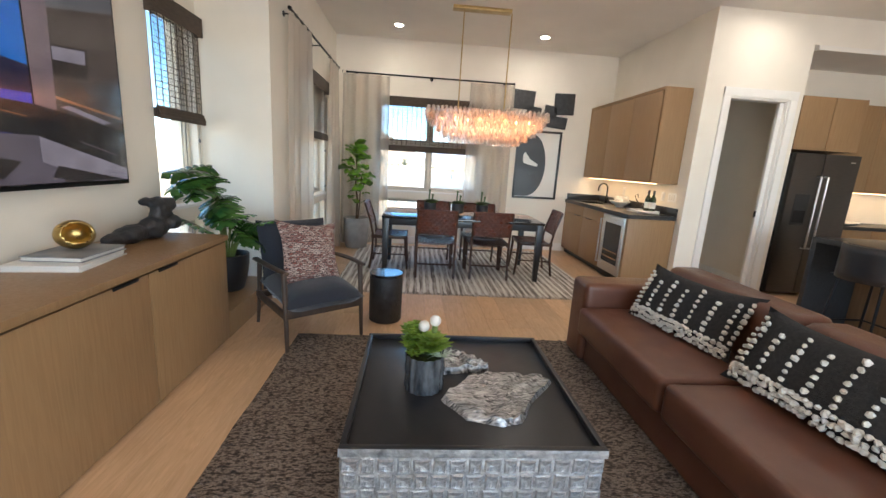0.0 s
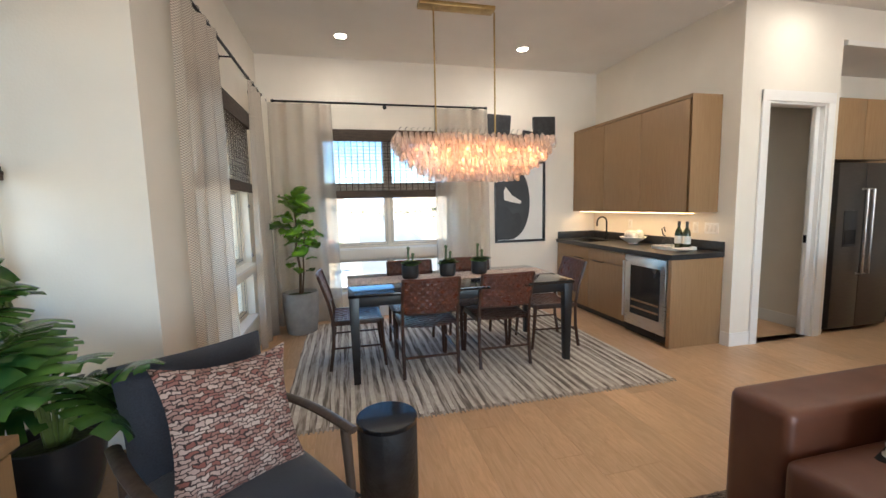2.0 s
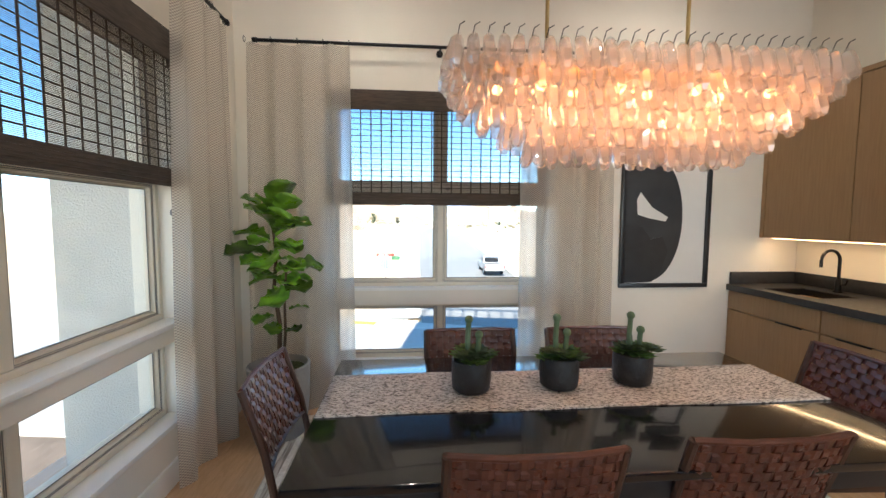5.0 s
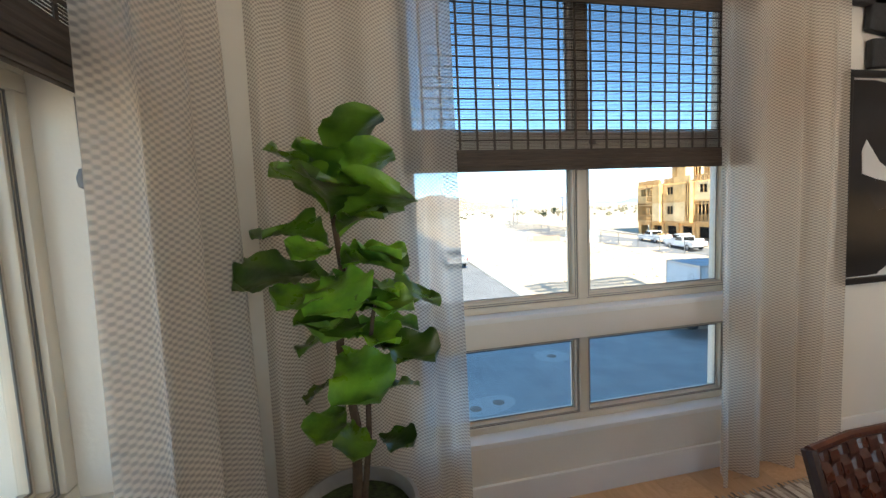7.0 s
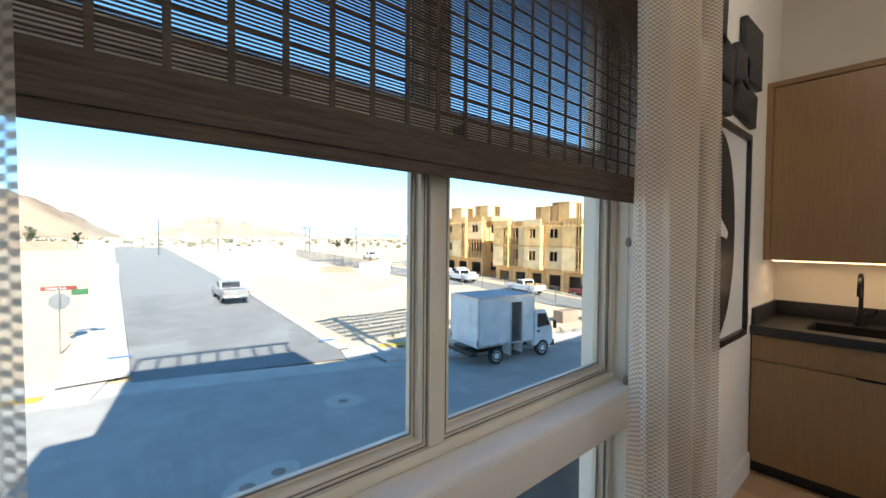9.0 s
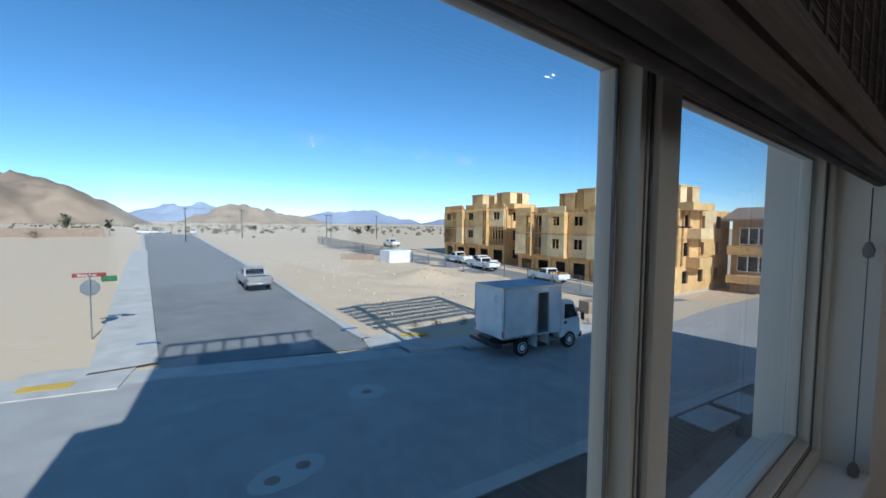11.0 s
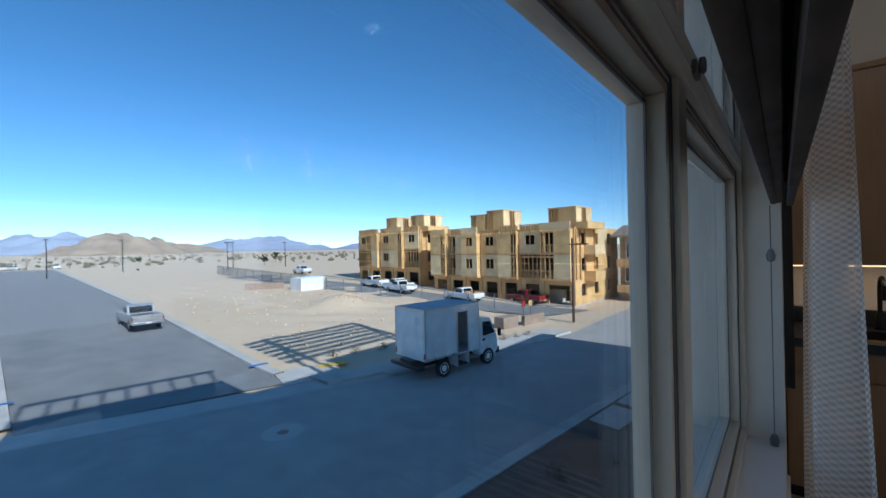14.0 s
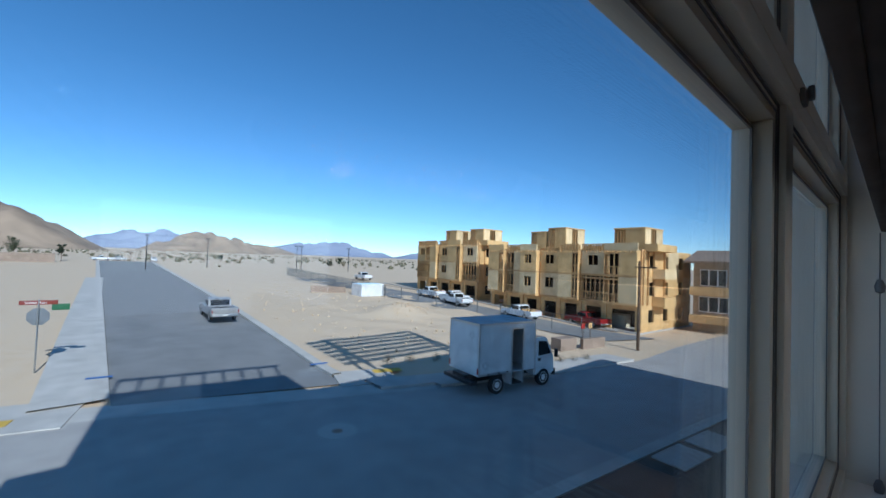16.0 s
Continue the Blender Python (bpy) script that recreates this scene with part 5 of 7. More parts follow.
# fiddle-leaf fig
fg = thing("fiddle_leaf_fig", "tall fiddle-leaf fig in a round grey concrete planter", "potted plant", (-0.17, 6.76, 0))
part("pot", lathe(B(), [(0, 0), (0.155, 0), (0.17, 0.015), (0.195, 0.25), (0.2, 0.48), (0.185, 0.485), (0.175, 0.44), (0, 0.43)], 40), CONCR, fg, "tapered concrete planter")
part("soil", lathe(B(), [(0.174, 0.44), (0.09, 0.455), (0, 0.46)], 24), SOIL, fg)
trunk = [(0.0, 0, 0.44), (0.015, -0.01, 0.75), (-0.02, 0.0, 1.0), (0.005, -0.02, 1.22), (-0.02, -0.02, 1.47)]
part("trunk", tube(B(), trunk, 0.017, 8, 0.008), BARK, fg)
part("trunk", tube(B(), [(0.02, 0.02, 0.44), (0.05, -0.01, 0.7), (0.06, -0.05, 0.95), (0.09, -0.09, 1.15)], 0.011, 8, 0.006), BARK, fg)
lvs = [leaf_fig(0.25, 0.22), leaf_fig(0.21, 0.185), leaf_fig(0.28, 0.25)]
rr = random.Random(8)
for k in range(33):
    h = (0.72 + 0.045 * k) if k < 5 else 0.99 + 0.48 * ((k - 5) / 27)
    az = -0.6 + k * 2.4 + rr.uniform(-0.35, 0.35)
    x, y = math.cos(az), math.sin(az)
    if y > 0.45:
        y = -y * 0.7
    if x < -0.8:
        x = -x * 0.6
    up = -0.1 + 1.5 * max(0.0, (h - 1.2) / 0.35) ** 1.5 + rr.uniform(-0.2, 0.3)
    y = max(y, -0.75)
    t = min(1.0, (h - 0.44) / 1.03)
    p = Vector((-0.02 * t, -0.02 * t, h))
    if k % 3 == 0 and h < 1.16:
        p = Vector((0.07, -0.06, h))
    sc_ = rr.uniform(0.74, 1.0) * (0.66 if k < 5 else 1.0)
    piece("leaf", lvs[k % 3], fg, aim(p + Vector((x, y, up)).normalized() * 0.02, (x, y, up), rr.uniform(-0.45, 0.45)) @ Matrix.Diagonal((sc_, sc_, sc_, 1)))

# ---- wall art ----
fa = thing("framed_art", "tall abstract print of dark rounded forms in a black frame", "picture", (2.80, 7.2, 0.905))
W2, H2 = 0.382, 1.135
for nm, a in (("frame", (-W2, W2, -0.032, -0.002, 0, 0.035)), ("frame", (-W2, W2, -0.032, -0.002, H2 - 0.035, H2)), ("frame", (-W2, -W2 + 0.035, -0.032, -0.002, 0.035, H2 - 0.035)), ("frame", (W2 - 0.035, W2, -0.032, -0.002, 0.035, H2 - 0.035))):
    part(nm, box(B(), *a, 0.003), BLACKP, fa)
part("print", box(B(), -W2 + 0.035, W2 - 0.035, -0.012, -0.004, 0.035, H2 - 0.035), ARTW, fa, "white paper ground", smooth=False)
pts = [(-0.345, 0.04), (-0.345, 1.09)]
pts += [(-0.2 + 0.34 * math.sin(t) ** 0.8 * 1.02, 0.565 + 0.525 * math.cos(t)) for t in [0.05 + 3.04 * i / 22 for i in range(23)]]
part("dark_form", prism(B(), pts, -0.0145, -0.0122, "y"), ARTG, fa, "charcoal rounded form", smooth=False)
part("pale_form", prism(B(), [(-0.25, 0.72), (-0.22, 0.78), (-0.12, 0.66), (0.02, 0.58), (0.0, 0.545), (-0.14, 0.57), (-0.24, 0.6)], -0.0172, -0.0148, "y"), ARTW, fa, "pale brush shape", smooth=False)
part("black_form", prism(B(), [(-0.345, 0.04), (-0.345, 0.52), (-0.2, 0.5), (-0.12, 0.4), (-0.02, 0.42), (0.03, 0.3), (-0.02, 0.14), (-0.1, 0.045)], -0.0172, -0.0148, "y"), BLACKP, fa, "black lower form", smooth=False)


def tile_art(cx, cz, w, h, rot, label):
    bm = box(B(), -w / 2, w / 2, -0.04, -0.002, -h / 2, h / 2, 0.012, 3)
    for vv in bm.verts:
        vv.co.x += 0.07 * vv.co.z * math.sin(rot * 3)
    bm.transform(Matrix.Translation((cx, 7.2, cz)) @ Matrix.Rotation(radians(rot), 4, "Y"))
    solid("wall_tile", bm, IRON, label, "wall art", group="black wall tiles", smooth=True)


for cx, cz, w, h, r in ((2.47, 2.515, 0.36, 0.30, 3), (2.66, 2.32, 0.24, 0.19, 8), (3.16, 2.485, 0.34, 0.34, -2), (2.945, 2.35, 0.22, 0.2, 8), (3.05, 2.19, 0.36, 0.19, 5), (2.66, 2.13, 0.2, 0.15, -4)):
    tile_art(cx, cz, w, h, r, "rough black ceramic wall tile hung in a cluster")

# ---- bar ----
FX = 3.392
bb = thing("base_cabinet", "oak bar base cabinet with drawers and doors", "cabinet", (3.7, 6.1, 0))
part("body", box(B(), -0.285, 0.298, -0.395, 1.098, 0.09, 0.876), OAKC, bb)
part("toe_kick", box(B(), -0.235, 0.298, -0.395, 1.098, 0, 0.09), BLACKP, bb)
for y0, y1 in ((-0.39, 0.312), (0.318, 1.09)):
    d = part("drawer", box(B(), -0.307, -0.287, y0, y1, 0.722, 0.872, 0.002), OAKC, bb)
    d2 = part("door", box(B(), -0.307, -0.287, y0, y1, 0.092, 0.716, 0.002), OAKC, bb)
    yc = y0 + 0.12 if y0 > 0 else y1 - 0.3
    part("handle", box(B(), -0.313, -0.29, yc, yc + 0.2, 0.711, 0.7195, 0.001), BLACK, d2, "slim black edge pull")
ep = thing("end_panel", "oak end panel closing the bar cabinets", "panel", (3.7, 5.08, 0))
part("panel", box(B(), -0.307, 0.298, -0.04, 0.01, 0, 0.876, 0.002), OAKC, ep)
wc = thing("wine_cooler", "stainless under-counter wine cooler with a dark glass door", "wine cooler", (3.7, 5.395, 0))
part("cabinet", box(B(), -0.27, 0.298, -0.3, 0.3, 0.02, 0.87), BLACKP, wc)
door = part("door", B_ := box(B(), -0.318, -0.275, -0.295, 0.295, 0.105, 0.865, 0.004), STEEL, wc, "brushed steel door")
part("glass", box(B(), -0.322, -0.3185, -0.225, 0.2, 0.235, 0.765, 0.001), pm("dark_glass", (0.012, 0.012, 0.014), 0.05, col2=(0.02, 0.02, 0.022), scale=4), door, "dark glass", smooth=False)
for z in (0.3, 0.38):
    part("shelf", box(B(), -0.3235, -0.322, -0.215, 0.19, z, z + 0.02), OAKC, door, "faint wooden shelf front")
part("handle", tube(B(), [(-0.318, 0.262, 0.19), (-0.362, 0.262, 0.19), (-0.362, 0.262, 0.80), (-0.318, 0.262, 0.80)], 0.011, 10), STEEL, door, "steel bar handle")
part("grille", box(B(), -0.3, -0.27, -0.295, 0.295, 0.02, 0.1, 0.003), BLACK, wc)
part("badge", box(B(), -0.3195, -0.318, 0.0, 0.1, 0.15, 0.165), STEEL, door)
ct2 = thing("bar_countertop", "honed black stone countertop with a low upstand", "countertop", (3.7, 6.12, 0))
SX0, SX1, SY0, SY1 = -0.21, 0.12, 0.42, 0.84
bm = B()
for a in ((-0.325, SX0, -1.09, 1.078), (SX1, 0.298, -1.09, 1.078), (SX0, SX1, -1.09, SY0), (SX0, SX1, SY1, 1.078)):
    box(bm, a[0], a[1], a[2], a[3], 0.878, 0.928)
part("slab", bm, STONE, ct2, smooth=False)
part("upstand", box(B(), 0.278, 0.298, -1.09, 1.06, 0.929, 1.03, 0.002), STONE, ct2)
part("upstand", box(B(), -0.3, 0.298, 1.061, 1.078, 0.929, 1.03, 0.002), STONE, ct2)
bm = B()
for a in ((SX0, SX1, SY0, SY1, 0.76, 0.77), (SX0, SX0 + 0.01, SY0, SY1, 0.77, 0.925), (SX1 - 0.01, SX1, SY0, SY1, 0.77, 0.925), (SX0, SX1, SY0, SY0 + 0.01, 0.77, 0.925), (SX0, SX1, SY1 - 0.01, SY1, 0.77, 0.925)):
    box(bm, *a)
part("sink", bm, BLACK, ct2, "black undermount sink bowl", smooth=False)
fc = thing("faucet", "matte black gooseneck bar faucet", "faucet", (3.90, 6.76, 0.928))
part("stem", lathe(B(), [(0, 0), (0.028, 0), (0.028, 0.01), (0.02, 0.014), (0.019, 0.09), (0.013, 0.1)], 20), BLACK, fc)
arc = [(0, 0, 0.09), (0, 0, 0.24)] + [(-0.075 + 0.075 * math.cos(t), 0, 0.24 + 0.075 * math.sin(t)) for t in [math.pi * i / 10 for i in range(1, 11)]] + [(-0.15, 0, 0.19)]
part("spout", tube(B(), arc, 0.011, 12), BLACK, fc)
part("lever", tube(B(), [(0, -0.018, 0.06), (0, -0.05, 0.065), (-0.01, -0.075, 0.105)], 0.007, 8), BLACK, fc)

uc = thing("wall_cabinet", "flush oak wall cabinets over the bar", "cabinet", (3.825, 6.165, 1.32))
part("carcass", box(B(), -0.152, 0.173, -1.03, 1.033, 0.0, 1.135), OAKC, uc)
part("top_panel", box(B(), -0.178, 0.173, -1.033, 1.033, 1.1055, 1.138, 0.001), OAKC, uc)
for nm, a in (("end_panel", (-0.178, 0.173, -1.034, -1.0305, 0.0, 1.105)), ("frame_side", (-0.178, -0.154, 1.0, 1.033, 0, 1.105))):
    part(nm, box(B(), *a), OAKC, uc)
for k in range(3):
    y0 = -1.0 + k * 0.667
    part("door", box(B(), -0.172, -0.154, y0 + 0.002, y0 + 0.664, 0.004, 1.1, 0.002), OAKC, uc)
part("led_bar", box(B(), -0.09, -0.07, -0.99, 1.0, -0.01, -0.001), LED, uc, "warm LED strip under the cabinet", smooth=False)
area("bar_led_lamp", (3.75, 6.16, 1.302), (3.80, 6.16, 0.9), 1.9, 0.02, 1.3, (1, 0.66, 0.33)).data.shape = "RECTANGLE"
bpy.data.objects["bar_led_lamp"].matrix_world = pose(3.75, 6.16, 1.302, 0, 0, 90)

bw = thing("bowl", "white footed bowl filled with pale woven balls", "bowl", (3.80, 6.10, 0.928))
part("dish", lathe(B(), [(0, 0), (0.055, 0), (0.06, 0.02), (0.12, 0.055), (0.155, 0.085), (0.15, 0.088), (0.11, 0.062), (0, 0.035)], 36), CERAM, bw)
for c in ((-0.05, -0.05, 0.105), (0.05, -0.04, 0.11), (0.0, 0.06, 0.105)):
    t = B()
    bmesh.ops.create_icosphere(t, subdivisions=3, radius=0.062, matrix=Matrix.Translation(c))
    for vv in t.verts:
        vv.co += vv.normal * 0.004 * math.sin(vv.co.z * 220)
    o = new("decor_ball", mesh("decor_ball", t, POMP, True))
    o.parent = bw
ty = thing("tray", "white rectangular serving tray on the black counter", "tray", (3.78, 5.44, 0.928), 4)
part("floor", box(B(), -0.13, 0.13, -0.17, 0.17, 0, 0.012, 0.003), CERAM, ty)
for a in ((-0.13, 0.13, -0.17, -0.16), (-0.13, 0.13, 0.16, 0.17), (-0.13, -0.12, -0.16, 0.16), (0.12, 0.13, -0.16, 0.16)):
    part("rim", box(B(), *a, 0.012, 0.035, 0.002), CERAM, ty)
for x, y in ((3.83, 5.43), (3.85, 5.345)):
    th = thing("wine_bottle", "dark green wine bottle with a pale label", "bottle", (x, y, 0.941), group="wine bottles on the tray")
    part("glass_body", lathe(B(), [(0, 0), (0.036, 0), (0.038, 0.01), (0.038, 0.16), (0.03, 0.19), (0.0145, 0.215), (0.0135, 0.28), (0, 0.28)], 24), BOTTLE, th)
    part("paper_label", lathe(B(), [(0.0385, 0.05), (0.0386, 0.13)], 24), PAPER, th, "plain pale label")
    part("capsule", lathe(B(), [(0.0148, 0.225), (0.0152, 0.283), (0, 0.284)], 16), BLACKP, th)
th = thing("carafe", "clear glass carafe with a loop handle", "carafe", (3.78, 5.53, 0.941))
part("vessel", lathe(B(), [(0, 0.002), (0.05, 0.002), (0.055, 0.02), (0.05, 0.07), (0.03, 0.1), (0.034, 0.125)], 24), CLEAR, th)
part("handle", tube(B(), [(-0.03, 0.0, 0.12), (-0.06, 0, 0.15), (-0.075, 0, 0.2), (-0.045, 0, 0.22), (-0.03, 0, 0.17)], 0.006, 8), BLACK, th)
nk = cushion(0.2, 0.14, 0.025, 10)
nk.transform(pose(3.70, 5.25, 0.945, 0, 6, 30))
solid("napkin", nk, CERAM, "folded white cloth napkin beside the tray", "napkin", smooth=True)


def plate(name, axis, c, a, z, n, label):
    """A wall switch plate with n rockers."""
    w = 0.07 + 0.046 * (n - 1)
    th = thing(name, label, "switch")
    if axis == "x":
        part("plate", box(B(), c - 0.006, c - 0.001, a - w / 2, a + w / 2, z - 0.057, z + 0.057, 0.002), TRIM, th)
        for k in range(n):
            y = a + (k - (n - 1) / 2) * 0.046
            part("rocker", box(B(), c - 0.009, c - 0.006, y - 0.016, y + 0.016, z - 0.033, z + 0.033, 0.002), CERAM, th)
    else:
        part("plate", box(B(), a - w / 2, a + w / 2, c - 0.006, c - 0.001, z - 0.057, z + 0.057, 0.002), TRIM, th)
        for k in range(n):
            x = a + (k - (n - 1) / 2) * 0.046
            part("rocker", box(B(), x - 0.016, x + 0.016, c - 0.009, c - 0.006, z - 0.033, z + 0.033, 0.002), CERAM, th)


plate("wall_switch", "x", 4.0, 5.385, 1.155, 1, "white single wall switch over the bar")
plate("wall_switch", "x", 4.0, 5.19, 1.155, 3, "white triple wall switch over the bar")
plate("wall_outlet", "x", 4.0, 6.40, 1.155, 1, "white wall outlet over the bar")
plate("wall_switch", "y", 6.9, 4.9, 1.16, 1, "white switch inside the pantry")

# ---- kitchen ----
fr = thing("refrigerator", "dark stainless side-by-side refrigerator with long bar handles", "refrigerator", (5.72, 4.95, 0))
part("cabinet", box(B(), -0.43, 0.43, 0.06, 0.74, 0.02, 1.78), BLACKP, fr)
d1 = part("freezer_door", box(B(), -0.425, -0.045, -0.01, 0.055, 0.05, 1.79, 0.008), DSTEEL, fr)
d2 = part("fridge_door", box(B(), -0.038, 0.425, -0.01, 0.055, 0.05, 1.79, 0.008), DSTEEL, fr)
part("dispenser", box(B(), -0.32, -0.13, -0.016, -0.01, 0.92, 1.3, 0.004), BLACKP, d1, "black water dispenser")
part("dispenser_recess", box(B(), -0.3, -0.15, -0.019, -0.016, 0.95, 1.1), BLACK, d1)
for x, d in ((-0.085, d1), (0.005, d2)):
    part("handle", tube(B(), [(x, -0.01, 0.63), (x, -0.06, 0.63), (x, -0.06, 1.52), (x, -0.01, 1.52)], 0.012, 10), STEEL, d, "long steel bar handle")
part("badge", box(B(), 0.3, 0.36, -0.012, -0.01, 1.7, 1.715), STEEL, d2)
oc = thing("overhead_cabinet", "oak cabinet above the refrigerator", "cabinet", (5.7, 5.0, 1.83))
part("carcass", box(B(), -0.42, 0.42, 0.02, 0.7, 0, 0.62), OAKC, oc)
for x0, x1 in ((-0.42, -0.003), (0.003, 0.42)):
    part("door", box(B(), x0, x1, 0.0, 0.018, 0.003, 0.617, 0.002), OAKC, oc)
kb = thing("kitchen_base_cabinet", "oak kitchen base cabinets along the wall", "cabinet", (7.6, 5.4, 0))
part("body", box(B(), -1.42, 1.58, -0.25, 0.3, 0.1, 0.87), OAKC, kb)
part("toe_kick", box(B(), -1.42, 1.58, -0.19, 0.3, 0, 0.1), BLACKP, kb)
for k in range(5):
    x0 = -1.415 + k * 0.598
    part("door", box(B(), x0, x0 + 0.592, -0.27, -0.252, 0.105, 0.7, 0.002), OAKC, kb)
    part("drawer", box(B(), x0, x0 + 0.592, -0.27, -0.252, 0.706, 0.866, 0.002), OAKC, kb)
kc = thing("kitchen_countertop", "dark stone kitchen countertop", "countertop", (7.6, 5.4, 0.872))
part("slab", box(B(), -1.42, 1.58, -0.29, 0.31, 0, 0.045, 0.003), STONE, kc)
ku = thing("kitchen_wall_cabinet", "oak kitchen wall cabinets with warm lighting below", "cabinet", (7.6, 5.5, 1.35))
part("carcass", box(B(), -1.42, 1.58, -0.12, 0.21, 0, 1.12), OAKC, ku)
for k in range(5):
    x0 = -1.415 + k * 0.598
    part("door", box(B(), x0, x0 + 0.592, -0.14, -0.122, 0.003, 1.117, 0.002), OAKC, ku)
part("led_bar", box(B(), -1.4, 1.5, 0.02, 0.04, -0.01, -0.001), LED, ku, "warm LED strip", smooth=False)
area("kitchen_led_lamp", (7.6, 5.5, 1.33), (7.6, 5.5, 0), 2.8, 0.02, 1.6, (1, 0.66, 0.33))
bt = cushion(0.4, 0.25, 0.05, 8)
bt.transform(pose(6.6, 5.35, 0.942, 0, 0, 20))
solid("towel", bt, CERAM, "folded white towel on the kitchen counter", "towel", smooth=True)
isl = thing("kitchen_island", "grey-brown kitchen island with a black stone top and end panel", "kitchen island", (5.6, 2.62, 0))
part("body", box(B(), -0.4, 0.55, -1.5, 1.245, 0, 0.87), OAKD, isl)
part("end_panel", box(B(), -0.92, 0.6, 1.25, 1.3, 0, 0.871, 0.003), STONE, isl, "black stone end panel")
part("top", box(B(), -0.92, 0.6, -1.55, 1.3, 0.872, 0.92, 0.003), STONE, isl)
bs = thing("bar_stool", "black leather bar stool with thin iron legs", "stool", (4.72, 3.3, 0), -90, group="stools at the island")
s_ = cushion(0.44, 0.44, 0.08, 10)
s_.transform(Matrix.Translation((0, 0, 0.66)))
part("seat", s_, BLACKP, bs)
b_ = B()


def bk_fn(u, v):
    a = math.pi * (0.12 + 0.76 * u)
    return (0.24 * math.cos(a), -0.02 - 0.24 * math.sin(a), 0.64 + 0.3 * v)


grid(b_, 16, 5, bk_fn)
o = part("backrest", b_, BLACKP, bs)
o.modifiers.new("thick", "SOLIDIFY").thickness = 0.03
for sx in (-1, 1):
    for sy in (-1, 1):
        part("leg", tube(B(), [(sx * 0.17, sy * 0.17, 0.64), (sx * 0.22, sy * 0.22, 0)], 0.011, 8), BLACK, bs)
for a, b in (((-0.2, -0.2), (0.2, -0.2)), ((-0.2, 0.2), (0.2, 0.2)), ((-0.2, -0.2), (-0.2, 0.2)), ((0.2, -0.2), (0.2, 0.2))):
    part("footrest", tube(B(), [(a[0], a[1], 0.22), (b[0], b[1], 0.22)], 0.008, 8), BLACK, bs)
copy_thing(bs, pose(4.72, 2.6, 0, 0, 0, -90))

# ---- outside: ground ----
SAND = pm("desert_sand", (0.69, 0.54, 0.37), 0.95, col2=(0.50, 0.375, 0.24), scale=1.3, detail=12, big=0.14, bump=0.9, bscale=5)
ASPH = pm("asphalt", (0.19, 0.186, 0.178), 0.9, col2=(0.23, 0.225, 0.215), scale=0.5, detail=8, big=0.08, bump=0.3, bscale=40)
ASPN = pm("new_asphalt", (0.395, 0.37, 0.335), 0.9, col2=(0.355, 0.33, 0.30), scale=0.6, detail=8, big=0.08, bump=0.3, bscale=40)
CONC = pm("pavement_concrete", (0.52, 0.485, 0.43), 0.9, col2=(0.43, 0.40, 0.355), scale=1.2, detail=8, big=0.08, bump=0.2, bscale=30)
DIRT = pm("planting_soil", (0.17, 0.12, 0.085), 0.95, col2=(0.12, 0.085, 0.06), scale=3, detail=8, bump=0.8, bscale=30)
STUCCO = pm("stucco", (0.55, 0.53, 0.48), 0.95, col2=(0.5, 0.48, 0.44), scale=6, bump=0.7, bscale=90)
OSB = pm("sheathing_board", (0.74, 0.48, 0.20), 0.85, col2=(0.60, 0.37, 0.14), scale=1.2, detail=8, rand=0.12)
PLY = pm("pale_plywood", (0.80, 0.60, 0.33), 0.85, col2=(0.68, 0.49, 0.25), scale=1.2, detail=8, rand=0.1)
LUMB = pm("framing_lumber", (0.68, 0.42, 0.17), 0.8, col2=(0.50, 0.29, 0.11), scale=2, rand=0.12)
# near-black colour that paints the shade inside the framed houses
DARK = pm("painted_interior_shade", (0.05, 0.042, 0.035), 0.95, scale=2)
CARW = pm("white_car_paint", (0.82, 0.81, 0.78), 0.25, col2=(0.68, 0.68, 0.67), scale=3, coat=0.6)
CARS = pm("silver_car_paint", (0.42, 0.41, 0.39), 0.3, metal=0.5, col2=(0.38, 0.37, 0.35), scale=3, coat=0.5)
CARR = pm("red_car_paint", (0.30, 0.02, 0.02), 0.28, col2=(0.24, 0.015, 0.015), scale=3, coat=0.6)
TYRE = pm("tyre_rubber", (0.02, 0.02, 0.021), 0.85, scale=12)
CARG = pm("car_glass", (0.012, 0.014, 0.016), 0.06, scale=3)
REDL = pm("tail_lamp", (0.35, 0.012, 0.01), 0.2, scale=5)
YEL = pm("yellow_tactile", (0.65, 0.42, 0.06), 0.8, scale=20)
BLUEP = pm("blue_paint", (0.06, 0.16, 0.42), 0.7, scale=20)
WALLB = pm("block_wall", (0.33, 0.245, 0.18), 0.9, col2=(0.27, 0.2, 0.145), scale=3, detail=6, bump=0.4, bscale=30)
ROCKN = pm("brown_rock", (0.42, 0.31, 0.21), 0.95, col2=(0.20, 0.145, 0.10), scale=0.035, detail=12, big=0.15, distort=1.0)
# far rock with the blue of distance haze put into its colour
ROCKHAZE = pm("haze_tinted_rock", (0.30, 0.33, 0.41), 0.95, col2=(0.23, 0.26, 0.34), scale=0.004, detail=10, big=0.1)
BUSH = pm("desert_shrub", (0.15, 0.13, 0.07), 0.9, col2=(0.09, 0.08, 0.045), scale=5, rand=0.3)
TWIG = pm("bare_twig", (0.22, 0.15, 0.10), 0.9, scale=5)


def rise(y):
    """How far the land has climbed above street level."""
    if y < 27:
        return 0.0
    if y < 45:
        return 0.058 * (y - 27)
    return min(1.044 + 0.034 * (y - 45), 3.42 + max(0.0, (y - 115)) * 0.004)


def land(x, y):
    return G + rise(y)


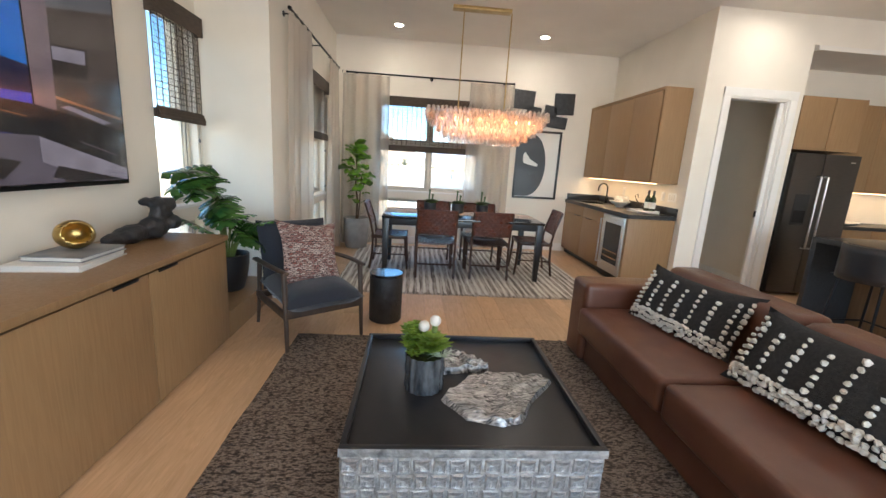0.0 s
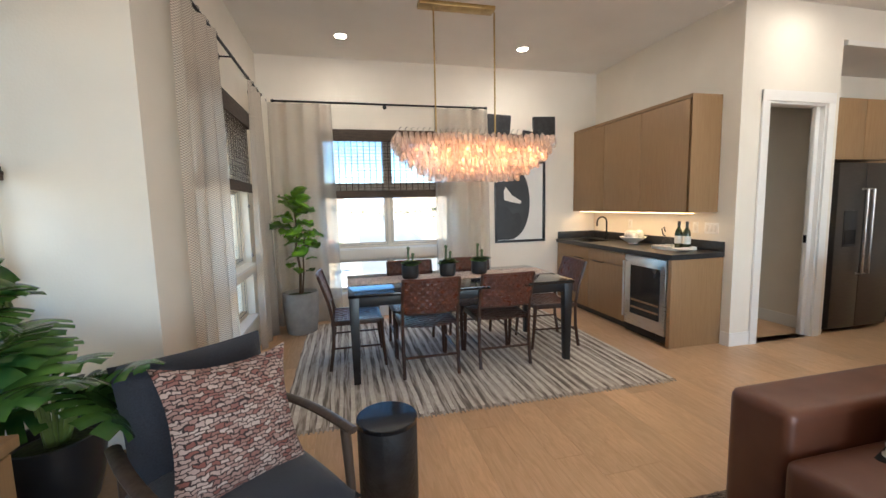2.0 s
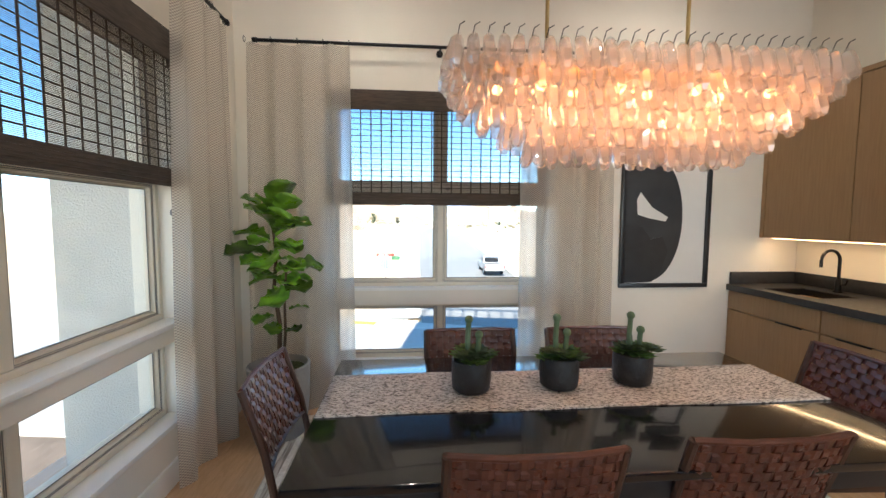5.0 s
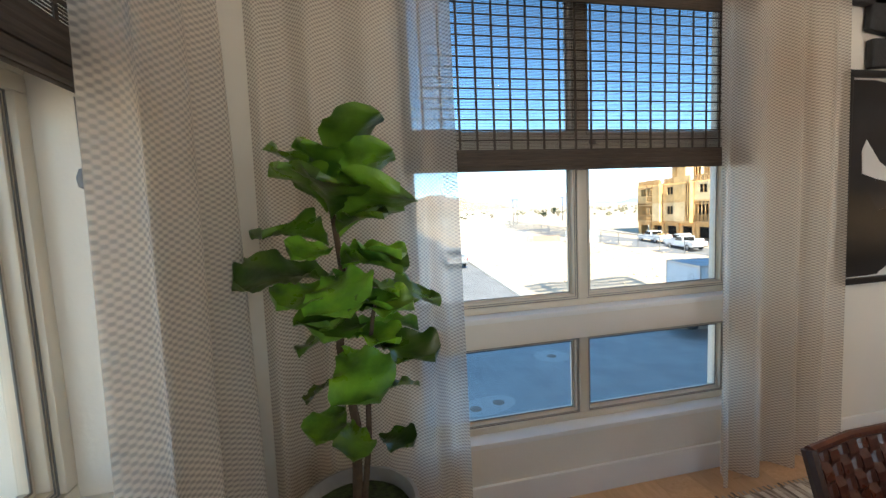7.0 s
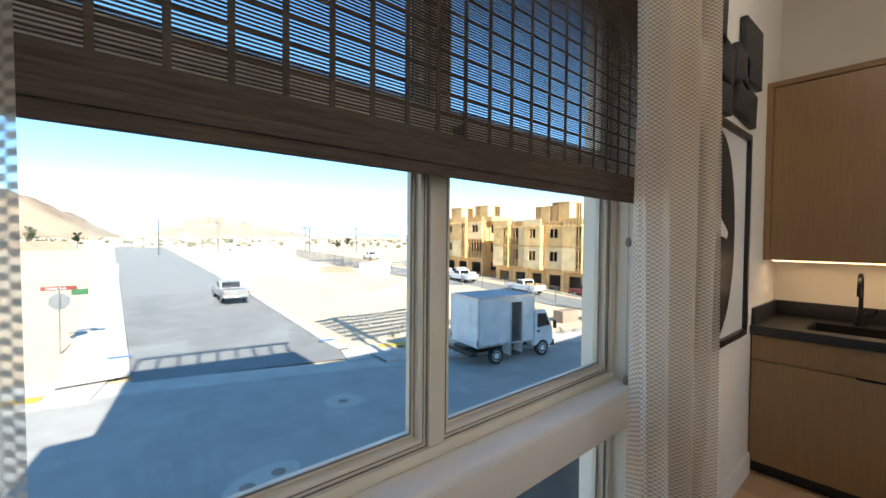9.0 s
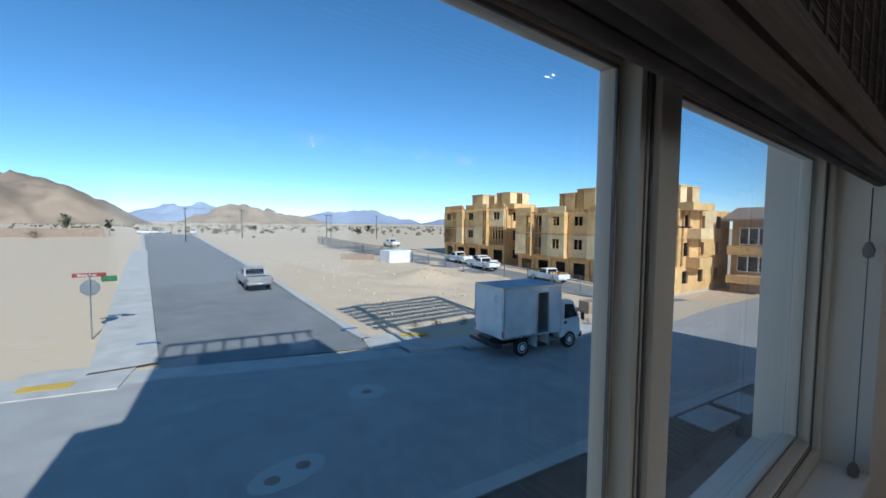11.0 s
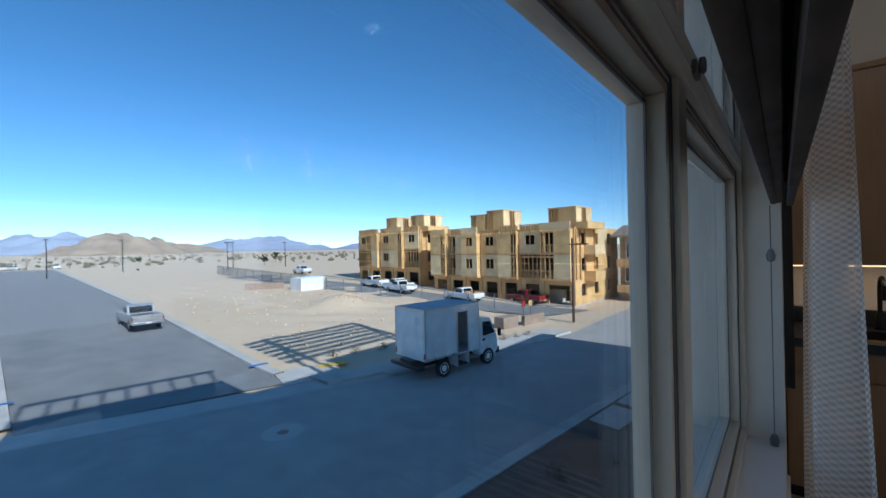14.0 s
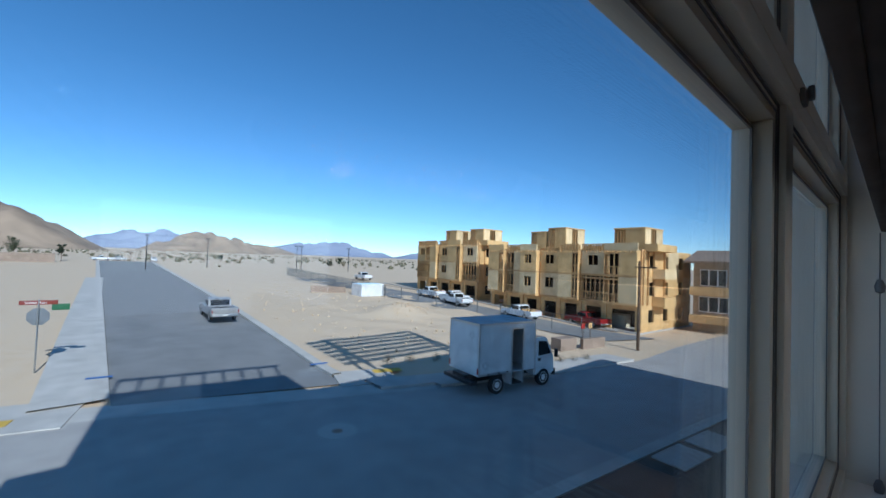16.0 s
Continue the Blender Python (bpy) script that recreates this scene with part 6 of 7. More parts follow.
def sheet(name, quad, mat, lift, label, cat, nu=4, nv=40, kind="structure", bumpy=0.0):
    """A strip draped on the land between two edges: quad = (near left, near right, far right, far left)."""
    a, b, c, d = (Vector(p) for p in quad)
    bm = B()

    def fn(u, v):
        v = v ** 1.6
        p = a.lerp(b, u).lerp(d.lerp(c, u), v)
        return (p.x, p.y, land(p.x, p.y) + lift + bumpy * noise.noise(Vector((p.x * 0.4, p.y * 0.4, 0))))
    grid(bm, nu, nv, fn)
    return solid(name, bm, mat, label, cat, kind=kind, smooth=True)


bm = B()
xs = [-900, -500, -300, -180, -110, -70, -45, -30, -20, -12, -6, 0, 6, 12, 18, 24, 30, 36, 42, 50, 60, 75, 95, 130, 180, 260, 400, 700, 1100, 1700, 2600]
ys = [-120, -40, 0, 8, 14, 20, 24, 27, 30, 33, 36, 40, 45, 50, 56, 62, 70, 80, 90, 100, 115, 135, 160, 200, 260, 340, 450, 600, 800, 1100, 1500, 2100, 3000, 4300]
gv = [[bm.verts.new((x, y, land(x, y) - 0.03 + (0.5 * noise.noise(Vector((x * 0.02, y * 0.02, 0))) if y > 130 else 0.0))) for y in ys] for x in xs]
for i in range(len(xs) - 1):
    for j in range(len(ys) - 1):
        bm.faces.new((gv[i][j], gv[i + 1][j], gv[i + 1][j + 1], gv[i][j + 1]))
solid("ground", bm, SAND, "pale stony desert ground reaching to the hills", "ground", kind="structure", smooth=True)
# rough graded lot
bm = B()


def lot(u, v):
    x, y = 11.2 + 21 * u, 27.5 + 45 * v
    x += 0.06 * (y - 27.5)
    e = min(u, 1 - u, v, 1 - v) * 12
    h = (0.14 * noise.noise(Vector((x * 0.5, y * 0.5, 3))) + 0.05 * noise.noise(Vector((x * 2, y * 2, 3)))) * min(1, e)
    h += 1.0 * math.exp(-((x - 23.62) ** 2 + (y - 39.21) ** 2) / 5.5)
    return (x, y, land(x, y) - 0.06 + 0.08 * min(1, e * 2) + h)


grid(bm, 60, 90, lot)
solid("building_lot", bm, SAND, "pale graded dirt lot with a low mound", "ground", kind="structure", smooth=True)
rb = B()
rr = random.Random(4)
for k in range(420):
    x, y = rr.uniform(12, 32), rr.uniform(28, 60)
    if rr.random() < 0.35:
        x, y = 23.62 + rr.gauss(0, 1.6), 39.21 + rr.gauss(0, 1.6)
    s = rr.uniform(0.03, 0.12)
    t = B()
    bmesh.ops.create_icosphere(t, subdivisions=1, radius=s)
    for q in t.verts:
        q.co *= rr.uniform(0.7, 1.2)
    hh = 1.0 * math.exp(-((x - 23.62) ** 2 + (y - 39.21) ** 2) / 5.5)
    t.transform(Matrix.Translation((x, y, land(x, y) + 0.05 + hh)))
    add(rb, t)
solid("rubble", rb, SAND, "scattered pale stones on the dirt lot", "stones", kind="stuff")

# streets
bm = B()
near = [(-40, 19.5), (5.9, 13.6), (20, 11.9), (34, 10.4), (60, 8.5)]
far = [(-40, 38), (0.85, 25.4), (13.07, 21.2), (19.8, 19.3), (27.2, 18.0), (34, 18.2), (60, 17.0)]


def along(poly, x):
    for a, b in zip(poly, poly[1:]):
        if a[0] <= x <= b[0]:
            return a[1] + (b[1] - a[1]) * (x - a[0]) / (b[0] - a[0])
    return poly[-1][1]


prev = None
for k in range(101):
    x = -40 + k
    y0, y1 = along(near, x), along(far, x)
    row = [bm.verts.new((x, y0 + (y1 - y0) * j / 8, land(x, y0 + (y1 - y0) * j / 8) + 0.02)) for j in range(9)]
    if prev:
        for j in range(8):
            bm.faces.new((prev[j], row[j], row[j + 1], prev[j + 1]))
    prev = row
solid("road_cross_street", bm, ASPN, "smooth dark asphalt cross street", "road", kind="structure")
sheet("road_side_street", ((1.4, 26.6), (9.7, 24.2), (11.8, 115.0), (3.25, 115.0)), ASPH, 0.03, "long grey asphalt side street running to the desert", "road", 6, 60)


def strip(name, poly, w0, w1, h, mat, label, cat, x0, x1):
    """A raised strip that follows a street edge between offsets w0 and w1."""
    bm = B()
    prev = None
    n = max(2, round((x1 - x0) / 1.0))
    for k in range(n + 1):
        x = x0 + (x1 - x0) * k / n
        y = along(poly, x)
        ring = []
        for yy, zz in ((y + w0, 0.0), (y + w0 + 0.012, h), (y + w1, h), (y + w1, 0.0)):
            ring.append(bm.verts.new((x, yy, land(x, yy) + 0.022 + zz)))
        if prev:
            for j in range(3):
                bm.faces.new((prev[j], ring[j], ring[j + 1], prev[j + 1]))
        prev = ring
    bmesh.ops.recalc_face_normals(bm, faces=bm.faces[:])
    solid(name, bm, mat, label, cat, kind="structure")


strip("gutter_pan", far, 0.0, 1.5, 0.006, CONC, "pale concrete cross gutter", "gutter", -12, 14)
strip("kerb_far", far, 0.0, 0.45, 0.13, CONC, "pale concrete kerb", "kerb", 13.0, 26.5)
strip("pavement_far", far, 0.46, 1.9, 0.12, CONC, "pale concrete pavement beyond the truck", "pavement", 10.6, 26.5)
strip("kerb_near", near, -0.42, 0.0, 0.13, CONC, "pale concrete kerb near the house", "kerb", -30, 40)
strip("planting_bed", near, -3.3, -0.43, 0.10, DIRT, "brown planting bed along the house", "planting bed", -30, 40)
strip("pavement_near", near, -4.6, -3.31, 0.12, CONC, "pale concrete pavement along the house", "pavement", -30, 40)


def edge_strip(name, x0, y0, x1, y1, w0, w1, h, mat, label, cat, n=40):
    """A raised strip beside the side street, from (x0, y0) to (x1, y1), between sideways offsets."""
    bm = B()
    prev = None
    for k in range(n + 1):
        f = (k / n) ** 1.5
        x, y = x0 + (x1 - x0) * f, y0 + (y1 - y0) * f
        ring = [bm.verts.new((x + w, y, land(x, y) + 0.03 + z)) for w, z in ((w0, 0), (w0 + (0.01 if w1 > w0 else -0.01), h), (w1, h), (w1, 0))]
        if prev:
            for j in range(3):
                bm.faces.new((prev[j], ring[j], ring[j + 1], prev[j + 1]))
        prev = ring
    bmesh.ops.recalc_face_normals(bm, faces=bm.faces[:])
    solid(name, bm, mat, label, cat, kind="structure")


edge_strip("kerb_left", 1.4, 27.2, 3.25, 115, 0.0, -0.5, 0.12, CONC, "pale concrete kerb of the side street", "kerb")
edge_strip("pavement_left", 0.9, 27.2, 2.7, 75, 0.0, -1.75, 0.11, CONC, "pale concrete pavement beside the side street", "pavement")
edge_strip("kerb_right", 9.75, 25.6, 11.8, 115, 0.0, 0.5, 0.12, CONC, "pale concrete kerb of the side street", "kerb")
# corner ramps with tactile plates
for nm, x, y, w, d, rz in (("corner_left", -1.3, 27.0, 3.6, 3.0, -14), ("corner_right", 11.0, 24.6, 2.8, 2.4, -16)):
    bm = box(B(), -w / 2, w / 2, -d / 2, d / 2, 0, 0.05, 0.01)
    bm.transform(pose(x, y, G + 0.02, 0, 0, rz))
    solid("pavement_" + nm, bm, CONC, "pale concrete corner ramp", "pavement", kind="structure")
for x, y, rz in ((-1.9, 26.6, -14), (12.5, 24.9, -16)):
    bm = box(B(), -0.75, 0.75, -0.3, 0.3, 0, 0.012)
    bm.transform(pose(x, y, G + 0.073, 0, 0, rz))
    solid("tactile_plate", bm, YEL, "yellow tactile paving plate at the corner ramp", "tactile plate", group="tactile plates")
for x, y in ((1.15, 30.0), (10.0, 27.6)):
    bm = box(B(), -0.45, 0.45, -0.11, 0.11, 0, 0.012)
    bm.transform(pose(x, y, land(x, y) + 0.155, 0, 0, -8))
    solid("kerb_mark", bm, BLUEP, "blue painted patch on the kerb", "kerb mark", group="kerb marks")


def manhole(x, y, rx, ry, rz, holes):
    th = thing("manhole", "pale concrete collar with an iron manhole cover in the road", "manhole", (x, y, G + 0.022), rz, group="manholes")
    bm = lathe(B(), [(0, 0.006), (1, 0.006), (1.0, 0)], 32)
    bmesh.ops.scale(bm, vec=(rx, ry, 1), verts=bm.verts[:])
    part("collar", bm, CONC, th)
    for hx in holes:
        part("cover", lathe(B(), [(0, 0.012), (0.17, 0.012), (0.18, 0.006)], 24, (hx, 0, 0)), WALLB, th, "iron cover")


manhole(7.02, 19.72, 0.66, 0.66, 0, (0,))
manhole(3.35, 16.6, 0.95, 0.55, 14, (-0.4, 0.4))

for x, y in ((14.3, 11.55), (16.4, 11.3)):
    bm = box(B(), -0.85, 0.85, -0.5, 0.5, 0, 0.05, 0.01)
    bm.transform(pose(x, y, G + 0.122, 0, 0, -7))
    solid("stepping_slab", bm, CONC, "pale concrete slab laid across the planting bed", "paving slab", group="paving slabs in the bed")
# shrubs in the bed
def shrub(x, y, r, seed, leafy=True):
    rr = random.Random(seed)
    th = thing("shrub", "small sparse desert shrub" if leafy else "bare leafless desert shrub", "shrub", (x, y, land(x, y)), group="desert shrubs")
    tw = B()
    for k in range(12):
        a, e = rr.uniform(0, 6.3), rr.uniform(0.5, 1.4)
        d = Vector((math.cos(a) * math.cos(e), math.sin(a) * math.cos(e), math.sin(e))) * r * rr.uniform(0.7, 1.1)
        tube(tw, [(0, 0, 0), d * 0.5 + Vector((0, 0, 0.05 * r)), d], 0.02 * r, 4, 0.006 * r)
    part("twigs", tw, TWIG, th)
    if leafy:
        lf = B()
        for k in range(150):
            a, e = rr.uniform(0, 6.3), rr.uniform(0.1, 1.5)
            q = Vector((math.cos(a) * math.cos(e), math.sin(a) * math.cos(e), math.sin(e) * 0.9)) * r * rr.uniform(0.45, 1.1)
            s = r * rr.uniform(0.05, 0.11)
            t = Vector((rr.uniform(-1, 1), rr.uniform(-1, 1), rr.uniform(-1, 1))).normalized()
            w = t.cross(Vector((0.3, 0.5, 0.8))).normalized()
            f = [lf.verts.new(q + t * s), lf.verts.new(q + w * s * 0.5), lf.verts.new(q - t * s), lf.verts.new(q - w * s * 0.5)]
            lf.faces.new(f)
        part("leaves", lf, BUSH, th, smooth=False, kind="stuff")


for k, (x, y, r) in enumerate(((9.9, 11.6, 0.45), (11.4, 10.6, 0.35), (7.0, 12.0, 0.3), (13.6, 26.4, 0.45), (14.8, 26.0, 0.4), (16.2, 25.2, 0.45), (22.0, 20.6, 0.5), (23.0, 20.3, 0.4), (24.0, 20.0, 0.45))):
    shrub(x, y, r, k)

# ---- the house itself, seen only by its shadow and outer walls ----
slab("wall_lower_storey", -1.42, 9.3, -3.4, 7.42, G - 0.1, -0.3, STUCCO, "plain stucco lower storey of the house", "wall")
slab("wall_outer_pier", -1.26, -0.83, 6.42, 7.42, G - 0.1, 3.78, STUCCO, "pale stucco pier outside the side window", "wall")
prism_bm = prism(B(), [(-2.5, -3.4), (4.1, -3.4), (4.1, 6.4), (-2.5, 7.5)], CZ + 0.5, 10.35)
solid("wall_upper_storey", prism_bm, STUCCO, "plain stucco upper storeys of the house", "wall", kind="structure")
solid("roof_wing", box(B(), 4.1, 22.5, -3.4, 7.4, CZ + 0.5, 4.3), STUCCO, "lower flat roof of the neighbouring wing", "roof", kind="structure")
solid("wall_wing", box(B(), 9.5, 22.5, -3.4, 7.4, G, CZ + 0.5), STUCCO, "plain stucco wall of the neighbouring wing", "wall", kind="structure")
# unseen blocks, sized to complete the house shadow on the street
solid("wall_wing_tower", box(B(), 9.2, 15.2, -1, 6.6, 4.3, 9.6), STUCCO, "plain stucco stair tower on the wing", "wall", kind="structure")
solid("wall_shadow_filler", box(B(), 4.11, 9.19, -1, 6.5, 4.31, 8.3), STUCCO, "unseen stucco block added to close a gap in the street shadow", "wall", kind="structure")
solid("wall_side_bay", box(B(), -3.6, -2.51, 1.0, 7.3, 3.9, 6.1), STUCCO, "plain stucco bay of the upper storey", "wall", kind="structure")
rl = thing("roof_railing", "dark metal railing round the roof deck", "railing", (0.8, 7.0, 10.35))
for k in range(9):
    x = -3.2 + k * 0.78
    part("post", box(B(), x - 0.05, x + 0.05, 0.35 - 0.167 * (x + 3.3), 0.45 - 0.167 * (x + 3.3), 0, 1.25), BLACK, rl, smooth=False)
bm = box(B(), -3.3, 3.3, -0.07, 0.07, 1.15, 1.3)
bm.transform(Matrix.Translation((0, -0.12, 0)) @ Matrix.Rotation(math.atan2(-1.1, 6.6), 4, "Z"))
part("top_rail", bm, BLACK, rl, smooth=False)
# unseen pergola, placed so its slats cast the striped shadow on the lot
pg = thing("pergola", "slatted timber pergola high over the wing's roof terrace", "pergola", (11.0, 5.5, 13.0))
for k in range(7):
    part("slat", box(B(), -4.3, 4.0, -3.0 + k * 0.86, -2.70 + k * 0.86, 0.2, 0.38), LUMB, pg, smooth=False)
for x in (-3.0, 3.8):
    part("beam", box(B(), x - 0.15, x + 0.15, -3.2, 2.8, -0.06, 0.2), LUMB, pg, smooth=False)
for x, y, z in ((-3.0, 0.9, -4.7), (3.8, 0.9, -3.4), (-3.0, -3.0, -4.7), (3.8, -3.0, -3.4)):
    part("post", box(B(), x - 0.1, x + 0.1, y - 0.1, y + 0.1, z, -0.06), LUMB, pg, smooth=False)

# ---- vehicles ----
def wheels(th, xs_, w, r, rim=STEEL):
    for x in xs_:
        for s in (-1, 1):
            y = s * w / 2
            q = cyl(B(), (x, y - s * 0.2, r), (x, y, r), r, n=20)
            tq = part("wheel", q, TYRE, th, "black rubber tyre")
            part("rim", lathe_side(x, y, r, s), rim, tq, "pale steel rim")


def lathe_side(x, y, r, s):
    bm = lathe(B(), [(0, 0.012), (r * 0.2, 0.012), (r * 0.5, -0.01), (r * 0.62, 0.008), (r * 0.64, 0.0)], 18)
    bm.transform(Matrix.Translation((x, y, r)) @ Matrix.Rotation(radians(-90 * s), 4, "X"))
    return bm


def body(poly, w, r=0.05):
    bm = prism(B(), poly, -w / 2, w / 2, "y")
    bmesh.ops.bevel(bm, geom=[e for e in bm.edges], offset=r, segments=2, affect="EDGES")
    return bm


def pickup(name, at, rz, paint, label, sc=1.0, load=False):
    """A pickup with its front towards +x, centred on the ground."""
    th = thing(name, label, "pickup truck", at, rz)
    th.scale = (sc, sc, sc)
    W = 1.9
    part("body", body([(-2.7, 0.5), (-2.7, 1.0), (-0.75, 1.02), (-0.7, 1.05), (1.05, 1.05), (2.55, 0.98), (2.72, 0.75), (2.72, 0.45), (-2.6, 0.42)], W), paint, th)
    part("cab", body([(-0.75, 1.0), (-0.62, 1.62), (-0.3, 1.72), (0.35, 1.7), (1.15, 1.04)], W - 0.22, 0.05), paint, th)
    part("windscreen", body([(0.42, 1.64), (1.08, 1.09), (1.1, 1.11), (0.45, 1.665)], W - 0.4, 0.004), CARG, th, "dark windscreen")
    part("rear_window", body([(-0.745, 1.12), (-0.63, 1.58), (-0.65, 1.58), (-0.765, 1.12)], W - 0.5, 0.003), CARG, th, "dark rear window")
    for s in (-1, 1):
        part("side_window", box(B(), -0.52, 0.72, s * (W / 2 - 0.115), s * (W / 2 - 0.105), 1.12, 1.56, 0.004), CARG, th, "dark side window")
        part("tail_lamp", box(B(), -2.72, -2.68, s * 0.92 - 0.07, s * 0.92 + 0.03, 0.72, 0.96, 0.01), REDL, th, "red tail lamp")
    part("bed_floor", box(B(), -2.6, -0.85, -0.78, 0.78, 0.985, 1.04), BLACKP, th, "dark load bed", smooth=False)
    part("bed_rim", add(box(B(), -2.7, -0.8, -0.95, -0.84, 0.98, 1.12, 0.02), add(box(B(), -2.7, -0.8, 0.84, 0.95, 0.98, 1.12, 0.02), box(B(), -2.72, -2.62, -0.93, 0.93, 0.7, 1.12, 0.02))), paint, th)
    part("bumper", box(B(), -2.85, -2.7, -0.9, 0.9, 0.45, 0.62, 0.03), STEEL, th, "steel rear bumper")
    part("number_plate", box(B(), -2.862, -2.85, -0.17, 0.17, 0.52, 0.62), TRIM, th, smooth=False)
    wheels(th, (-1.65, 1.7), W, 0.38)
    if load:
        for k in range(8):
            q = box(B(), -0.3, 0.3, -0.2, 0.2, 0, 0.25, 0.02)
            q.transform(pose(-2.4 + 0.2 * k, random.uniform(-0.5, 0.5), 1.03, 0, 0, random.uniform(0, 90)))
            part("load", q, pm("load_cloth", (0.4, 0.25, 0.2), 0.9, scale=4) if k == 0 else LUMB, th, "bundled site materials")
    return th


tx, ty_ = (8.38, 41.91)
pickup("pickup_truck", (tx, ty_, land(tx, ty_) + 0.03), 88, CARS, "silver pickup parked at the kerb of the side street", 0.92)

tr_ = thing("box_truck", "white box truck with an open side door, parked in the street", "truck", (13.45, 20.25, G + 0.02), -8.5)
bx_ = B()
for a in ((0.0, 0.04, -1.1, 1.1, 0.9, 3.15), (0.04, 3.4, 1.07, 1.1, 0.9, 3.15), (0.04, 3.4, -1.1, 1.1, 0.9, 0.94), (0.04, 3.4, -1.1, 1.1, 3.11, 3.15), (3.36, 3.4, -1.1, 1.1, 0.94, 3.11),
          (0.04, 1.95, -1.1, -1.06, 0.94, 3.11), (2.6, 3.36, -1.1, -1.06, 0.94, 3.11), (1.95, 2.6, -1.1, -1.06, 2.85, 3.11)):
    box(bx_, *a)
part("cargo_box", bx_, CARW, tr_, "white panelled cargo box", smooth=False)
for a in ((-0.02, 3.42, -1.115, -1.1, 3.08, 3.17), (-0.02, 3.42, 1.1, 1.115, 3.08, 3.17), (-0.02, 0.0, -1.115, 1.115, 3.08, 3.17), (-0.02, 0.05, -1.118, -1.1, 0.9, 3.08), (-0.02, 0.05, 1.1, 1.118, 0.9, 3.08), (3.37, 3.42, -1.118, -1.1, 0.9, 3.08), (0.05, 1.9, -1.115, -1.1, 0.9, 1.0)):
    part("trim_rail", box(B(), *a), STEEL, tr_, "aluminium edge rail", smooth=False)
part("roof_sheet", box(B(), 0.0, 3.4, -1.09, 1.09, 3.155, 3.175), pm("roof_sheet", (0.42, 0.45, 0.46), 0.6, scale=2, big=0.2), tr_, "weathered roof sheet", smooth=False)
for a in ((1.88, 1.95, -1.125, -1.1, 0.35, 2.92), (2.6, 2.67, -1.125, -1.1, 0.35, 2.92), (1.95, 2.6, -1.125, -1.1, 2.85, 2.92)):
    part("door_frame", box(B(), *a), STEEL, tr_, "aluminium door frame", smooth=False)
part("step_well", box(B(), 1.95, 2.6, -1.08, -0.5, 0.35, 0.4), BLACKP, tr_, "low entry step", smooth=False)
part("step_side", add(box(B(), 1.90, 1.95, -1.09, -0.5, 0.35, 0.9), box(B(), 2.6, 2.65, -1.09, -0.5, 0.35, 0.9)), CARW, tr_, smooth=False)
part("roll_door", box(B(), -0.022, -0.001, -1.0, 1.0, 0.98, 3.05), CARW, tr_, "white rear door", smooth=False)


def placard(face, u, v, s):
    th = B()
    for k in range(4):
        a0, a1 = math.pi / 2 * k, math.pi / 2 * (k + 1)
        p, q = (u + s * math.cos(a0), v + s * math.sin(a0)), (u + s * math.cos(a1), v + s * math.sin(a1))
        P3 = (lambda w: (-0.026, w[0], w[1])) if face == "rear" else (lambda w: (w[0], -1.104, w[1]))
        cyl(th, P3(p), P3(q), 0.008, n=4)
    return part("placard", th, BLACKP, tr_, "diamond placard holder", smooth=False)


placard("rear", -0.62, 2.65, 0.17)
placard("side", 0.38, 1.35, 0.17)
for k, y in enumerate((0.7, 0.35, 0.2, 0.0)):
    part("door_mark", box(B(), -0.025, -0.022, y - 0.06, y + 0.03, 1.0, 1.06), STEEL, tr_, smooth=False)
for x in (0.5, 1.1, 1.6):
    part("side_marker", box(B(), x, x + 0.1, -1.122, -1.1, 0.93, 0.98), BLACKP, tr_, smooth=False)
part("chassis", box(B(), -0.25, 4.6, -0.45, 0.45, 0.5, 0.88), BLACKP, tr_, "black chassis rails", smooth=False)
part("rear_bumper", box(B(), -0.35, 0.0, -1.05, 1.05, 0.55, 0.72, 0.02), BLACKP, tr_)
part("cab", body([(3.5, 0.55), (3.5, 2.2), (3.65, 2.35), (4.35, 2.3), (4.85, 1.35), (4.9, 0.6), (4.7, 0.45)], 2.0, 0.06), CARW, tr_, "white cab-over cab")
part("windscreen", body([(4.42, 2.2), (4.86, 1.38), (4.89, 1.39), (4.45, 2.22)], 1.75, 0.004), CARG, tr_, "dark windscreen")
part("side_window", prism(B(), [(3.75, 1.45), (3.75, 2.15), (4.3, 2.12), (4.62, 1.5)], -1.012, -1.0, "y"), CARG, tr_, "dark side window", smooth=False)
part("door_mark", box(B(), 3.72, 3.92, -1.006, -1.0, 1.2, 1.32), BLACKP, tr_, smooth=False)
part("mirror", add(box(B(), 4.72, 4.8, -1.3, -1.12, 1.35, 1.75, 0.02), cyl(B(), (4.6, -1.0, 1.6), (4.76, -1.2, 1.6), 0.015, n=6)), BLACKP, tr_, "black door mirror")
part("bumper", box(B(), 4.8, 5.0, -0.98, 0.98, 0.42, 0.72, 0.03), BLACKP, tr_)
for s in (-1, 1):
    part("tail_lamp", box(B(), -0.02, 0.0, s * 1.05 - 0.05, s * 1.05 + 0.05, 1.0, 1.25), REDL, tr_, smooth=False)
wheels(tr_, (1.15, 4.1), 2.05, 0.4, TRIM)

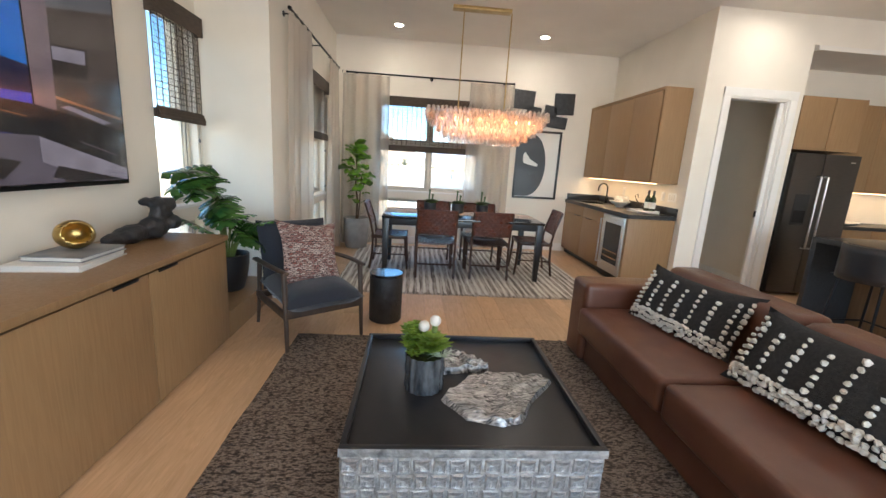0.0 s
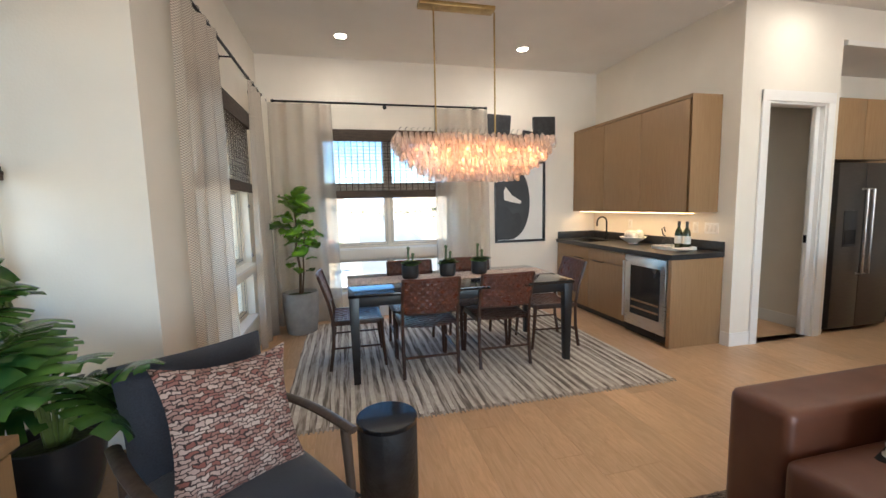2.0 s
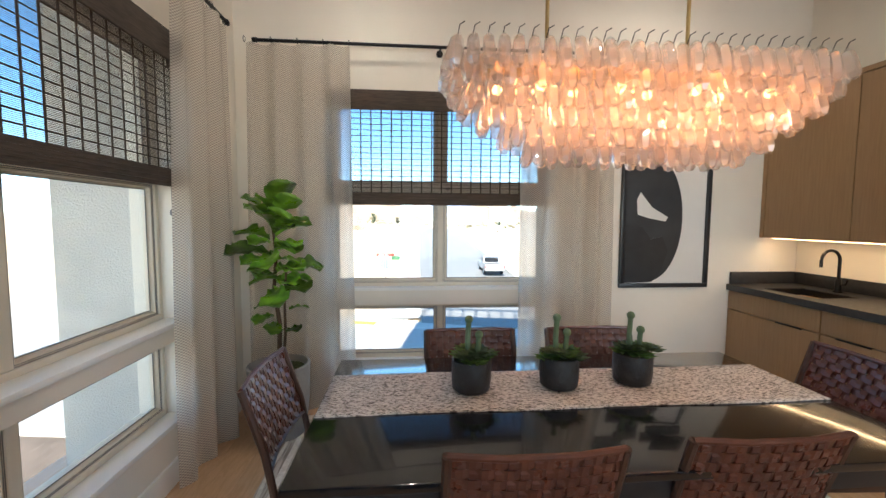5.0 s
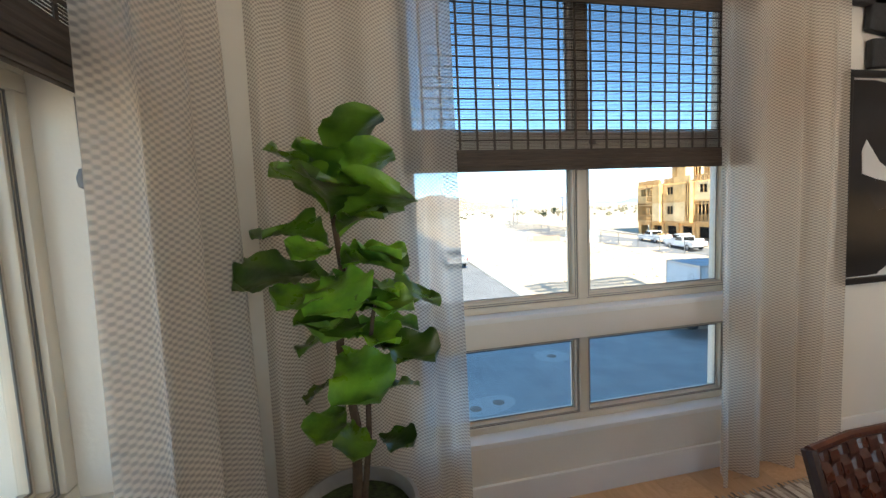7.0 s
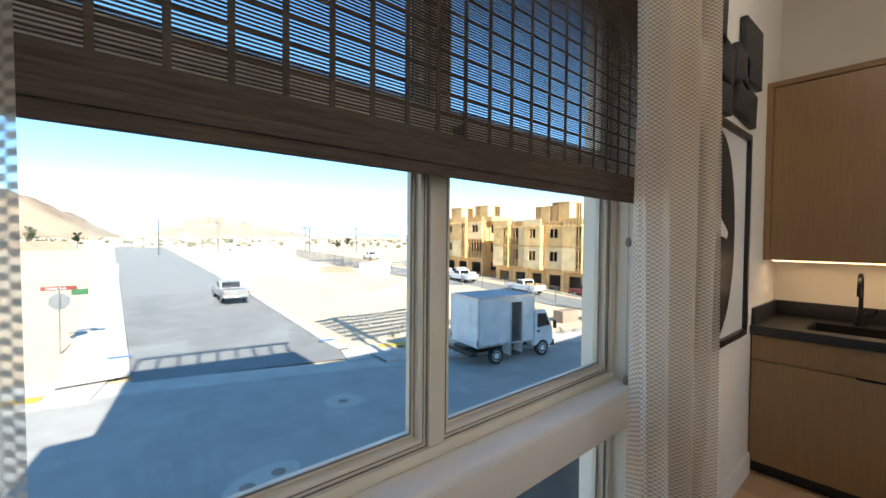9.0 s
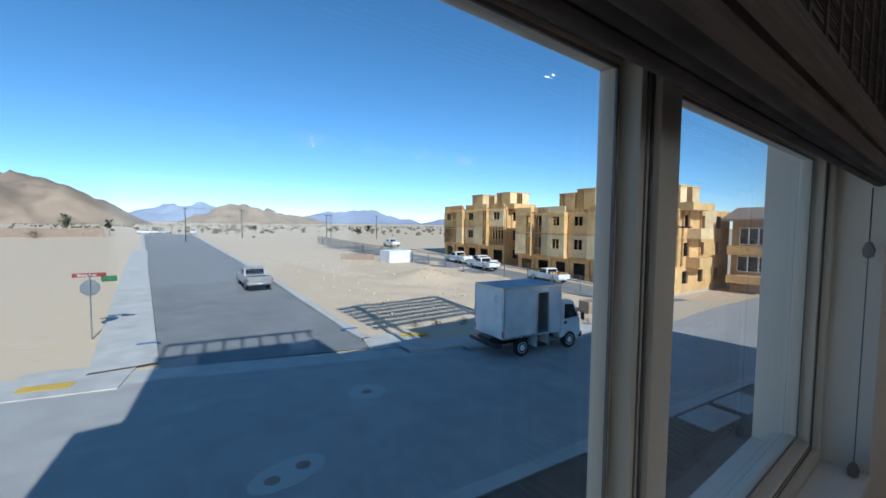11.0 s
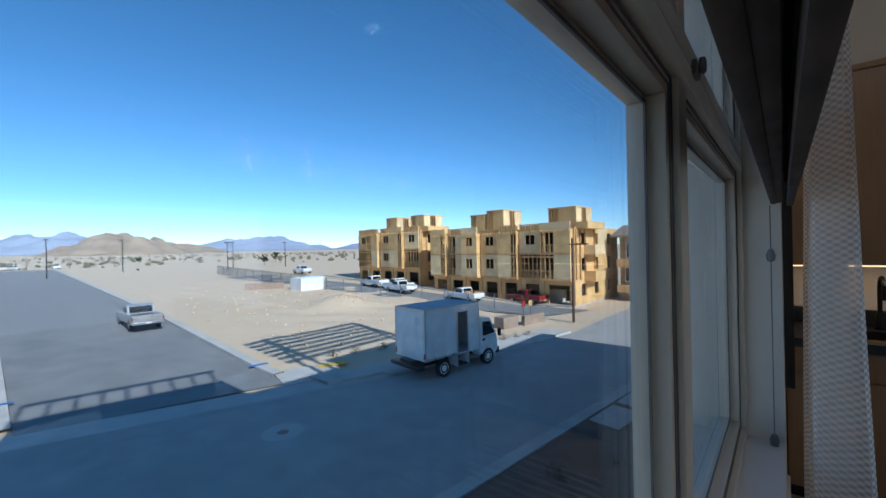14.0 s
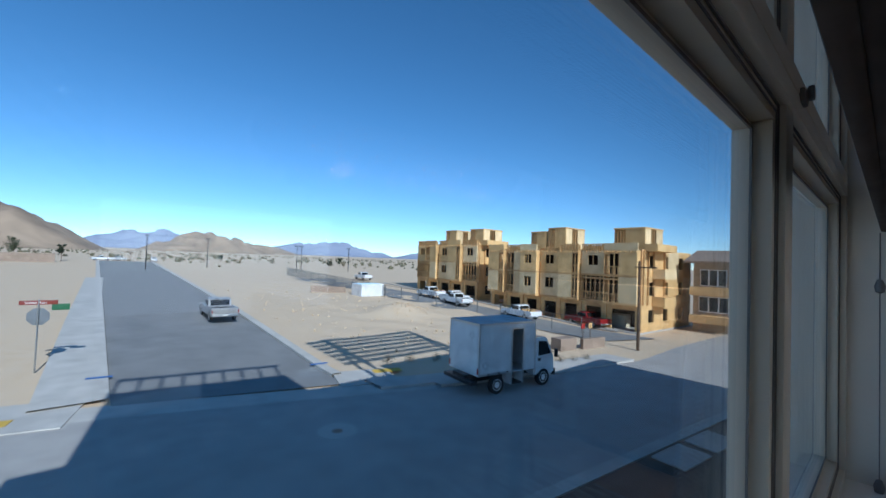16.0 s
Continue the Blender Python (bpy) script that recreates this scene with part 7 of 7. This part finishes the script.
for nm, (px, py), rz, paint, lab, ld in (("pickup_truck", (34.0, 32.69), 80, CARW, "white pickup parked on the street by the building site", True), ("pickup_truck", (33.19, 41.36), 82, CARW, "white pickup with a tool bed by the building site", False),
                                        ("pickup_truck", (34.4, 43.05), 84, CARW, "white pickup parked behind another by the building site", False), ("work_truck", (34.43, 47.45), 84, CARW, "white flatbed work truck loaded with racks", True),
                                        ("pickup_truck", (37.81, 27.5), 78, CARR, "dark red pickup parked beside the building site", False), ("pickup_truck", (38.84, 71.79), 84, CARW, "white pickup far along the site street", False)):
    pickup(nm, (px, py, land(px, py) + 0.05), rz, paint, lab, 0.82, ld)

# ---- signs and posts ----
sx, sy = (-0.96, 32.41)
sg = thing("stop_sign", "stop sign seen from behind with brown and green street name plates", "road sign", (sx, sy, land(sx, sy)), -3)
part("post", cyl(B(), (0, 0, 0), (0, 0, 3.2), 0.035, n=10), STEEL, sg)
oc_ = [(0.40 * math.cos(math.pi / 8 + k * math.pi / 4), 2.45 + 0.40 * math.sin(math.pi / 8 + k * math.pi / 4)) for k in range(8)]
part("octagon", prism(B(), oc_, 0.03, 0.045, "y"), pm("sign_back", (0.23, 0.24, 0.25), 0.5, metal=0.6, scale=5), sg, "bare grey back of the sign", smooth=False)
nb = part("name_plate", box(B(), -0.62, 0.62, -0.02, 0.0, 2.98, 3.17, 0.004), pm("sign_brown", (0.22, 0.035, 0.02), 0.5, scale=5), sg, "brown street name plate")
part("green_plate", box(B(), 0.42, 1.02, 0.0, 0.02, 2.72, 3.0, 0.004), pm("sign_green", (0.03, 0.13, 0.05), 0.5, scale=5), sg, "green plate seen edge-on")
cu = bpy.data.curves.new("street_name", "FONT")
cu.body, cu.size, cu.extrude, cu.align_x = "Stone Run", 0.17, 0.002, "CENTER"
cu.materials.append(TRIM)
tmp = new("tmp_text", cu)
bpy.context.view_layer.update()
txt = new("lettering", bpy.data.meshes.new_from_object(tmp.evaluated_get(bpy.context.evaluated_depsgraph_get())))
bpy.data.objects.remove(tmp)
txt.parent = nb
txt.matrix_basis = pose(-0.1, -0.024, 3.02, 90, 0, 0)

for nm, (px, py), h, arm in (("street_lamp", (8.65, 91.62), 6.0, 0), ("street_lamp", (19.44, 99.67), 6.0, 1), ("street_lamp", (33.24, 88.59), 5.5, 1), ("street_lamp", (34.45, 89.21), 5.5, 1), ("street_lamp", (46.59, 91.62), 5.5, 1)):
    th = thing(nm, "slim dark street lamp post beyond the lot", "street lamp", (px, py, land(px, py) - 0.2), group="street lamps")
    part("post", cyl(B(), (0, 0, 0), (0, 0, h), 0.09, 0.06, 8), BLACK, th)
    part("head", box(B(), -0.5 if arm else -0.3, 0.3, -0.15, 0.15, h - 0.05, h + 0.12, 0.02), BLACK, th)
ux, uy = (30.35, 19.5)
up_ = thing("utility_pole", "brown timber utility pole at the street corner", "utility pole", (ux, uy, land(ux, uy)))
part("pole", cyl(B(), (0, 0, 0), (0, 0, 6.4), 0.11, 0.08, 10), BARK, up_)
part("cross_arm", box(B(), -0.06, 0.06, -1.2, 0.3, 5.9, 6.0, 0.01), BARK, up_)
for px, py, w, d, h, rz in ((28.4, 21.9, 2.4, 0.3, 0.7, -10), (23.82, 54.87, 4.2, 0.35, 0.8, -30), (-14.0, 108.0, 22, 0.4, 1.5, 0), (26.0, 22.8, 1.6, 0.9, 0.8, -10)):
    bm = box(B(), -w / 2, w / 2, -d / 2, d / 2, -0.2, h, 0.02)
    bm.transform(pose(px, py, land(px, py), 0, 0, rz))
    solid("block_wall", bm, WALLB, "low tan concrete block wall", "wall", group="block walls")
px, py = (27.24, 51.11)
solid("site_container", add(B(), box(B(), px - 1.6, px + 1.6, py - 1.2, py + 1.2, land(px, py), land(px, py) + 1.5, 0.03)), CARW, "white storage container by the site fence", "container")
px, py = (40.0, 25.2)
solid("site_bin", box(B(), px - 0.6, px + 0.6, py - 0.8, py + 0.8, land(px, py), land(px, py) + 1.3, 0.05), pm("cream_bin", (0.6, 0.53, 0.38), 0.7, scale=3), "cream-coloured bin beside the red pickup", "bin")
for k, (px, py) in enumerate(((28.6, 22.8), (29.3, 22.6))):
    th = thing("site_sign", "small red notice on thin stakes at the corner", "sign", (px, py, land(px, py)), group="site notices")
    part("stake", cyl(B(), (0, 0, 0), (0, 0, 1.5), 0.03, n=6), BARK, th)
    part("board", box(B(), -0.25, 0.25, -0.02, 0.02, 1.2, 1.6), REDL if k == 0 else LUMB, th, smooth=False)

# site fence
fe = thing("site_fence", "grey chain-link site fence along the lot", "fence", kind="")
fa_, fb_, fc_ = Vector((33.2, 25.5)), Vector((28.63, 49.31)), Vector((28.77, 81.93))
fpts = [fa_.lerp(fb_, k / 9) for k in range(10)] + [fb_.lerp(fc_, k / 12) for k in range(1, 13)]
FEN = pm("galvanised", (0.16, 0.16, 0.155), 0.5, metal=0.5, scale=6)
for p, q in zip(fpts, fpts[1:]):
    z0, z1 = land(*p), land(*q)
    part("post", cyl(B(), (p.x, p.y, z0), (p.x, p.y, z0 + 1.45), 0.04, n=6), FEN, fe)
    part("rail", cyl(B(), (p.x, p.y, z0 + 1.42), (q.x, q.y, z1 + 1.42), 0.025, n=5), FEN, fe)
    if p.y > fb_.y - 2:
        sl = B()
        for j in range(18):
            w = p.lerp(q, j / 18)
            cyl(sl, (w.x, w.y, land(w.x, w.y)), (w.x, w.y, land(w.x, w.y) + 1.4), 0.018, n=4)
        part("pickets", sl, FEN, fe, "thin dark pickets", kind="stuff")
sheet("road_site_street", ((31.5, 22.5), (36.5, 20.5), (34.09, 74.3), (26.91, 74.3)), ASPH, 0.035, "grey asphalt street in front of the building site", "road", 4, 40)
edge_strip("kerb_site", 37.2, 24.0, 39.4, 66, -0.3, 0.0, 0.1, CONC, "pale kerb before the building site", "kerb")

# ---- houses under construction ----
def site_house(name, at, rz, bays, seed, label, storeys=3, depth=11.0):
    """A row of timber-framed town houses; its front looks to -x and the row runs along +y."""
    rr = random.Random(seed)
    th = thing(name, label, "house", at, rz)
    FH = [0.0, 2.45, 5.0, 7.45]
    L = sum(b[0] for b in bays)
    part("floor_deck", box(B(), 0.3, depth, 0, L, FH[1] - 0.12, FH[1] + 0.1), LUMB, th, smooth=False)
    part("floor_deck", box(B(), 0.3, depth, 0, L, FH[2] - 0.12, FH[2] + 0.1), LUMB, th, smooth=False)
    part("roof_deck", box(B(), 0.3, depth, 0, L, FH[3] - 0.1, FH[3] + 0.08), PLY, th, smooth=False)
    part("back_wall", box(B(), depth - 0.15, depth, 0, L, -0.4, FH[3]), OSB, th, smooth=False)
    # added dark sheet standing for the shade behind the openings
    part("shade_wall", box(B(), 3.2, 3.35, 0.1, L - 0.1, 0, FH[3] - 0.1), DARK, th, smooth=False)
    part("slab", box(B(), -0.1, depth, -0.1, L + 0.1, -0.5, 0.02), CONC, th, smooth=False)
    # end walls with openings
    for y, s in ((0, -1), (L, 1)):
        y0, y1 = (y - 0.05, y + 0.1) if s < 0 else (y - 0.1, y + 0.05)
        for f in range(3):
            z0, z1 = FH[f], FH[f + 1]
            for x0, x1 in ((0.2, 1.6), (2.7, 4.6), (5.6, 8.0), (9.0, depth)):
                part("end_panel", box(B(), x0, x1, y0, y1, z0, z1), OSB if rr.random() < 0.75 else PLY, th, smooth=False)
            for x0, x1 in ((1.6, 2.7), (4.6, 5.6), (8.0, 9.0)):
                part("end_panel", box(B(), x0, x1, y0, y1, z0, z0 + 0.8), OSB, th, smooth=False)
                part("end_panel", box(B(), x0, x1, y0, y1, z1 - 0.5, z1), OSB, th, smooth=False)
    for f in (1, 2):                         # boarded balconies and posts on the near end
        part("balcony", box(B(), 2.2, 4.6, -1.2, -0.06, FH[f] - 0.15, FH[f] + 0.75), OSB if f == 1 else PLY, th, smooth=False)
        for x in (0.3, 1.2, 2.3, 4.5):
            part("end_stud", box(B(), x, x + 0.12, -0.22, -0.06, FH[f] + (0.75 if x > 2 else 0), FH[f + 1] - 0.1), LUMB, th, smooth=False)
    part("balcony_parapet", box(B(), 0.6, 4.6, -1.2, -0.06, FH[3] - 0.1, FH[3] + 0.55), OSB, th, smooth=False)
    y = 0.0
    for w, out, style, tower in bays:
        for f in range(3):
            z0, z1 = FH[f] + (0.0 if f == 0 else 0.1), FH[f + 1] - 0.1
            x = -out if f else 0.25
            mat = (OSB, PLY, OSB)[f] if rr.random() < 0.6 else PLY if f else OSB
            ya, yb = y + 0.06, y + w - 0.06
            if f == 0:                       # garage: header and narrow piers
                part("pier", box(B(), x, x + 0.2, ya, ya + 0.45, z0, z1), OSB, th, smooth=False)
                part("pier", box(B(), x, x + 0.2, yb - 0.45, yb, z0, z1), OSB, th, smooth=False)
                part("header", box(B(), x, x + 0.25, ya + 0.45, yb - 0.45, z1 - 0.45, z1), OSB if rr.random() < 0.5 else LUMB, th, smooth=False)
                continue
            fs = [(ya, ya + w * 0.5, "panel"), (ya + w * 0.5, yb, "open")] if style == 0 else [(ya, ya + w * 0.3, "open"), (ya + w * 0.3, yb, "panel")] if style == 1 else [(ya, yb, "window")] if style == 2 else [(ya, yb, "open")]
            if f == 2 and style == 3:
                fs = [(ya, yb, "window")]
            for p0, p1, kd in fs:
                if kd == "panel":
                    part("sheathing", box(B(), x, x + 0.12, p0, p1, z0, z1), mat, th, smooth=False)
                elif kd == "window":
                    c0, c1 = p0 + (p1 - p0) * 0.3, p0 + (p1 - p0) * 0.72
                    wb = B()
                    for a in ((p0, c0, z0, z1), (c1, p1, z0, z1), (c0, c1, z0, z0 + 0.85), (c0, c1, z1 - 0.45, z1)):
                        box(wb, x, x + 0.12, *a)
                    part("sheathing", wb, mat, th, smooth=False)
                    part("window_stud", box(B(), x + 0.02, x + 0.1, (c0 + c1) / 2 - 0.04, (c0 + c1) / 2 + 0.04, z0 + 0.85, z1 - 0.45), LUMB, th, smooth=False)
                else:
                    n = max(2, round((p1 - p0) / 0.55))
                    for k in range(n + 1):
                        yy = p0 + (p1 - p0 - 0.07) * k / n
                        part("stud", box(B(), x, x + 0.14, yy, yy + 0.07, z0, z1), LUMB, th, smooth=False)
                    part("plate", box(B(), x - 0.01, x + 0.15, p0, p1, z0 + 0.7, z0 + 0.8), LUMB, th, smooth=False)
                    for k in range(round((p1 - p0) / 0.28)):
                        part("low_stud", box(B(), x + 0.02, x + 0.12, p0 + 0.1 + k * 0.28, p0 + 0.16 + k * 0.28, z0, z0 + 0.7), LUMB, th, smooth=False)
                    part("plate", box(B(), x - 0.01, x + 0.15, p0, p1, z1 - 0.3, z1 - 0.16), LUMB, th, smooth=False)
            part("side_cheek", box(B(), x + 0.12, 0.4, ya, ya + 0.08, z0, z1), OSB, th, smooth=False)
            part("side_cheek", box(B(), x + 0.12, 0.4, yb - 0.08, yb, z0, z1), OSB, th, smooth=False)
            part("rim_board", box(B(), x - 0.02, 0.5, ya - 0.03, yb + 0.03, z0 - 0.2, z0), LUMB, th, smooth=False)
        part("post", box(B(), 0.12, 0.3, y - 0.07, y + 0.09, 0, FH[3]), LUMB, th, smooth=False)
        pz = FH[3]
        ph = 0.6 if tower != 2 else 0.3
        if rr.random() < 0.6:                # open joisted parapet: rows of short studs under a cap
            part("parapet_cap", box(B(), -out, -out + 0.15, y + 0.04, y + w - 0.04, pz + ph - 0.1, pz + ph), OSB, th, smooth=False)
            for k in range(round(w / 0.3)):
                part("parapet_stud", box(B(), -out, -out + 0.13, y + 0.06 + k * 0.3, y + 0.16 + k * 0.3, pz - 0.1, pz + ph - 0.1), LUMB, th, smooth=False)
            part("parapet_back", box(B(), -out + 0.3, -out + 0.38, y + 0.04, y + w - 0.04, pz - 0.1, pz + ph - 0.15), OSB, th, smooth=False)
        else:
            part("parapet", box(B(), -out, -out + 0.15, y + 0.04, y + w - 0.04, pz - 0.1, pz + ph), OSB if rr.random() < 0.6 else PLY, th, smooth=False)
        for k in range(round(w / 0.5)):
            part("rafter_end", box(B(), -out - 0.12, 0.3, y + 0.1 + k * 0.5, y + 0.17 + k * 0.5, pz - 0.28, pz - 0.11), LUMB, th, smooth=False)
        if tower:
            h = 1.95 if tower == 1 else 2.3
            x0, x1, y0, y1 = 1.2, 4.8, y + 0.2, y + w - 0.1
            pz += 0.08
            for a in ((x0, x0 + 0.12, y0, y0 + (y1 - y0) * 0.62), (x1 - 0.12, x1, y0, y1)):
                part("tower_wall", box(B(), *a, pz, pz + h), OSB, th, smooth=False)
            part("tower_wall", box(B(), x0 + 0.12, x1 - 0.12, y1 - 0.12, y1, pz, pz + h), PLY, th, smooth=False)
            for a in ((x0 + 0.12, x0 + 1.2), (x1 - 1.4, x1 - 0.12)):
                part("tower_wall", box(B(), *a, y0, y0 + 0.12, pz, pz + h), PLY, th, smooth=False)
            for k in range(4):
                yy = y0 + (y1 - y0) * (0.66 + 0.1 * k)
                part("stud", box(B(), x0, x0 + 0.1, yy, yy + 0.08, pz, pz + h), LUMB, th, smooth=False)
            for k in range(3):
                part("stud", box(B(), x0 + 1.4 + 0.4 * k, x0 + 1.48 + 0.4 * k, y0, y0 + 0.1, pz, pz + h), LUMB, th, smooth=False)
            part("tower_roof", box(B(), x0 - 0.05, x1 + 0.05, y0 - 0.05, y1 + 0.05, pz + h, pz + h + 0.12), OSB, th, smooth=False)
        y += w
    return th


site_house("town_house_row", (37.6, 22.4, G + 0.1), -3.5, [(3.3, 0.5, 0, 1), (2.7, 0.0, 3, 0), (2.5, 0.4, 1, 0), (2.6, 0.0, 2, 2), (2.4, 0.6, 2, 1), (2.6, 0.0, 0, 0), (2.6, 0.5, 1, 0)], 3,
           "timber-framed town houses under construction, sheathed in tan boards")
site_house("town_house_row", (39.2, 43.9, land(0, 48) - 0.3), -3.5, [(2.9, 0.0, 3, 1), (2.7, 0.5, 1, 0), (2.7, 0.0, 2, 1), (2.7, 0.5, 0, 0), (2.7, 0.0, 3, 0)], 9,
           "far row of timber-framed town houses, partly open studs")
# finished house beyond
fh = thing("finished_house", "nearly finished tan stucco house with a hipped roof", "house", (45.5, 12.5, G))
part("wall", box(B(), 0, 9, 0, 8, -0.2, 6.6), pm("tan_stucco", (0.40, 0.29, 0.17), 0.95, scale=3, bump=0.4), fh, smooth=False)
part("roof", add(box(B(), -0.7, 9.7, -0.7, 8.7, 6.6, 6.8), prism(B(), [(-0.7, 6.8), (9.7, 6.8), (5.5, 8.0), (3.5, 8.0)], -0.7, 8.7, "y")), pm("roof_tile", (0.30, 0.22, 0.16), 0.9, scale=5), fh, smooth=False)
for y0, y1, z0, z1 in ((5.2, 7.4, 4.4, 6.0), (2.2, 4.4, 4.4, 6.0), (5.0, 7.5, 1.9, 3.4), (1.5, 4.2, 1.9, 3.4)):
    wn_ = part("window", add(box(B(), -0.06, 0.02, y0, y1, z0, z1), B()), TRIM, fh, "white window frame", smooth=False)
    for k in range(3):
        w = (y1 - y0) / 3
        part("pane", box(B(), -0.075, -0.06, y0 + k * w + 0.07, y0 + (k + 1) * w - 0.07, z0 + 0.08, z1 - 0.08), CARG, wn_, smooth=False)
part("balcony", box(B(), -1.2, 0, 4.6, 8, 3.5, 4.3), OSB, fh, smooth=False)
part("balcony", box(B(), -1.2, 0, 4.6, 8, 0.9, 1.6), OSB, fh, smooth=False)
gh = thing("grey_house", "grey-brown finished house farther along the street", "house", (52, 2.0, G))
part("wall", box(B(), 0, 9, 0, 9, -0.2, 7.2), pm("grey_stucco", (0.15, 0.13, 0.10), 0.95, scale=3), gh, smooth=False)
part("roof", box(B(), -0.4, 9.4, -0.4, 9.4, 7.2, 7.6), pm("grey_roof", (0.16, 0.15, 0.13), 0.9, scale=3), gh, smooth=False)
for z in (1.5, 4.5):
    wn_ = part("window", box(B(), -0.06, 0.02, 5.5, 8.0, z, z + 1.5), TRIM, gh, "white window frame", smooth=False)
    for k in range(2):
        part("pane", box(B(), -0.075, -0.06, 5.6 + 1.2 * k, 6.7 + 1.2 * k, z + 0.1, z + 1.4), CARG, wn_, smooth=False)

# ---- far desert ----
def hill(name, cx, cy, sx_, sy_, h, mat, label, rough, seed, n=60):
    bm = B()

    def fn(u, v):
        a, b = 2 * u - 1, 2 * v - 1
        x, y = cx + a * sx_, cy + b * sy_
        e = max(0.0, 1 - (a * a + b * b)) ** 1.3
        r = noise.fractal(Vector((a * 3 + seed, b * 3, seed)), 1.0, 2.0, 6)
        return (x, y, land(x, y) - 1.5 + h * e * (1 + rough * r))
    grid(bm, n, n // 2, fn)
    solid(name, bm, mat, label, "hill", kind="structure", smooth=True)


hill("hill_left", -95, 470, 120, 90, 44, ROCKN, "bare brown desert hill", 0.35, 1)
hill("hill_middle", 185, 900, 120, 90, 33, ROCKN, "low pointed desert hill", 0.5, 2)
hill("hill_small", 330, 1100, 130, 90, 24, ROCKN, "low desert rise", 0.4, 5)
# far ridges take the haze-tinted rock colour
hill("hill_far_left", 420, 3900, 620, 280, 130, ROCKHAZE, "distant mountain ridge, haze put into its blue-grey colour", 0.55, 3, 80)
hill("hill_far_right", 1750, 3600, 800, 280, 115, ROCKHAZE, "distant mountain range, haze put into its blue-grey colour", 0.5, 4, 80)
hill("hill_far_end", 3100, 3300, 900, 300, 95, ROCKHAZE, "distant mountain range, haze put into its blue-grey colour", 0.45, 7, 80)
rr = random.Random(17)
bs_ = B()
for k in range(520):
    y = rr.uniform(100, 420)
    x = rr.uniform(-0.15, 0.75) * y
    if -6 < x - 2 < 16 and y < 116:
        continue
    s = rr.uniform(0.25, 0.8)
    t = B()
    bmesh.ops.create_icosphere(t, subdivisions=1, radius=s)
    for q in t.verts:
        q.co *= rr.uniform(0.6, 1.25)
    t.transform(Matrix.Translation((x, y, land(x, y) + s * 0.3)))
    add(bs_, t)
solid("scrub", bs_, BUSH, "scattered low desert scrub on the plain", "scrub", kind="stuff")
for k, (x, y, r) in enumerate(((-12, 105, 1.6), (-5, 112, 1.3), (-20, 100, 1.5), (6, 122, 1.4), (18, 120, 1.3), (24, 125, 1.5), (30, 118, 1.1), (40, 122, 1.1))):
    shrub(x, y, r, 40 + k, k % 3 != 2)


def small_tree(x, y, h, seed, green):
    """A young street tree: tapered trunk, limbs and, when green, loose leafy clumps."""
    rr = random.Random(seed)
    th = thing("tree", "young dark green desert tree" if green else "young leafless street tree", "tree", (x, y, land(x, y) - 0.1), group="young trees beyond the lot")
    wood, leaves = tube(B(), [(0, 0, 0), (0.05, 0.02, h * 0.4), (0, 0, h * 0.9)], 0.07, 6, 0.02), B()
    for k in range(22):
        z = h * rr.uniform(0.3, 0.88)
        a, ln = rr.uniform(0, 6.3), h * rr.uniform(0.18, 0.34) * (1.15 - 0.7 * z / h)
        d = Vector((math.cos(a), math.sin(a), rr.uniform(0.3, 1.1))) * ln
        tube(wood, [(0, 0, z), Vector((0, 0, z)) + d * 0.6, Vector((0, 0, z)) + d], 0.025, 4, 0.008)
        for j in range(26 if green else 0):
            q = Vector((0, 0, z)) + d * rr.uniform(0.35, 1.15) + Vector((rr.gauss(0, 0.12), rr.gauss(0, 0.12), rr.gauss(0, 0.1))) * h * 0.3
            t = Vector((rr.uniform(-1, 1), rr.uniform(-1, 1), rr.uniform(-1, 1))).normalized()
            w, sz = t.cross(Vector((0.3, 0.5, 0.8))).normalized(), rr.uniform(0.08, 0.17)
            leaves.faces.new([leaves.verts.new(q + t * sz), leaves.verts.new(q + w * sz * 0.6), leaves.verts.new(q - t * sz), leaves.verts.new(q - w * sz * 0.6)])
    part("trunk", wood, TWIG, th)
    if green:
        part("crown", leaves, PINE, th, smooth=False, kind="stuff")
    else:
        leaves.free()


PINE = pm("dark_foliage", (0.05, 0.075, 0.03), 0.8, col2=(0.025, 0.04, 0.018), scale=5, rand=0.3)
for k, (x, y, h, g) in enumerate(((-9.0, 117, 4.4, True), (-2.3, 112, 3.2, True), (15.0, 121, 3.0, False), (22.5, 122, 3.4, False), (-6.0, 113, 2.4, False), (27.5, 124, 2.2, True), (8.5, 119, 2.8, False), (46.0, 100, 2.4, True), (55.0, 112, 2.6, True), (52.0, 104, 2.0, False))):
    small_tree(x, y, h, 70 + k, g)
for k, (x, y) in enumerate(((3.6, 118), (6.6, 119), (12.6, 118))):
    pickup("parked_car", (x, y, land(x, y) + 0.02), 10 + 40 * k, CARW, "small white vehicle parked at the far end of the street", 0.6)

# ---- floor planks ----
pb = box(B(), -0.0947, 0.0947, -1.0, 1.0, -0.012, 0.0, 0.0006, 1)
plank = mesh("plank", pb, OAKF)
rr = random.Random(21)
count = 0
for i in range(44):
    x = -1.1 + i * 0.19
    y = -0.6 - rr.uniform(0, 1.8)
    while y < 7.2:
        ln = rr.choice((1.3, 1.7, 2.1, 2.2))
        e = min(y + ln, 7.2)
        if e > y + 0.1:
            if (x > 4.0 and y > 4.94 and not 5.2 > x > 4.1 and x < 5.2) or (x > 5.2 and y > 5.7):
                pass
            else:
                piece("plank", plank, floor, Matrix.Translation((x, (y + e) / 2, 0)) @ Matrix.Diagonal((1, (e - y - 0.0015) / 2, 1, 1)))
                count += 1
        y = e
